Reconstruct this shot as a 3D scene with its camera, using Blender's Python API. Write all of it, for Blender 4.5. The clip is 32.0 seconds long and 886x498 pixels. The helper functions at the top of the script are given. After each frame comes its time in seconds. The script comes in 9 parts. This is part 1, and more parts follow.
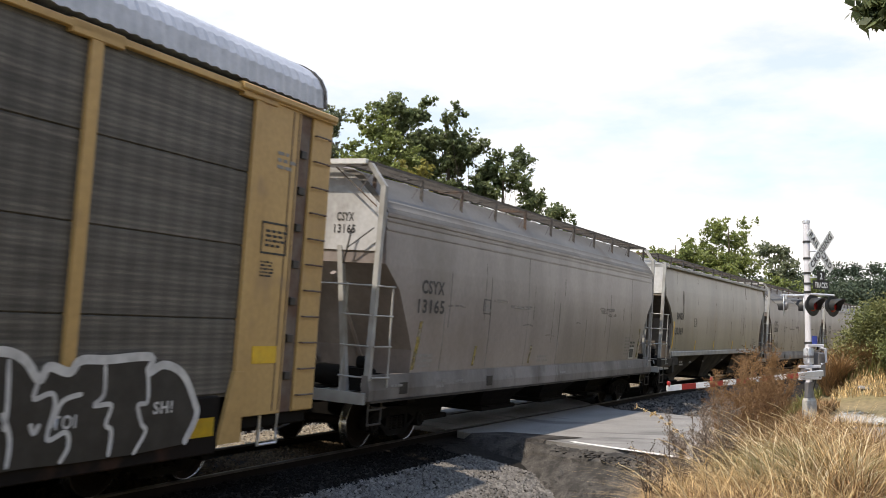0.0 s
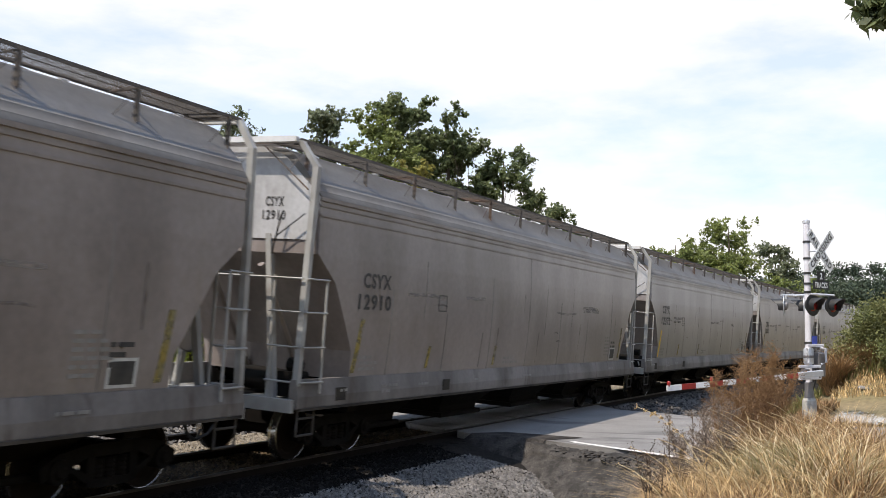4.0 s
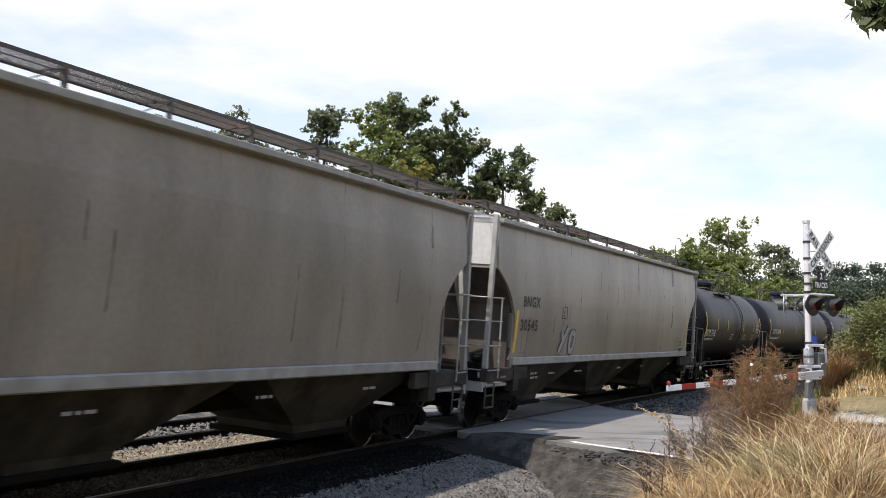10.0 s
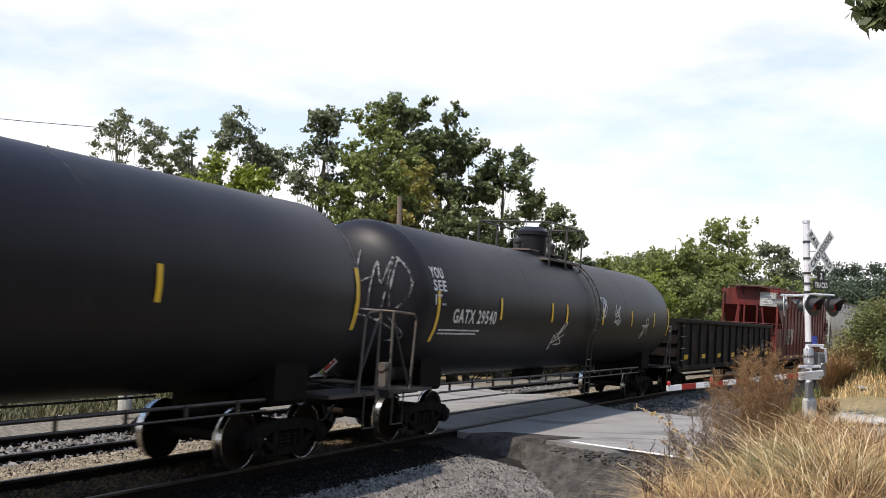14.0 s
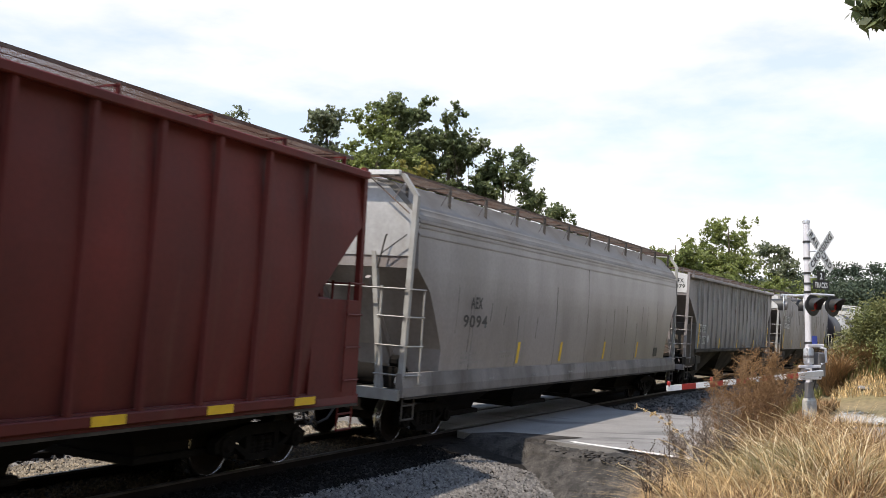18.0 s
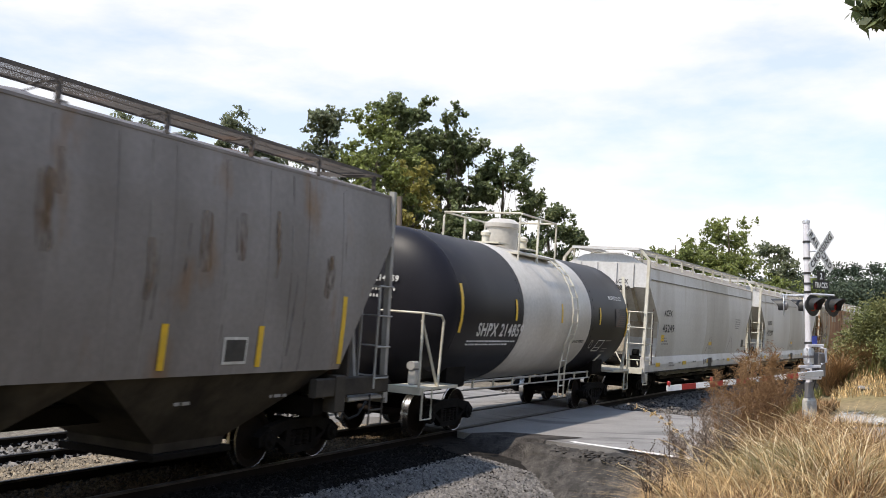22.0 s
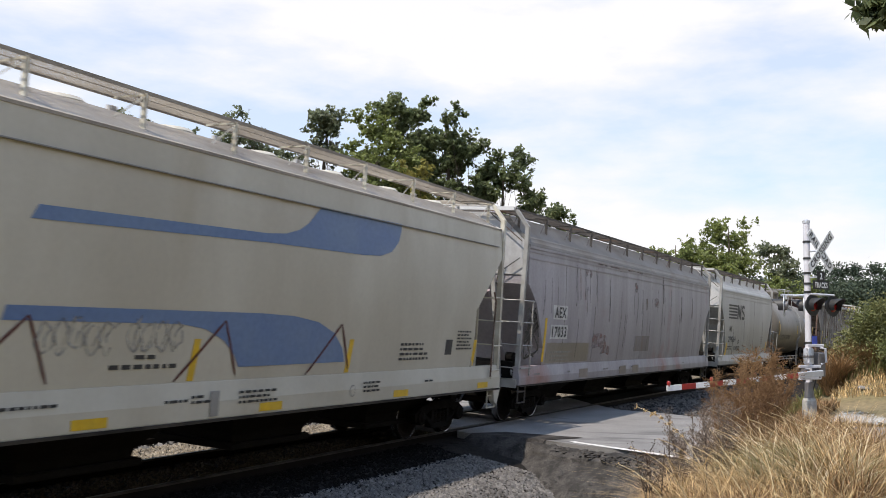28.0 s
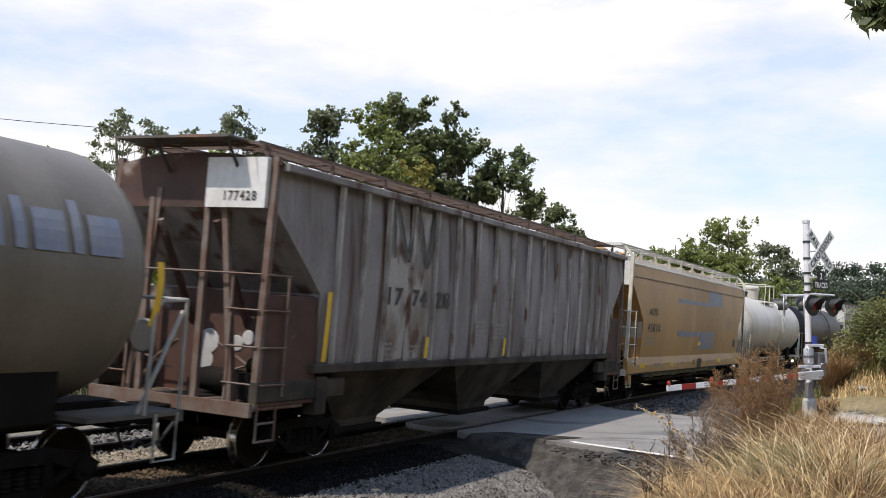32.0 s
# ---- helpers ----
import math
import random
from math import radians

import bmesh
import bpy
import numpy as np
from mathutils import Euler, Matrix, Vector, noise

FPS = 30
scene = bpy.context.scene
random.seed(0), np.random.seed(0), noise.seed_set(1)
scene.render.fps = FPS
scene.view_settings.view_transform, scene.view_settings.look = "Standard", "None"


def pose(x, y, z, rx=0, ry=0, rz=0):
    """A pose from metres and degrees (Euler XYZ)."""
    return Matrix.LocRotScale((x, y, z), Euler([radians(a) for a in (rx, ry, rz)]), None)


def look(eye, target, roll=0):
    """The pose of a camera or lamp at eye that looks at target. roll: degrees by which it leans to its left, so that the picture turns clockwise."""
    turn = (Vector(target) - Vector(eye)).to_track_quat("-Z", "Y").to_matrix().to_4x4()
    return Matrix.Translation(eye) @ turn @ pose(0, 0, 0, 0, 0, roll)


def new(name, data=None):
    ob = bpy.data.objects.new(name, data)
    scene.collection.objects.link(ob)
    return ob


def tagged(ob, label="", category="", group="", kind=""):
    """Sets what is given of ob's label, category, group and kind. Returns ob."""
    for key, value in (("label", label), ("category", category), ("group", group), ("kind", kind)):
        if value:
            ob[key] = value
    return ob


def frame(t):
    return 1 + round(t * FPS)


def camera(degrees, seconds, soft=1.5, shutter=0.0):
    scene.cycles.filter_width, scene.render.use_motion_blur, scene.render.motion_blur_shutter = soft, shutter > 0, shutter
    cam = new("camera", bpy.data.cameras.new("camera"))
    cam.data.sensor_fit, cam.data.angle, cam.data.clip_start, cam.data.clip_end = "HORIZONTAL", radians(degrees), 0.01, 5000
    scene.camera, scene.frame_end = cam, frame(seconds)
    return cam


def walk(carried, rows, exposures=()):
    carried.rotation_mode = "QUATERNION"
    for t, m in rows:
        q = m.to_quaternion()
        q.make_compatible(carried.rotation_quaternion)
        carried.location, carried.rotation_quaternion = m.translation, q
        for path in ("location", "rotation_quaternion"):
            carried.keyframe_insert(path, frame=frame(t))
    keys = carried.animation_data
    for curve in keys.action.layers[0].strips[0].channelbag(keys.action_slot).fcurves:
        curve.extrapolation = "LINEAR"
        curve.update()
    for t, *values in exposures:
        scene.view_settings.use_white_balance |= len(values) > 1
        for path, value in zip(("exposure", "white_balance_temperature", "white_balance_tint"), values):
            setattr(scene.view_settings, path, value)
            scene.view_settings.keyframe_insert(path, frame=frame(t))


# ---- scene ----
K = 0.0010412          # curvature of the line, bending towards the viewer
CANT = 3.494           # superelevation, degrees
EYE = (0.0, -10.154, 2.052)
yaw, pit = radians(64.868), radians(4.94)
AIM = (EYE[0] + math.cos(pit) * math.sin(yaw), EYE[1] + math.cos(pit) * math.cos(yaw), EYE[2] + math.sin(pit))
cam = camera(48.262, 32.0, soft=0.65, shutter=0.12)
walk(cam, [(0.0, look(EYE, AIM, 0.797)), (32.0, look(EYE, AIM, 0.797))], exposures=[(0.0, 0.4, 7500, 12), (1.5, 0.35, 7200, 13), (9.0, 0.34, 7150, 13), (17.0, 0.37, 7200, 13), (22.0, 0.32, 7150, 13), (23.0, 0.2, 6900, 12), (26.0, 0.2, 6900, 12), (29.0, 0.2, 7080, 13), (32.0, 0.22, 7080, 13)])


# ---- light ----
SUN_TO = Vector((-0.46, 0.185, 0.87)).normalized()
world = bpy.data.worlds.new("sky")
scene.world = world
world.use_nodes = True
wn, wl = world.node_tree.nodes, world.node_tree.links
sky = wn.new("ShaderNodeTexSky")
sky.sky_type, sky.sun_disc = "NISHITA", False
sky.sun_elevation = math.asin(SUN_TO.z)
sky.sun_rotation = math.atan2(SUN_TO.x, SUN_TO.y)
sky.air_density, sky.dust_density, sky.ozone_density = 1.0, 2.0, 1.0
wco = wn.new("ShaderNodeTexCoord")
wmap = wn.new("ShaderNodeMapping")
wmap.inputs["Scale"].default_value = (1.6, 1.6, 5.0)
wl.new(wco.outputs["Generated"], wmap.inputs["Vector"])
cloud = wn.new("ShaderNodeTexNoise")
cloud.inputs["Scale"].default_value, cloud.inputs["Detail"].default_value = 1.7, 7.0
cloud.inputs["Roughness"].default_value = 0.55
wl.new(wmap.outputs[0], cloud.inputs["Vector"])
cramp = wn.new("ShaderNodeValToRGB")
cramp.color_ramp.elements[0].position, cramp.color_ramp.elements[1].position = 0.36, 0.52
cramp.color_ramp.elements[0].color, cramp.color_ramp.elements[1].color = (0.55, 0.55, 0.55, 1), (1, 1, 1, 1)
wl.new(cloud.outputs["Fac"], cramp.inputs["Fac"])
wmix = wn.new("ShaderNodeMix")
wmix.data_type = "RGBA"
wmix.inputs["B"].default_value = (11.9, 12.55, 13.6, 1)
wsep = wn.new("ShaderNodeSeparateXYZ")
wl.new(wco.outputs["Generated"], wsep.inputs[0])
wup = wn.new("ShaderNodeMapRange")
wup.interpolation_type = "SMOOTHSTEP"
for key, v in (("From Min", 0.3), ("From Max", 0.72), ("To Min", 1.0), ("To Max", 0.1)):
    wup.inputs[key].default_value = v
wl.new(wsep.outputs["Z"], wup.inputs["Value"])
wthin = wn.new("ShaderNodeMath")
wthin.operation = "MULTIPLY"
wl.new(cramp.outputs["Color"], wthin.inputs[0])
wl.new(wup.outputs["Result"], wthin.inputs[1])
wl.new(wthin.outputs[0], wmix.inputs["Factor"])
wlift = wn.new("ShaderNodeMix")
wlift.data_type, wlift.blend_type = "RGBA", "MULTIPLY"
wlift.inputs["Factor"].default_value = 1.0
wlift.inputs["B"].default_value = (1.58, 2.42, 3.25, 1)
wl.new(sky.outputs["Color"], wlift.inputs["A"])
wl.new(wlift.outputs["Result"], wmix.inputs["A"])
wl.new(wmix.outputs["Result"], wn["Background"].inputs["Color"])
wn["Background"].inputs["Strength"].default_value = 0.07
sun = new("sun", bpy.data.lights.new("sun", "SUN"))
sun.data.energy, sun.data.angle, sun.data.color = 4.0, radians(0.6), (1.0, 0.95, 0.87)
sun.matrix_world = look(SUN_TO * 60, (0, 0, 0))


# ---- materials ----
def mat(name, col, col2=None, rough=0.6, metal=0.0, scale=2.0, stretch=(1, 1, 1), lo=0.35, hi=0.7, fine=12.0, fine_amt=0.12, bump=0.0, bump_scale=30.0,
        rand=0.0, island=0.0, col3=None, lo3=0.55, hi3=0.7, scale3=0.8, stretch3=(1, 1, 1), spec=0.5, translucent=0.0, emit=0.0, holes=0.0, thin=0.0, thin_scale=5.0, thin_stretch=(1, 1, 1)):
    m = bpy.data.materials.new(name)
    m.use_nodes = True
    n, l = m.node_tree.nodes, m.node_tree.links
    b = n["Principled BSDF"]
    b.inputs["Roughness"].default_value, b.inputs["Metallic"].default_value = rough, metal
    b.inputs["Specular IOR Level"].default_value = spec
    co = n.new("ShaderNodeTexCoord")

    def noise_of(sc, st, detail=5.0):
        mp = n.new("ShaderNodeMapping")
        mp.inputs["Scale"].default_value = st
        l.new(co.outputs["Object"], mp.inputs["Vector"])
        t = n.new("ShaderNodeTexNoise")
        t.inputs["Scale"].default_value, t.inputs["Detail"].default_value = sc, detail
        l.new(mp.outputs[0], t.inputs["Vector"])
        return t.outputs["Fac"]

    def mixed(fac, a, bb, mode="MIX"):
        x = n.new("ShaderNodeMix")
        x.data_type, x.blend_type = "RGBA", mode
        for key, v in (("Factor", fac), ("A", a), ("B", bb)):
            if isinstance(v, (int, float)):
                x.inputs[key].default_value = v
            elif isinstance(v, tuple):
                x.inputs[key].default_value = (*v, 1)
            else:
                l.new(v, x.inputs[key])
        return x.outputs["Result"]

    def ranged(fac, a, bb):
        r = n.new("ShaderNodeMapRange")
        r.inputs["From Min"].default_value, r.inputs["From Max"].default_value = a, bb
        l.new(fac, r.inputs["Value"])
        return r.outputs["Result"]

    c = mixed(ranged(noise_of(scale, stretch), lo, hi), col, col2 or tuple(v * 0.75 for v in col))
    if col3:
        c = mixed(ranged(noise_of(scale3, stretch3, 7.0), lo3, hi3), c, col3)
    if fine_amt:
        f = ranged(noise_of(fine, (1, 1, 1)), 0.25, 0.75)
        c = mixed(fine_amt, c, mixed(f, (0.1, 0.1, 0.1), (1.0, 1.0, 1.0)), "OVERLAY")
    if holes:
        for axis, k in (("X", 1.0), ("Z", 1.0), ("X", 0.21), ("Z", 0.23)):
            wv = n.new("ShaderNodeTexWave")
            wv.bands_direction = axis
            wv.inputs["Scale"].default_value, wv.inputs["Distortion"].default_value = holes * k, 0.3
            l.new(co.outputs["Object"], wv.inputs["Vector"])
            c = mixed(1.0, c, mixed(ranged(wv.outputs["Fac"], 0.1, 0.9), ((0.62 if axis == "X" else 0.8) if k == 1.0 else 0.86,) * 3, (1.12,) * 3), "MULTIPLY")
    if rand or island:
        src = n.new("ShaderNodeObjectInfo").outputs["Random"] if rand else n.new("ShaderNodeNewGeometry").outputs["Random Per Island"]
        a = rand or island
        c = mixed(1.0, c, mixed(src, (1 - a,) * 3, (1 + a * 0.6,) * 3), "MULTIPLY")
    l.new(c, b.inputs["Base Color"])
    if bump:
        bp = n.new("ShaderNodeBump")
        bp.inputs["Strength"].default_value, bp.inputs["Distance"].default_value = bump, 0.02
        l.new(noise_of(bump_scale, (1, 1, 1), 3.0), bp.inputs["Height"])
        l.new(bp.outputs[0], b.inputs["Normal"])
    if translucent:
        t = n.new("ShaderNodeBsdfTranslucent")
        l.new(c, t.inputs["Color"])
        s = n.new("ShaderNodeMixShader")
        s.inputs[0].default_value = translucent
        l.new(b.outputs[0], s.inputs[1])
        l.new(t.outputs[0], s.inputs[2])
        l.new(s.outputs[0], n["Material Output"].inputs["Surface"])
    if thin:   # a stain or thin spray that lets the paint below show through, with a ragged edge
        t = n.new("ShaderNodeBsdfTransparent")
        k = n.new("ShaderNodeMath")
        k.operation = "MULTIPLY"
        k.inputs[1].default_value = thin
        l.new(ranged(noise_of(thin_scale, thin_stretch, 6.0), 0.36, 0.62), k.inputs[0])
        s = n.new("ShaderNodeMixShader")
        l.new(k.outputs[0], s.inputs[0])
        l.new(t.outputs[0], s.inputs[1])
        l.new(b.outputs[0], s.inputs[2])
        l.new(s.outputs[0], n["Material Output"].inputs["Surface"])
    if emit:
        l.new(c, b.inputs["Emission Color"])
        b.inputs["Emission Strength"].default_value = emit
    return m


STREAK = (0.7, 1.0, 0.28)
M = {}
M["grey"] = mat("weathered grey car paint", (0.25, 0.216, 0.205), (0.178, 0.152, 0.143), lo=0.4, hi=0.62, rough=0.31, scale=1.3, stretch=STREAK, fine=9, col3=(0.1899, 0.1614, 0.133), lo3=0.6, hi3=0.86, scale3=1.1, stretch3=(1.3, 1, 0.1))
M["grey2"] = mat("cool grey car paint", (0.268, 0.243, 0.239), (0.199, 0.178, 0.173), lo=0.4, hi=0.62, rough=0.31, scale=1.2, stretch=STREAK, col3=(0.1655, 0.1558, 0.146), lo3=0.6, hi3=0.86, scale3=1.4, stretch3=(1.5, 1, 0.12))
M["tan_grey"] = mat("tan grey car paint", (0.275, 0.243, 0.21), (0.195, 0.17, 0.146), lo=0.4, hi=0.62, rough=0.31, scale=1.0, stretch=STREAK, col3=(0.2612, 0.19, 0.1187), lo3=0.6, hi3=0.86, scale3=0.9, stretch3=(0.9, 1, 0.3))
M["pale"] = mat("pale car paint", (0.554, 0.5419, 0.5239), (0.4456, 0.4276, 0.4034), lo=0.4, hi=0.62, rough=0.4, scale=0.9, stretch=STREAK, col3=(0.3011, 0.2509, 0.1906), lo3=0.6, hi3=0.86, scale3=1.1, stretch3=(0.96, 1, 0.15))
M["field"] = mat("older beige paint", (0.488, 0.4636, 0.4209), (0.4026, 0.3758, 0.3355), lo=0.4, hi=0.62, rough=0.5, scale=0.8, stretch=STREAK, col3=(0.26, 0.215, 0.16), lo3=0.6, hi3=0.85, scale3=1.2, stretch3=(1, 1, 0.2))
M["tan_field"] = mat("darker tan paint", (0.37, 0.2, 0.07), (0.3, 0.16, 0.055), rough=0.5, scale=0.8, stretch=STREAK)
M["cream_worn"] = mat("grimy cream paint", (0.4, 0.3589, 0.2852), (0.24, 0.194, 0.1426), lo=0.4, hi=0.66, rough=0.6, scale=2.0, stretch=(1, 1, 0.5), col3=(0.15, 0.09, 0.05), lo3=0.6, hi3=0.75, scale3=1.8)
M["rust_bloom_sheet"] = mat("rusted end sheet", (0.2, 0.095, 0.04), (0.32, 0.26, 0.19), lo=0.42, hi=0.62, rough=0.75, scale=1.6, stretch=(1, 1, 0.4))
M["cream"] = mat("cream car paint", (0.541, 0.51, 0.4264), (0.4578, 0.4232, 0.3439), lo=0.4, hi=0.62, rough=0.38, scale=0.9, stretch=STREAK, col3=(0.3876, 0.3366, 0.2448), lo3=0.6, hi3=0.86, scale3=1.1, stretch3=(0.96, 1, 0.2), fine_amt=0.04)
M["lilac"] = mat("scraped blue grey car paint", (0.35, 0.328, 0.35), (0.258, 0.238, 0.252), lo=0.36, hi=0.68, rough=0.45, scale=0.9, stretch=(2.2, 1, 0.22), col3=(0.27, 0.12, 0.1), lo3=0.58, hi3=0.74, scale3=0.5, stretch3=(1.0, 1, 0.8))
M["ns"] = mat("light grey car paint", (0.35, 0.35, 0.335), (0.285, 0.28, 0.265), lo=0.4, hi=0.62, rough=0.38, scale=0.8, stretch=STREAK, col3=(0.2, 0.18, 0.15), lo3=0.56, hi3=0.78, scale3=1.3, stretch3=(1.8, 1, 0.16))
M["rusted"] = mat("cream paint breaking through with rust", (0.4, 0.375, 0.3), (0.3, 0.25, 0.17), lo=0.38, hi=0.62, rough=0.65, scale=1.1, stretch=(0.9, 1, 0.3), col3=(0.23, 0.105, 0.04), lo3=0.43, hi3=0.6, scale3=1.3, stretch3=(1.0, 1.0, 0.4))
M["rust_field"] = mat("rust covered car paint", (0.3, 0.135, 0.05), (0.2, 0.082, 0.03), lo=0.36, hi=0.64, rough=0.78, scale=0.9, stretch=(0.8, 1, 0.4), col3=(0.34, 0.21, 0.11), lo3=0.5, hi3=0.7, scale3=1.3, stretch3=(0.8, 1, 0.5))
M["tan"] = mat("orange tan car paint", (0.42, 0.23, 0.075), (0.33, 0.175, 0.06), rough=0.45, scale=1.0, stretch=STREAK)
M["oxide"] = mat("oxide red car paint", (0.135, 0.021, 0.018), (0.085, 0.017, 0.015), lo=0.38, hi=0.64, rough=0.55, spec=0.25, scale=0.9, stretch=STREAK, col3=(0.12, 0.045, 0.035), lo3=0.58, hi3=0.8, scale3=1.3, stretch3=(1.4, 1, 0.2))
M["ribgrey"] = mat("streaked grey hopper paint", (0.2501, 0.2281, 0.2269), (0.1586, 0.1403, 0.1366), rough=0.5, scale=1.6, stretch=STREAK, col3=(0.2023, 0.1011, 0.0595), lo3=0.6, hi3=0.82, scale3=1.8, stretch3=(2.4, 1, 0.14))
M["rib_pale"] = mat("rubbed pale rib paint", (0.297, 0.286, 0.275), (0.165, 0.1485, 0.1375), lo=0.42, hi=0.6, rough=0.55, scale=1.8, stretch=(1, 1, 0.4), col3=(0.12, 0.07, 0.05), lo3=0.6, hi3=0.74, scale3=2.5)
M["rib_worn"] = mat("worn pale rib paint", (0.33, 0.31, 0.29), (0.17, 0.145, 0.125), lo=0.4, hi=0.6, rough=0.6, scale=2.2, stretch=(1, 1, 0.5), col3=(0.09, 0.04, 0.026), lo3=0.56, hi3=0.66, scale3=2.6, stretch3=(1, 1, 0.5))
M["rustgrey"] = mat("rust streaked grey hopper paint", (0.22, 0.205, 0.205), (0.13, 0.115, 0.112), lo=0.4, hi=0.6, rough=0.6, scale=1.6, stretch=STREAK, col3=(0.06, 0.026, 0.017), lo3=0.54, hi3=0.66, scale3=2.2, stretch3=(1.6, 1, 0.14))
M["rustend"] = mat("rust eaten end sheet", (0.072, 0.03024, 0.0216), (0.036, 0.018, 0.01296), rough=0.75, scale=1.7, col3=(0.2376, 0.2016, 0.1728), lo3=0.6, hi3=0.7, scale3=1.3, stretch3=(1, 1, 1.4))
M["roof_dirty"] = mat("dirt greyed roof sheet", (0.16, 0.152, 0.1424), (0.112, 0.104, 0.096), rough=0.6, scale=1.3, stretch=(0.5, 2, 1), col3=(0.096, 0.076, 0.06), lo3=0.55, hi3=0.8, scale3=0.8)
M["white"] = mat("white end paint", (0.56, 0.555, 0.55), (0.46, 0.445, 0.425), rough=0.5, scale=1.6, stretch=(1, 1, 0.5), lo=0.45, hi=0.8)
M["white_dirty"] = mat("dull white end paint", (0.43, 0.43, 0.44), (0.3, 0.295, 0.29), lo=0.42, hi=0.7, rough=0.55, scale=1.4, stretch=(1, 1, 0.5), col3=(0.2, 0.18, 0.16), lo3=0.62, hi3=0.8, scale3=1.6, stretch3=(1, 1, 0.4))
M["rail_paint"] = mat("light grey painted bar", (0.34, 0.34, 0.3272), (0.2295, 0.2167, 0.1997), rough=0.5, scale=3)
M["dark_bar"] = mat("dark painted bar", (0.02, 0.02, 0.021), (0.035, 0.028, 0.024), rough=0.5, scale=3)
M["rusty_bar"] = mat("cream bar spotted with rust", (0.5, 0.46, 0.37), (0.34, 0.27, 0.18), rough=0.6, scale=3, col3=(0.2, 0.09, 0.035), lo3=0.48, hi3=0.58, scale3=3.5)
M["cream_bar"] = mat("cream painted bar", (0.6, 0.58, 0.5), (0.42, 0.38, 0.3), rough=0.5, scale=3)
M["rust_bar"] = mat("rust brown bar", (0.1, 0.052, 0.035), (0.14, 0.115, 0.1), rough=0.7, scale=3)
M["grating"] = mat("dull galvanised grating", (0.1, 0.088, 0.08), (0.06, 0.052, 0.046), rough=0.7, scale=2, col3=(0.17, 0.09, 0.05), lo3=0.55, hi3=0.75)
# Underframe, truck and wheel colours are near black to carry the shade beneath the cars.
M["under"] = mat("grimy underframe with painted shade", (0.0117, 0.01035, 0.00945), (0.0072, 0.00675, 0.0063), rough=0.9, scale=2.5, bump=0.3, spec=0.1)
M["truck"] = mat("oily cast steel with painted shade", (0.0096, 0.00816, 0.0072), (0.00528, 0.0048, 0.00432), rough=0.9, scale=5, bump=0.3, spec=0.1)
M["wheel"] = mat("rusty wheel steel with painted shade", (0.0156, 0.0108, 0.0084), (0.009, 0.0072, 0.006), rough=0.9, scale=5, spec=0.1)
M["tread"] = mat("polished wheel tread", (0.55, 0.54, 0.53), (0.4, 0.39, 0.38), rough=0.22, metal=1.0, scale=6)
M["tankblack"] = mat("black tank paint", (0.0125, 0.0122, 0.0165), (0.017, 0.0165, 0.02), rough=0.42, scale=0.9, stretch=(1, 1, 0.4), fine_amt=0.05, spec=0.13, col3=(0.04, 0.036, 0.032), lo3=0.62, hi3=0.85, scale3=0.8)
M["tankgrey"] = mat("chalky tan grey tank paint", (0.155, 0.137, 0.113), (0.105, 0.09, 0.072), rough=0.45, scale=0.9, stretch=(1.4, 1, 0.4), col3=(0.1185, 0.09758, 0.07667), lo3=0.62, hi3=0.9, scale3=0.7)
M["tankwhite"] = mat("white tank paint", (0.4896, 0.4692, 0.4352), (0.3944, 0.3672, 0.3264), rough=0.38, scale=0.9, stretch=(1.6, 1, 0.3), col3=(0.238, 0.204, 0.1632), lo3=0.64, hi3=0.9, scale3=1.0)
M["gondola"] = mat("brown black gondola paint", (0.0128, 0.0088, 0.0076), (0.008, 0.0068, 0.0064), rough=0.8, scale=1.2, col3=(0.072, 0.036, 0.024), lo3=0.58, hi3=0.75, scale3=1.0, spec=0.15)
M["yellow"] = mat("yellow reflective sheeting", (0.75, 0.46, 0.02), (0.6, 0.38, 0.03), rough=0.45, scale=4)
M["yellow_faded"] = mat("faded yellow sheeting", (0.34, 0.25, 0.05), (0.24, 0.2, 0.09), lo=0.4, hi=0.6, rough=0.6, scale=5, stretch=(1, 1, 0.5), thin=0.85, thin_scale=6)
M["black"] = mat("black stencil paint", (0.02, 0.02, 0.022), (0.05, 0.048, 0.045), rough=0.6, scale=5)
M["stencil_white"] = mat("white stencil paint", (0.62, 0.62, 0.6), (0.45, 0.45, 0.43), rough=0.6, scale=5)
M["faint"] = mat("faded small print", (0.2, 0.19, 0.18), (0.26, 0.25, 0.235), rough=0.6, scale=8)
M["blue"] = mat("blue car stripe", (0.1105, 0.187, 0.357), (0.136, 0.2125, 0.357), rough=0.4, scale=1.5)
M["dim_blue"] = mat("faded blue lettering", (0.15, 0.18, 0.25), (0.21, 0.22, 0.25), rough=0.5, scale=2)
M["red"] = mat("red reflective sheeting", (0.325, 0.0195, 0.01625), (0.26, 0.0195, 0.01625), rough=0.4, scale=4)
M["lens"] = mat("dark red lamp glass", (0.12, 0.006, 0.006), (0.18, 0.01, 0.01), rough=0.1, scale=6)
M["gold_panel"] = mat("buff yellow rack paint", (0.4805, 0.313, 0.1238), (0.3931, 0.2475, 0.09464), rough=0.5, scale=1.4, stretch=STREAK, col3=(0.2912, 0.1893, 0.1019), lo3=0.6, hi3=0.8, scale3=1.5)
M["mesh_panel"] = mat("galvanised rack panel", (0.108, 0.1, 0.09), (0.068, 0.062, 0.055), rough=0.6, scale=1.0, stretch=(0.7, 1, 1.5), fine=60, fine_amt=0.5, col3=(0.132, 0.1155, 0.1023), lo3=0.5, hi3=0.7, scale3=6, stretch3=(0.3, 1, 4), holes=4.6)
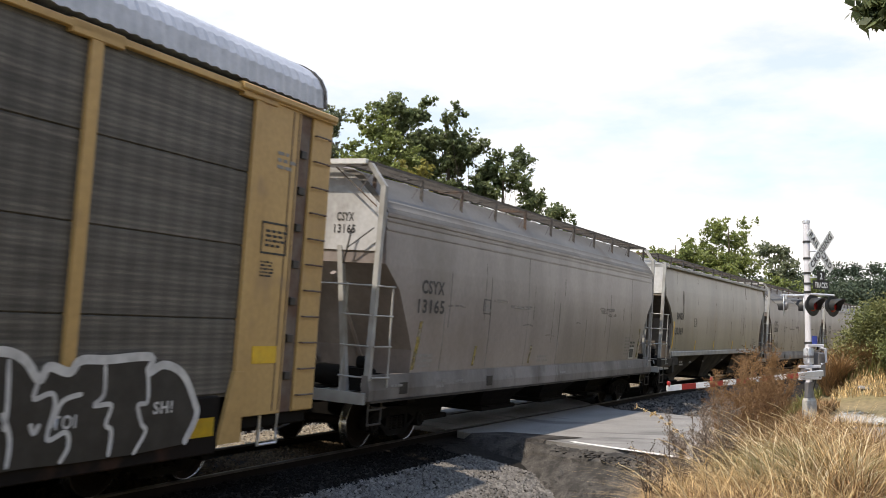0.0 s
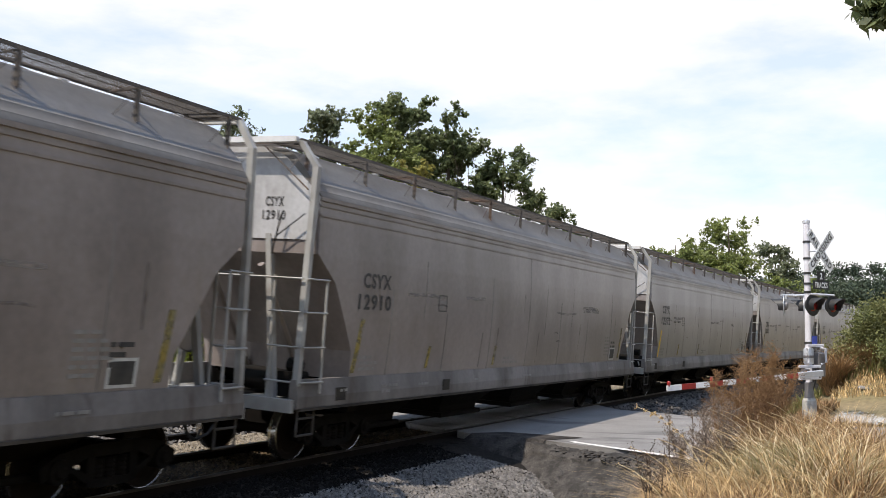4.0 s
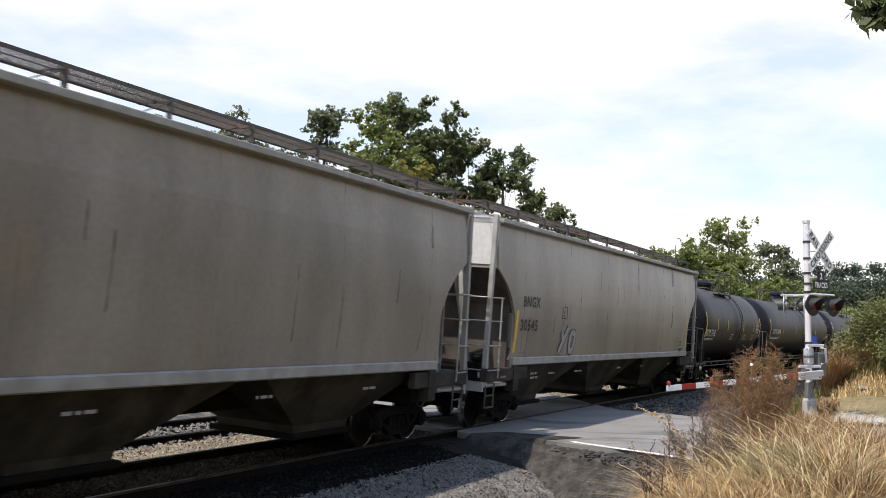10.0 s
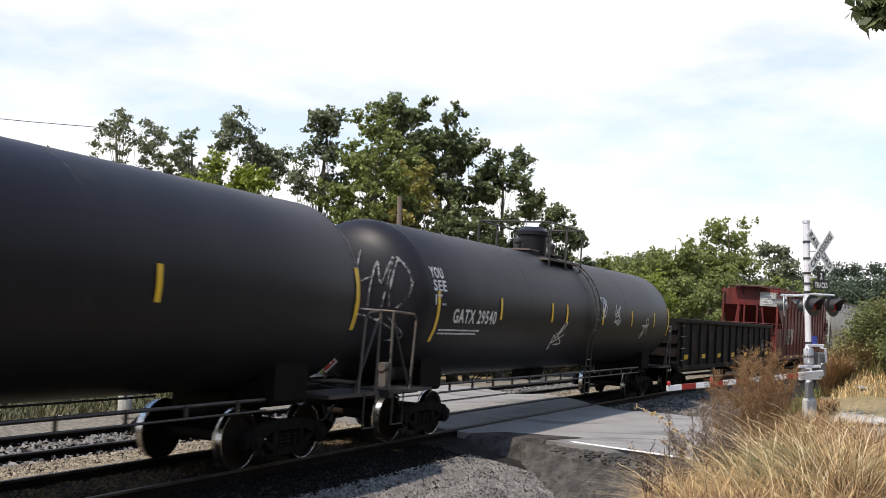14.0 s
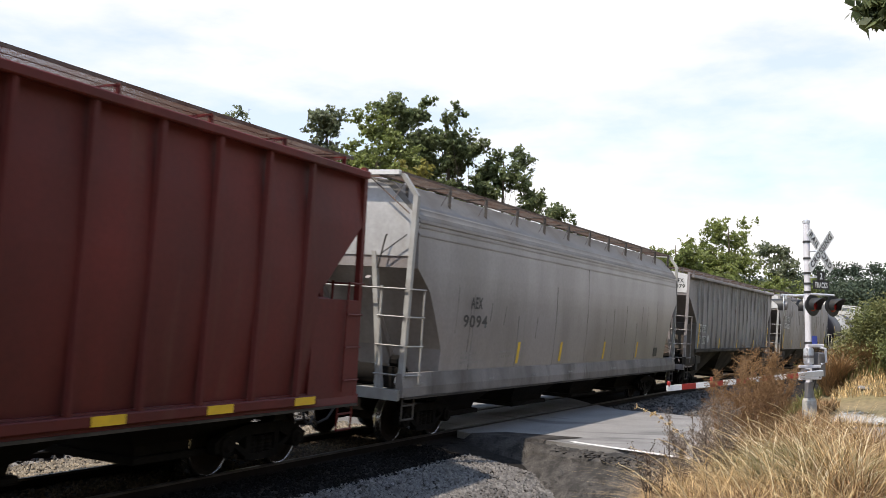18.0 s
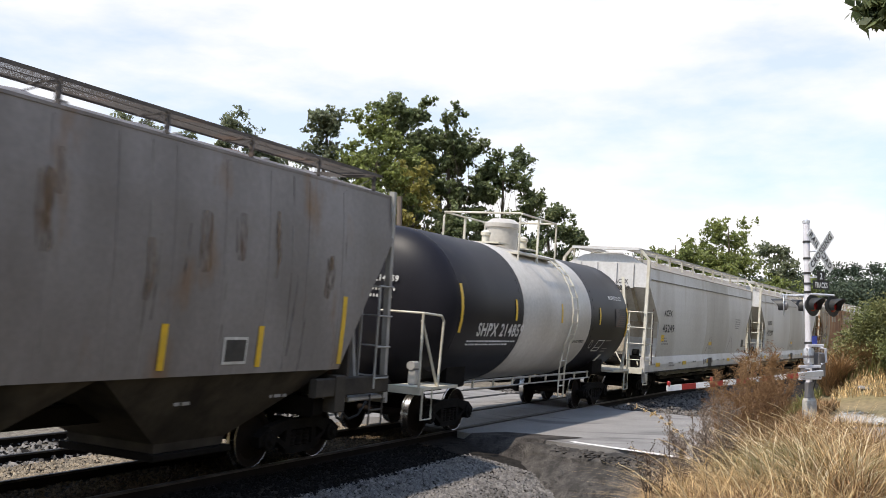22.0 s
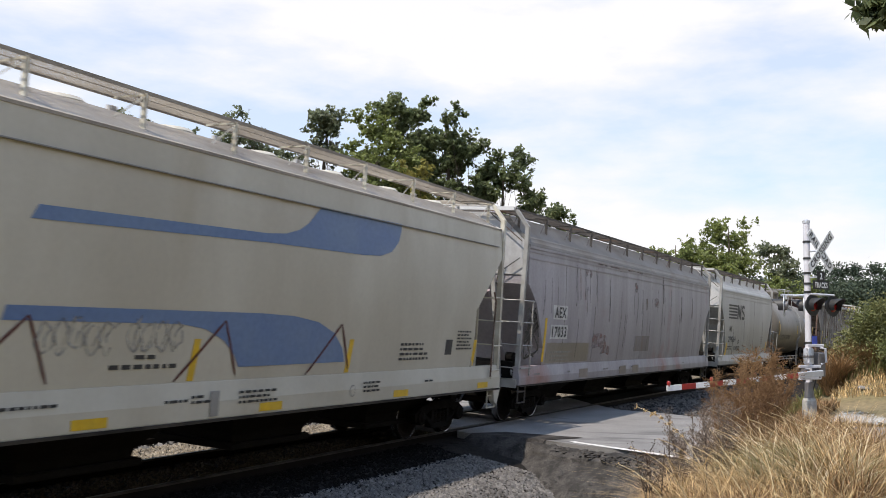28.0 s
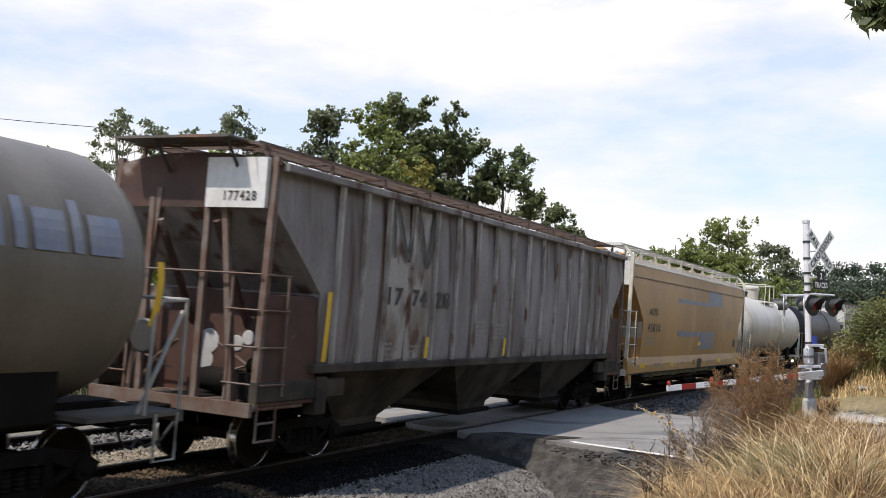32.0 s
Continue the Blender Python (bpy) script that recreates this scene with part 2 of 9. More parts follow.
M["roof_metal"] = mat("galvanised roof sheet", (0.45, 0.47, 0.52), (0.36, 0.38, 0.42), rough=0.45, metal=0.3, scale=2)
M["spray_black"] = mat("black spray paint", (0.015, 0.014, 0.014), (0.03, 0.028, 0.028), rough=0.55, scale=4)
M["spray_white"] = mat("white spray paint", (0.6, 0.6, 0.6), (0.4, 0.4, 0.41), rough=0.55, scale=4)
M["placard_red"] = mat("red placard", (0.5, 0.04, 0.03), (0.42, 0.04, 0.03), rough=0.4, scale=4)
# Rail sides and sleepers are darkened past rust and creosote for the train's shadow.
M["rail_steel"] = mat("rusted rail side", (0.011, 0.0075, 0.006), (0.007, 0.005, 0.0042), rough=0.7, scale=3, spec=0.08)
M["rail_head"] = mat("worn rail head", (0.1, 0.092, 0.085), (0.035, 0.03, 0.027), rough=0.45, metal=0.8, scale=3)
M["sleeper"] = mat("creosoted sleeper", (0.015, 0.012, 0.01), (0.009, 0.0075, 0.0065), rough=0.85, scale=2.0, stretch=(6, 0.6, 6), rand=0.3, bump=0.5, spec=0.08)
# Near bed: the train's shadow is put into the limestone colour.
M["ballast"] = mat("limestone bed with painted train shadow", (0.024, 0.0216, 0.0192), (0.01056, 0.0096, 0.00864), rough=0.9, scale=9, fine=28, fine_amt=0.6, bump=1.0, bump_scale=22, col3=(0.0288, 0.024, 0.02016), lo3=0.5, hi3=0.75, scale3=0.7, spec=0.08)
M["stone_dark"] = mat("grimy crushed stone with painted shadow", (0.00936, 0.008112, 0.007176), (0.005616, 0.004992, 0.004368), rough=0.85, scale=2.0, fine=30, fine_amt=0.3, island=0.5, spec=0.08)
M["stone_brown"] = mat("oil browned crushed stone", (0.1, 0.073, 0.046), (0.045, 0.032, 0.022), rough=0.9, scale=2.0, fine=30, fine_amt=0.3, island=0.55, spec=0.1)
M["stone_tan"] = mat("tan crushed stone", (0.225, 0.185, 0.135), (0.14, 0.113, 0.08), rough=0.85, scale=2.0, fine=30, fine_amt=0.3, island=0.55)
M["stone"] = mat("crushed stone", (0.15, 0.139, 0.13), (0.095, 0.087, 0.08), rough=0.85, scale=2.0, fine=30, fine_amt=0.3, island=0.55)
M["asphalt"] = mat("sun bleached asphalt", (0.2203, 0.2111, 0.2038), (0.1744, 0.1671, 0.1606), rough=0.85, scale=0.8, fine=70, fine_amt=0.35, bump=0.35, bump_scale=90, col3=(0.1193, 0.1147, 0.1102), lo3=0.56, hi3=0.66, scale3=1.3, stretch3=(1, 0.25, 1), spec=0.25)
M["tar"] = mat("broken grey asphalt and dirt", (0.07, 0.06375, 0.05875), (0.035, 0.0325, 0.03), lo=0.38, hi=0.6, rough=0.95, scale=3.4, fine=34, fine_amt=0.7, bump=1.0, bump_scale=26, col3=(0.03, 0.028, 0.026), lo3=0.6, hi3=0.64, scale3=3.0, stretch3=(0.5, 1.6, 2.5), spec=0.15)
M["road_white"] = mat("worn white road line", (0.72, 0.71, 0.68), (0.5, 0.48, 0.45), rough=0.7, scale=5, fine=40, fine_amt=0.3)
M["earth"] = mat("dry earth and grass", (0.1875, 0.1425, 0.075), (0.1275, 0.105, 0.04875), rough=0.95, scale=0.6, fine=8, fine_amt=0.4, bump=0.8, bump_scale=8, col3=(0.165, 0.135, 0.06), lo3=0.5, hi3=0.62, scale3=0.08)
M["rock"] = mat("pale limestone", (0.2205, 0.21, 0.1942), (0.1313, 0.1155, 0.0945), rough=0.85, scale=2, fine=14, fine_amt=0.3, bump=0.6)
M["aluminium"] = mat("silver painted steel", (0.62, 0.63, 0.66), (0.5, 0.51, 0.53), rough=0.35, metal=0.4, scale=4)
M["mast"] = mat("white painted mast", (0.7, 0.69, 0.72), (0.55, 0.53, 0.56), rough=0.4, scale=4, stretch=(1, 1, 0.3))
M["sign_white"] = mat("white sign face", (0.78, 0.78, 0.77), (0.66, 0.66, 0.65), rough=0.4, scale=3)
M["sign_back"] = mat("dull aluminium sign back", (0.22, 0.21, 0.21), (0.17, 0.16, 0.16), rough=0.5, metal=0.5, scale=3)
M["matt_black"] = mat("matt black metal", (0.018, 0.018, 0.018), (0.03, 0.029, 0.028), rough=0.55, scale=5)
M["blue_sign"] = mat("blue notice plate", (0.05, 0.08, 0.4), (0.06, 0.09, 0.34), rough=0.4, scale=4)
M["concrete"] = mat("grey concrete", (0.38, 0.36, 0.33), (0.28, 0.265, 0.24), rough=0.9, scale=2, fine=20, fine_amt=0.3)
M["bark"] = mat("grey brown bark", (0.13, 0.1, 0.075), (0.075, 0.06, 0.045), rough=0.9, scale=3, stretch=(3, 3, 0.5), bump=0.6)
M["leaf_dark"] = mat("oak leaves", (0.2, 0.235, 0.105), (0.14, 0.175, 0.08), rough=0.55, scale=0.3, fine_amt=0, island=0.5, translucent=0.45)
M["leaf"] = mat("mid green leaves", (0.245, 0.28, 0.085), (0.17, 0.205, 0.065), rough=0.55, scale=0.3, fine_amt=0, island=0.5, translucent=0.45)
M["leaf_lime"] = mat("yellow green leaves", (0.28, 0.32, 0.05), (0.19, 0.24, 0.045), rough=0.55, scale=0.3, fine_amt=0, island=0.4, translucent=0.4)
M["leaf_grey"] = mat("grey green leaves", (0.23, 0.255, 0.15), (0.165, 0.19, 0.11), rough=0.55, scale=0.3, fine_amt=0, island=0.5, translucent=0.45)
M["leaf_gold"] = mat("yellowing leaves", (0.33, 0.3, 0.075), (0.24, 0.21, 0.06), rough=0.55, scale=0.3, fine_amt=0, island=0.45, translucent=0.45)
M["leaf_far"] = mat("hazy distant leaves", (0.06, 0.085, 0.05), (0.038, 0.06, 0.038), rough=0.7, scale=0.1, fine_amt=0, island=0.4, translucent=0.2)
M["straw"] = mat("dry straw grass", (0.672, 0.4816, 0.2464), (0.4032, 0.2688, 0.1288), rough=0.75, scale=0.8, fine_amt=0, island=0.6, translucent=0.2)
M["straw_pale"] = mat("bleached straw", (0.6943, 0.5786, 0.3787), (0.5259, 0.4103, 0.2314), rough=0.7, scale=1.5, fine_amt=0, island=0.3, translucent=0.2)
M["verge"] = mat("rank dark grass", (0.07, 0.075, 0.03), (0.11, 0.095, 0.045), rough=0.8, scale=0.6, fine_amt=0, island=0.5, translucent=0.2)
M["roof_tan"] = mat("dusty tan roof sheet", (0.36, 0.32, 0.27), (0.24, 0.21, 0.175), lo=0.4, hi=0.62, rough=0.6, scale=1.0, stretch=(0.5, 1.5, 1))
M["spotted"] = mat("rust spotted grey paint", (0.215, 0.2, 0.2), (0.15, 0.137, 0.133), lo=0.4, hi=0.62, rough=0.45, scale=1.1, stretch=STREAK, col3=(0.17, 0.1, 0.055), lo3=0.6, hi3=0.74, scale3=1.5, stretch3=(1.2, 1, 0.4))
# Dirt at the road edge; its dark tone includes the train's shadow on the asphalt.
M["edge_dirt_shade"] = mat("trampled dirt with painted train shadow", (0.0546, 0.0494, 0.0455), (0.026, 0.0234, 0.0221), lo=0.38, hi=0.62, rough=0.95, spec=0.1, scale=3.5, fine=30, fine_amt=0.6, bump=1.0, bump_scale=24)
# Sunlit copy of the limestone bed, for the far line.
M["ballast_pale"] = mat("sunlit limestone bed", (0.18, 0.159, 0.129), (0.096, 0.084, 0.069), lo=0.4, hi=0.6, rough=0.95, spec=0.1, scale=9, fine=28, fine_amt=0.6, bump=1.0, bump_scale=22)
M["sill_grime"] = mat("grime greyed sill", (0.11, 0.1, 0.09), (0.06, 0.054, 0.048), lo=0.4, hi=0.6, rough=0.8, spec=0.2, scale=1.5)
# End plates: the shade inside the car end is painted in with the stains.
M["end_shade_grime"] = mat("rust stained end plate with painted shade", (0.1, 0.086, 0.074), (0.05, 0.043, 0.038), lo=0.4, hi=0.64, rough=0.8, spec=0.2, scale=1.6, stretch=(1, 1, 0.5), col3=(0.12, 0.07, 0.04), lo3=0.6, hi3=0.76, scale3=2.2)
# Bay colour holds the deep shade below the hoppers along with grime.
M["bay_shade_grime"] = mat("slope sheet with grime and painted shade", (0.06, 0.0525, 0.0435), (0.027, 0.024, 0.021), rough=0.85, spec=0.15, scale=1.4, lo=0.4, hi=0.65, col3=(0.1, 0.085, 0.07), lo3=0.58, hi3=0.8, scale3=0.9)
M["grime_run"] = mat("thin grime run", (0.135, 0.122, 0.112), (0.185, 0.17, 0.158), lo=0.4, hi=0.6, rough=0.7, scale=4, stretch=(3, 1, 1), thin=0.6, thin_scale=7, thin_stretch=(4, 1, 0.6))
M["rub_pale"] = mat("pale rubbed paint", (0.3, 0.275, 0.25), (0.225, 0.205, 0.19), lo=0.42, hi=0.58, rough=0.6, scale=3, stretch=(1, 1, 3), thin=0.6, thin_scale=7, thin_stretch=(0.6, 1, 4))
M["rust_bloom"] = mat("rust bloom in paint", (0.17, 0.1, 0.05), (0.235, 0.2, 0.17), lo=0.42, hi=0.6, rough=0.75, scale=4, stretch=(2, 1, 0.5), thin=0.65, thin_scale=6, thin_stretch=(2.5, 1, 0.6))
M["sill_paint"] = mat("grimy sill paint", (0.2, 0.182, 0.17), (0.105, 0.094, 0.086), lo=0.42, hi=0.64, rough=0.6, spec=0.3, scale=1.1, stretch=(1, 1, 0.5), col3=(0.07, 0.055, 0.045), lo3=0.58, hi3=0.7, scale3=2.2, stretch3=(1.2, 1, 0.3))
M["seam"] = mat("rust streaked weld seam", (0.09, 0.078, 0.07), (0.21, 0.2, 0.19), lo=0.42, hi=0.52, rough=0.6, scale=1.3, stretch=(6, 1, 0.7))
M["spray_grey"] = mat("grey spray paint", (0.36, 0.355, 0.35), (0.28, 0.275, 0.27), rough=0.55, scale=3)
M["spray_thin"] = mat("thin white spray paint", (0.26, 0.26, 0.28), (0.1, 0.1, 0.11), lo=0.4, hi=0.6, rough=0.6, scale=6, thin=0.9, thin_scale=9)
M["spray_haze"] = mat("thin grey spray paint", (0.24, 0.235, 0.225), (0.38, 0.365, 0.335), lo=0.4, hi=0.62, rough=0.6, scale=7, thin=0.85, thin_scale=9)
M["spray_red"] = mat("dark red spray paint", (0.1, 0.012, 0.012), (0.06, 0.01, 0.01), rough=0.55, scale=3)
M["smear"] = mat("rubbed red brown smear", (0.255, 0.1275, 0.1062), (0.2805, 0.238, 0.238), lo=0.4, hi=0.6, rough=0.6, scale=5, stretch=(1, 1, 2), thin=0.7, thin_scale=5)
M["straw_brown"] = mat("rusty dead grass", (0.4, 0.25, 0.12), (0.22, 0.125, 0.06), rough=0.8, scale=0.9, fine_amt=0, island=0.6, translucent=0.2)
M["twig_grey"] = mat("grey brown dry twigs", (0.2, 0.15, 0.115), (0.12, 0.09, 0.07), rough=0.85, scale=1.5, fine_amt=0, island=0.5)
M["pale_gravel"] = mat("bleached gravel hardstand", (0.3968, 0.3968, 0.384), (0.288, 0.2816, 0.2688), rough=0.9, scale=1.5, fine=25, fine_amt=0.4, bump=0.6, bump_scale=30)
M["straw_green"] = mat("greenish grass", (0.16, 0.176, 0.048), (0.24, 0.192, 0.08), rough=0.7, scale=0.8, fine_amt=0, island=0.4, translucent=0.3)
M["weed"] = mat("dead brown weed", (0.2587, 0.1466, 0.06469), (0.1725, 0.09056, 0.04312), rough=0.8, scale=1, fine_amt=0, island=0.45, translucent=0.15)
M["weed_dark"] = mat("dark dead stalk", (0.06, 0.035, 0.022), (0.04, 0.026, 0.018), rough=0.8, scale=2, fine_amt=0)
M["bush"] = mat("olive shrub leaves", (0.15, 0.17, 0.058), (0.2, 0.185, 0.07), rough=0.65, scale=0.7, fine_amt=0, island=0.45, translucent=0.3)
M["wood"] = mat("weathered pole wood", (0.17, 0.13, 0.1), (0.11, 0.085, 0.065), rough=0.85, scale=3, stretch=(4, 4, 0.3))
M["wire"] = mat("overhead wire", (0.06, 0.06, 0.06), rough=0.6, fine_amt=0)


# ---- mesh helpers ----
class Shape:
    def __init__(self):
        self.v, self.f = [], []

    def add(self, vs, fs):
        o = len(self.v)
        self.v += [tuple(p) for p in vs]
        self.f += [tuple(o + i for i in q) for q in fs]
        return self

    def box(self, x0, x1, y0, y1, z0, z1, c=0.0):
        """A box; c chamfers its long vertical-section edges a little."""
        if c <= 0:
            vs = [(x, y, z) for x in (x0, x1) for y in (y0, y1) for z in (z0, z1)]
            return self.add(vs, [(0, 1, 3, 2), (4, 6, 7, 5), (0, 4, 5, 1), (2, 3, 7, 6), (0, 2, 6, 4), (1, 5, 7, 3)])
        ring = [(y0 + c, z0), (y1 - c, z0), (y1, z0 + c), (y1, z1 - c), (y1 - c, z1), (y0 + c, z1), (y0, z1 - c), (y0, z0 + c)]
        return self.loft([[(x, y, z) for y, z in ring] for x in (x0, x1)])

    def loft(self, rings, closed=True, caps=True):
        n = len(rings[0])
        vs = [p for r in rings for p in r]
        fs = []
        for i in range(len(rings) - 1):
            for j in range(n if closed else n - 1):
                a, b = i * n + j, i * n + (j + 1) % n
                fs.append((a, b, b + n, a + n))
        if caps and closed:
            fs += [tuple(range(n))[::-1], tuple(range((len(rings) - 1) * n, len(rings) * n))]
        return self.add(vs, fs)

    def tube(self, pts, r, n=8, r2=None):
        """A round bar along a line of points."""
        pts = [Vector(p) for p in pts]
        rings = []
        for i, p in enumerate(pts):
            d = (pts[min(i + 1, len(pts) - 1)] - pts[max(i - 1, 0)]).normalized()
            u = d.cross(Vector((0, 0, 1)) if abs(d.z) < 0.95 else Vector((1, 0, 0))).normalized()
            w = d.cross(u)
            q = r if r2 is None else r + (r2 - r) * i / (len(pts) - 1)
            rings.append([p + u * q * math.cos(a) + w * q * math.sin(a) for a in (k * math.tau / n for k in range(n))])
        return self.loft(rings)

    def lathe(self, prof, axis="z", at=(0, 0, 0), n=20, caps=True):
        """A profile of (radius, height) turned about an axis."""
        rings = []
        for r, h in prof:
            ring = []
            for k in range(n):
                a = k * math.tau / n
                c, s = r * math.cos(a), r * math.sin(a)
                p = {"z": (c, s, h), "x": (h, c, s), "y": (s, h, c)}[axis]
                ring.append((p[0] + at[0], p[1] + at[1], p[2] + at[2]))
            rings.append(ring)
        return self.loft(rings, caps=caps)

    def prism(self, poly, y0, y1):
        """A polygon of (x, z), solid from y0 to y1."""
        return self.loft([[(x, y, z) for x, z in poly] for y in (y0, y1)])

    def mesh(self, name, smooth=False):
        me = bpy.data.meshes.new(name)
        me.from_pydata(self.v, [], self.f)
        bm = bmesh.new()
        bm.from_mesh(me)
        bmesh.ops.recalc_face_normals(bm, faces=bm.faces)
        bm.to_mesh(me)
        bm.free()
        if smooth:
            me.polygons.foreach_set("use_smooth", [True] * len(me.polygons))
            me.set_sharp_from_angle(angle=radians(40))
        return me


def part(name, shape, material, parent=None, label="", smooth=False):
    me = shape if isinstance(shape, bpy.types.Mesh) else shape.mesh(name, smooth)
    if not me.materials:
        me.materials.append(M[material])
    ob = new(name, me)
    ob.parent = parent
    return tagged(ob, label)


def thing(name, label, category, group="", at=None):
    ob = new(name)
    ob.empty_display_size = 0.3
    if at is not None:
        ob.matrix_basis = at
    return tagged(ob, label, category, group)


def cloud_mesh(name, verts, n, material):
    """Many small faces of n corners each, from an array of corners."""
    verts = np.asarray(verts, dtype=np.float32).reshape(-1, 3)
    me = bpy.data.meshes.new(name)
    c = len(verts) // n
    me.vertices.add(len(verts))
    me.vertices.foreach_set("co", verts.ravel())
    me.loops.add(len(verts))
    me.loops.foreach_set("vertex_index", np.arange(len(verts), dtype=np.int32))
    me.polygons.add(c)
    me.polygons.foreach_set("loop_start", np.arange(0, len(verts), n, dtype=np.int32))
    me.materials.append(M[material])
    me.update(calc_edges=True)
    return me


def on_line(s, y=0.0, z=0.0, cant=True):
    """A point of the track's space: s metres along the curve, y across, z above the rail heads."""
    th, c = K * s, radians(CANT) if cant else 0.0
    y, z = y * math.cos(c) - z * math.sin(c), z * math.cos(c) + y * math.sin(c)
    return Vector((math.sin(th) / K + math.sin(th) * y, -(1 - math.cos(th)) / K + math.cos(th) * y, z))


def car_pose(s):
    return Matrix.Translation(on_line(s)) @ Euler((0, 0, -K * s)).to_matrix().to_4x4() @ Euler((radians(CANT), 0, 0)).to_matrix().to_4x4()


# ---- ground, line and road ----
ROAD = [(4.0, -32.0), (11.0, -22.0), (18.3, -11.9), (20.6, -8.4), (22.9, -5.0), (24.4, -2.0), (25.6, 0.6), (28.0, 3.2), (31.5, 6.8), (38.0, 13.0), (63.0, 38.0), (110.0, 85.0)]
HALF = [3.2, 3.2, 3.2, 3.2, 3.6, 4.5, 4.7, 4.8, 4.2, 3.4, 3.2, 3.2]


def road_near(x, y):
    """Distance from the road's middle line."""
    p, best = Vector((x, y)), 1e9
    for (ax, ay), (bx, by) in zip(ROAD, ROAD[1:]):
        a, d = Vector((ax, ay)), Vector((bx - ax, by - ay))
        k = min(1, max(0, (p - a).dot(d) / d.length_squared))
        best = min(best, (p - a - d * k).length)
    return best


def across(x, y):
    return y + K * x * x / 2


def road_z(x, y):
    return float(np.interp(across(x, y), [-30, -9.6, -6.5, -4, -1.7, -1.45, 1.45, 1.7, 3.0, 3.4, 5.2, 5.6, 14, 60], [0.7, 0.2, -0.06, -0.1, -0.115, -0.1, 0.08, 0.06, -0.02, -0.05, 0.05, 0.04, -0.1, 0.4]))


def ground_z(x, y):
    w = across(x, y)
    z = float(np.interp(w, [-200, -30, -12, -9, -7.6, -6, -4.6, -3.3, 0, 6.5, 8.5, 14, 40, 200, 900], [2.0, 0.6, 0.52, 0.45, 0.1, -0.6, -1.0, -1.15, -1.2, -1.1, -0.6, -0.35, 0.2, 5, 16]))
    z += 0.75 * math.exp(-((x - 31.5) / 3.0) ** 2 - ((y + 8.9) / 1.6) ** 2)
    flat = math.exp(-((x - 25.2) / 4.0) ** 6 - ((y + 9.0) / 1.1) ** 6)
    z = z * (1 - flat) + 0.27 * flat
    z += 0.06 * noise.noise(Vector((x * 0.35, y * 0.35, 0)))
    d = road_near(x, y)
    k = min(1, max(0, (d - 3.3) / 1.2))
    return z * k + (1 - k) * min(z, road_z(x, y) - 0.14)


def graded(dense0, dense1, step, lo, hi):
    out, v, g = [], dense0, step
    while v > lo:
        out.append(v)
        g *= 1.22
        v -= g
    out = [lo] + out[::-1]
    v = dense0 + step
    while v < dense1:
        out.append(v)
        v += step
    g = step
    while v < hi:
        out.append(v)
        g *= 1.22
        v += g
    return out + [hi]


def build_ground():
    xs, ys = graded(-6, 50, 0.7, -900, 4000), graded(-14, 16, 0.7, -2500, 2500)
    b = Shape()
    b.v = [(x, y, ground_z(x, y)) for x in xs for y in ys]
    n = len(ys)
    b.f = [(i * n + j, (i + 1) * n + j, (i + 1) * n + j + 1, i * n + j + 1) for i in range(len(xs) - 1) for j in range(n - 1)]
    tagged(part("ground", b, "earth", smooth=True), "dry grass and bare earth beside the railway", "ground", kind="structure")


def swept(line, s0, s1, step, prof, cant=True, off=0.0, closed=True):
    b = Shape()
    n = max(2, int((s1 - s0) / step) + 1)
    rings = []
    for i in range(n):
        s = s0 + (s1 - s0) * i / (n - 1)
        o = on_line(s, off, 0, False) - on_line(s, 0, 0, False)
        rings.append([on_line(s, y, z, cant) + o for y, z in prof])
    return b.loft(rings, closed=closed, caps=closed)


build_ground()

BED = [(-5.2, -1.1), (-4.3, -0.72), (-3.4, -0.45), (-2.6, -0.33), (-1.75, -0.23), (-1.35, -0.165), (-0.85, -0.15), (0, -0.145), (0.85, -0.15), (1.35, -0.16), (2.05, -0.3), (2.7, -0.3), (2.9, -1.2), (-4.8, -1.4)]
BED2 = [(-1.4, -0.32), (-1.3, -0.17), (0, -0.19), (1.35, -0.17), (1.9, -0.2), (4.2, -0.3), (5.4, -0.95), (5.2, -1.3), (-1.3, -1.3)]
tagged(part("ballast_bed", swept(0, -60, 620, 4, BED), "ballast"), "sloping crushed limestone bed of the near line, darkened for the train's shadow", "ballast", kind="structure")
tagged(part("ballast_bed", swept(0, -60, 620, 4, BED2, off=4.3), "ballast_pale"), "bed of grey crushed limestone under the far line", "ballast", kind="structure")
HEAD = [(-0.036, -0.035), (0.036, -0.035), (0.036, -0.008), (0.026, 0.0), (-0.026, 0.0), (-0.036, -0.008)]
WEB = [(-0.07, -0.17), (0.07, -0.17), (0.07, -0.155), (0.012, -0.135), (0.012, -0.036), (-0.012, -0.036), (-0.012, -0.135), (-0.07, -0.155)]
for off in (0.0, 4.3):
    line = tagged(new("track"), "worn standard gauge track of steel rails on wooden sleepers", "railway track", kind="structure")
    for side in (-0.754, 0.754):
        rail = part("rail", swept(0, -60, 620, 3, [(y + side, z) for y, z in WEB], off=off), "rail_steel", line)
        part("rail_head", swept(0, -60, 620, 3, [(y + side, z) for y, z in HEAD], off=off), "rail_head", rail, "polished rail head")
    slab = Shape().box(-0.115, 0.115, -1.3, 1.3, -0.33, -0.155, 0.012).mesh("sleeper")
    slab.materials.append(M["sleeper"])
    for i in range(130 if off == 0 else 60):
        s = -2.0 + i * 0.52 if off == 0 else 8.0 + i * 0.52
        ob = part("sleeper", slab, "sleeper", line)
        o = on_line(s, off, 0, False) - on_line(s, 0, 0, False)
        ob.matrix_basis = Matrix.Translation(o) @ car_pose(s) @ pose(0, 0, 0, 0, 0, random.uniform(-1.2, 1.2))


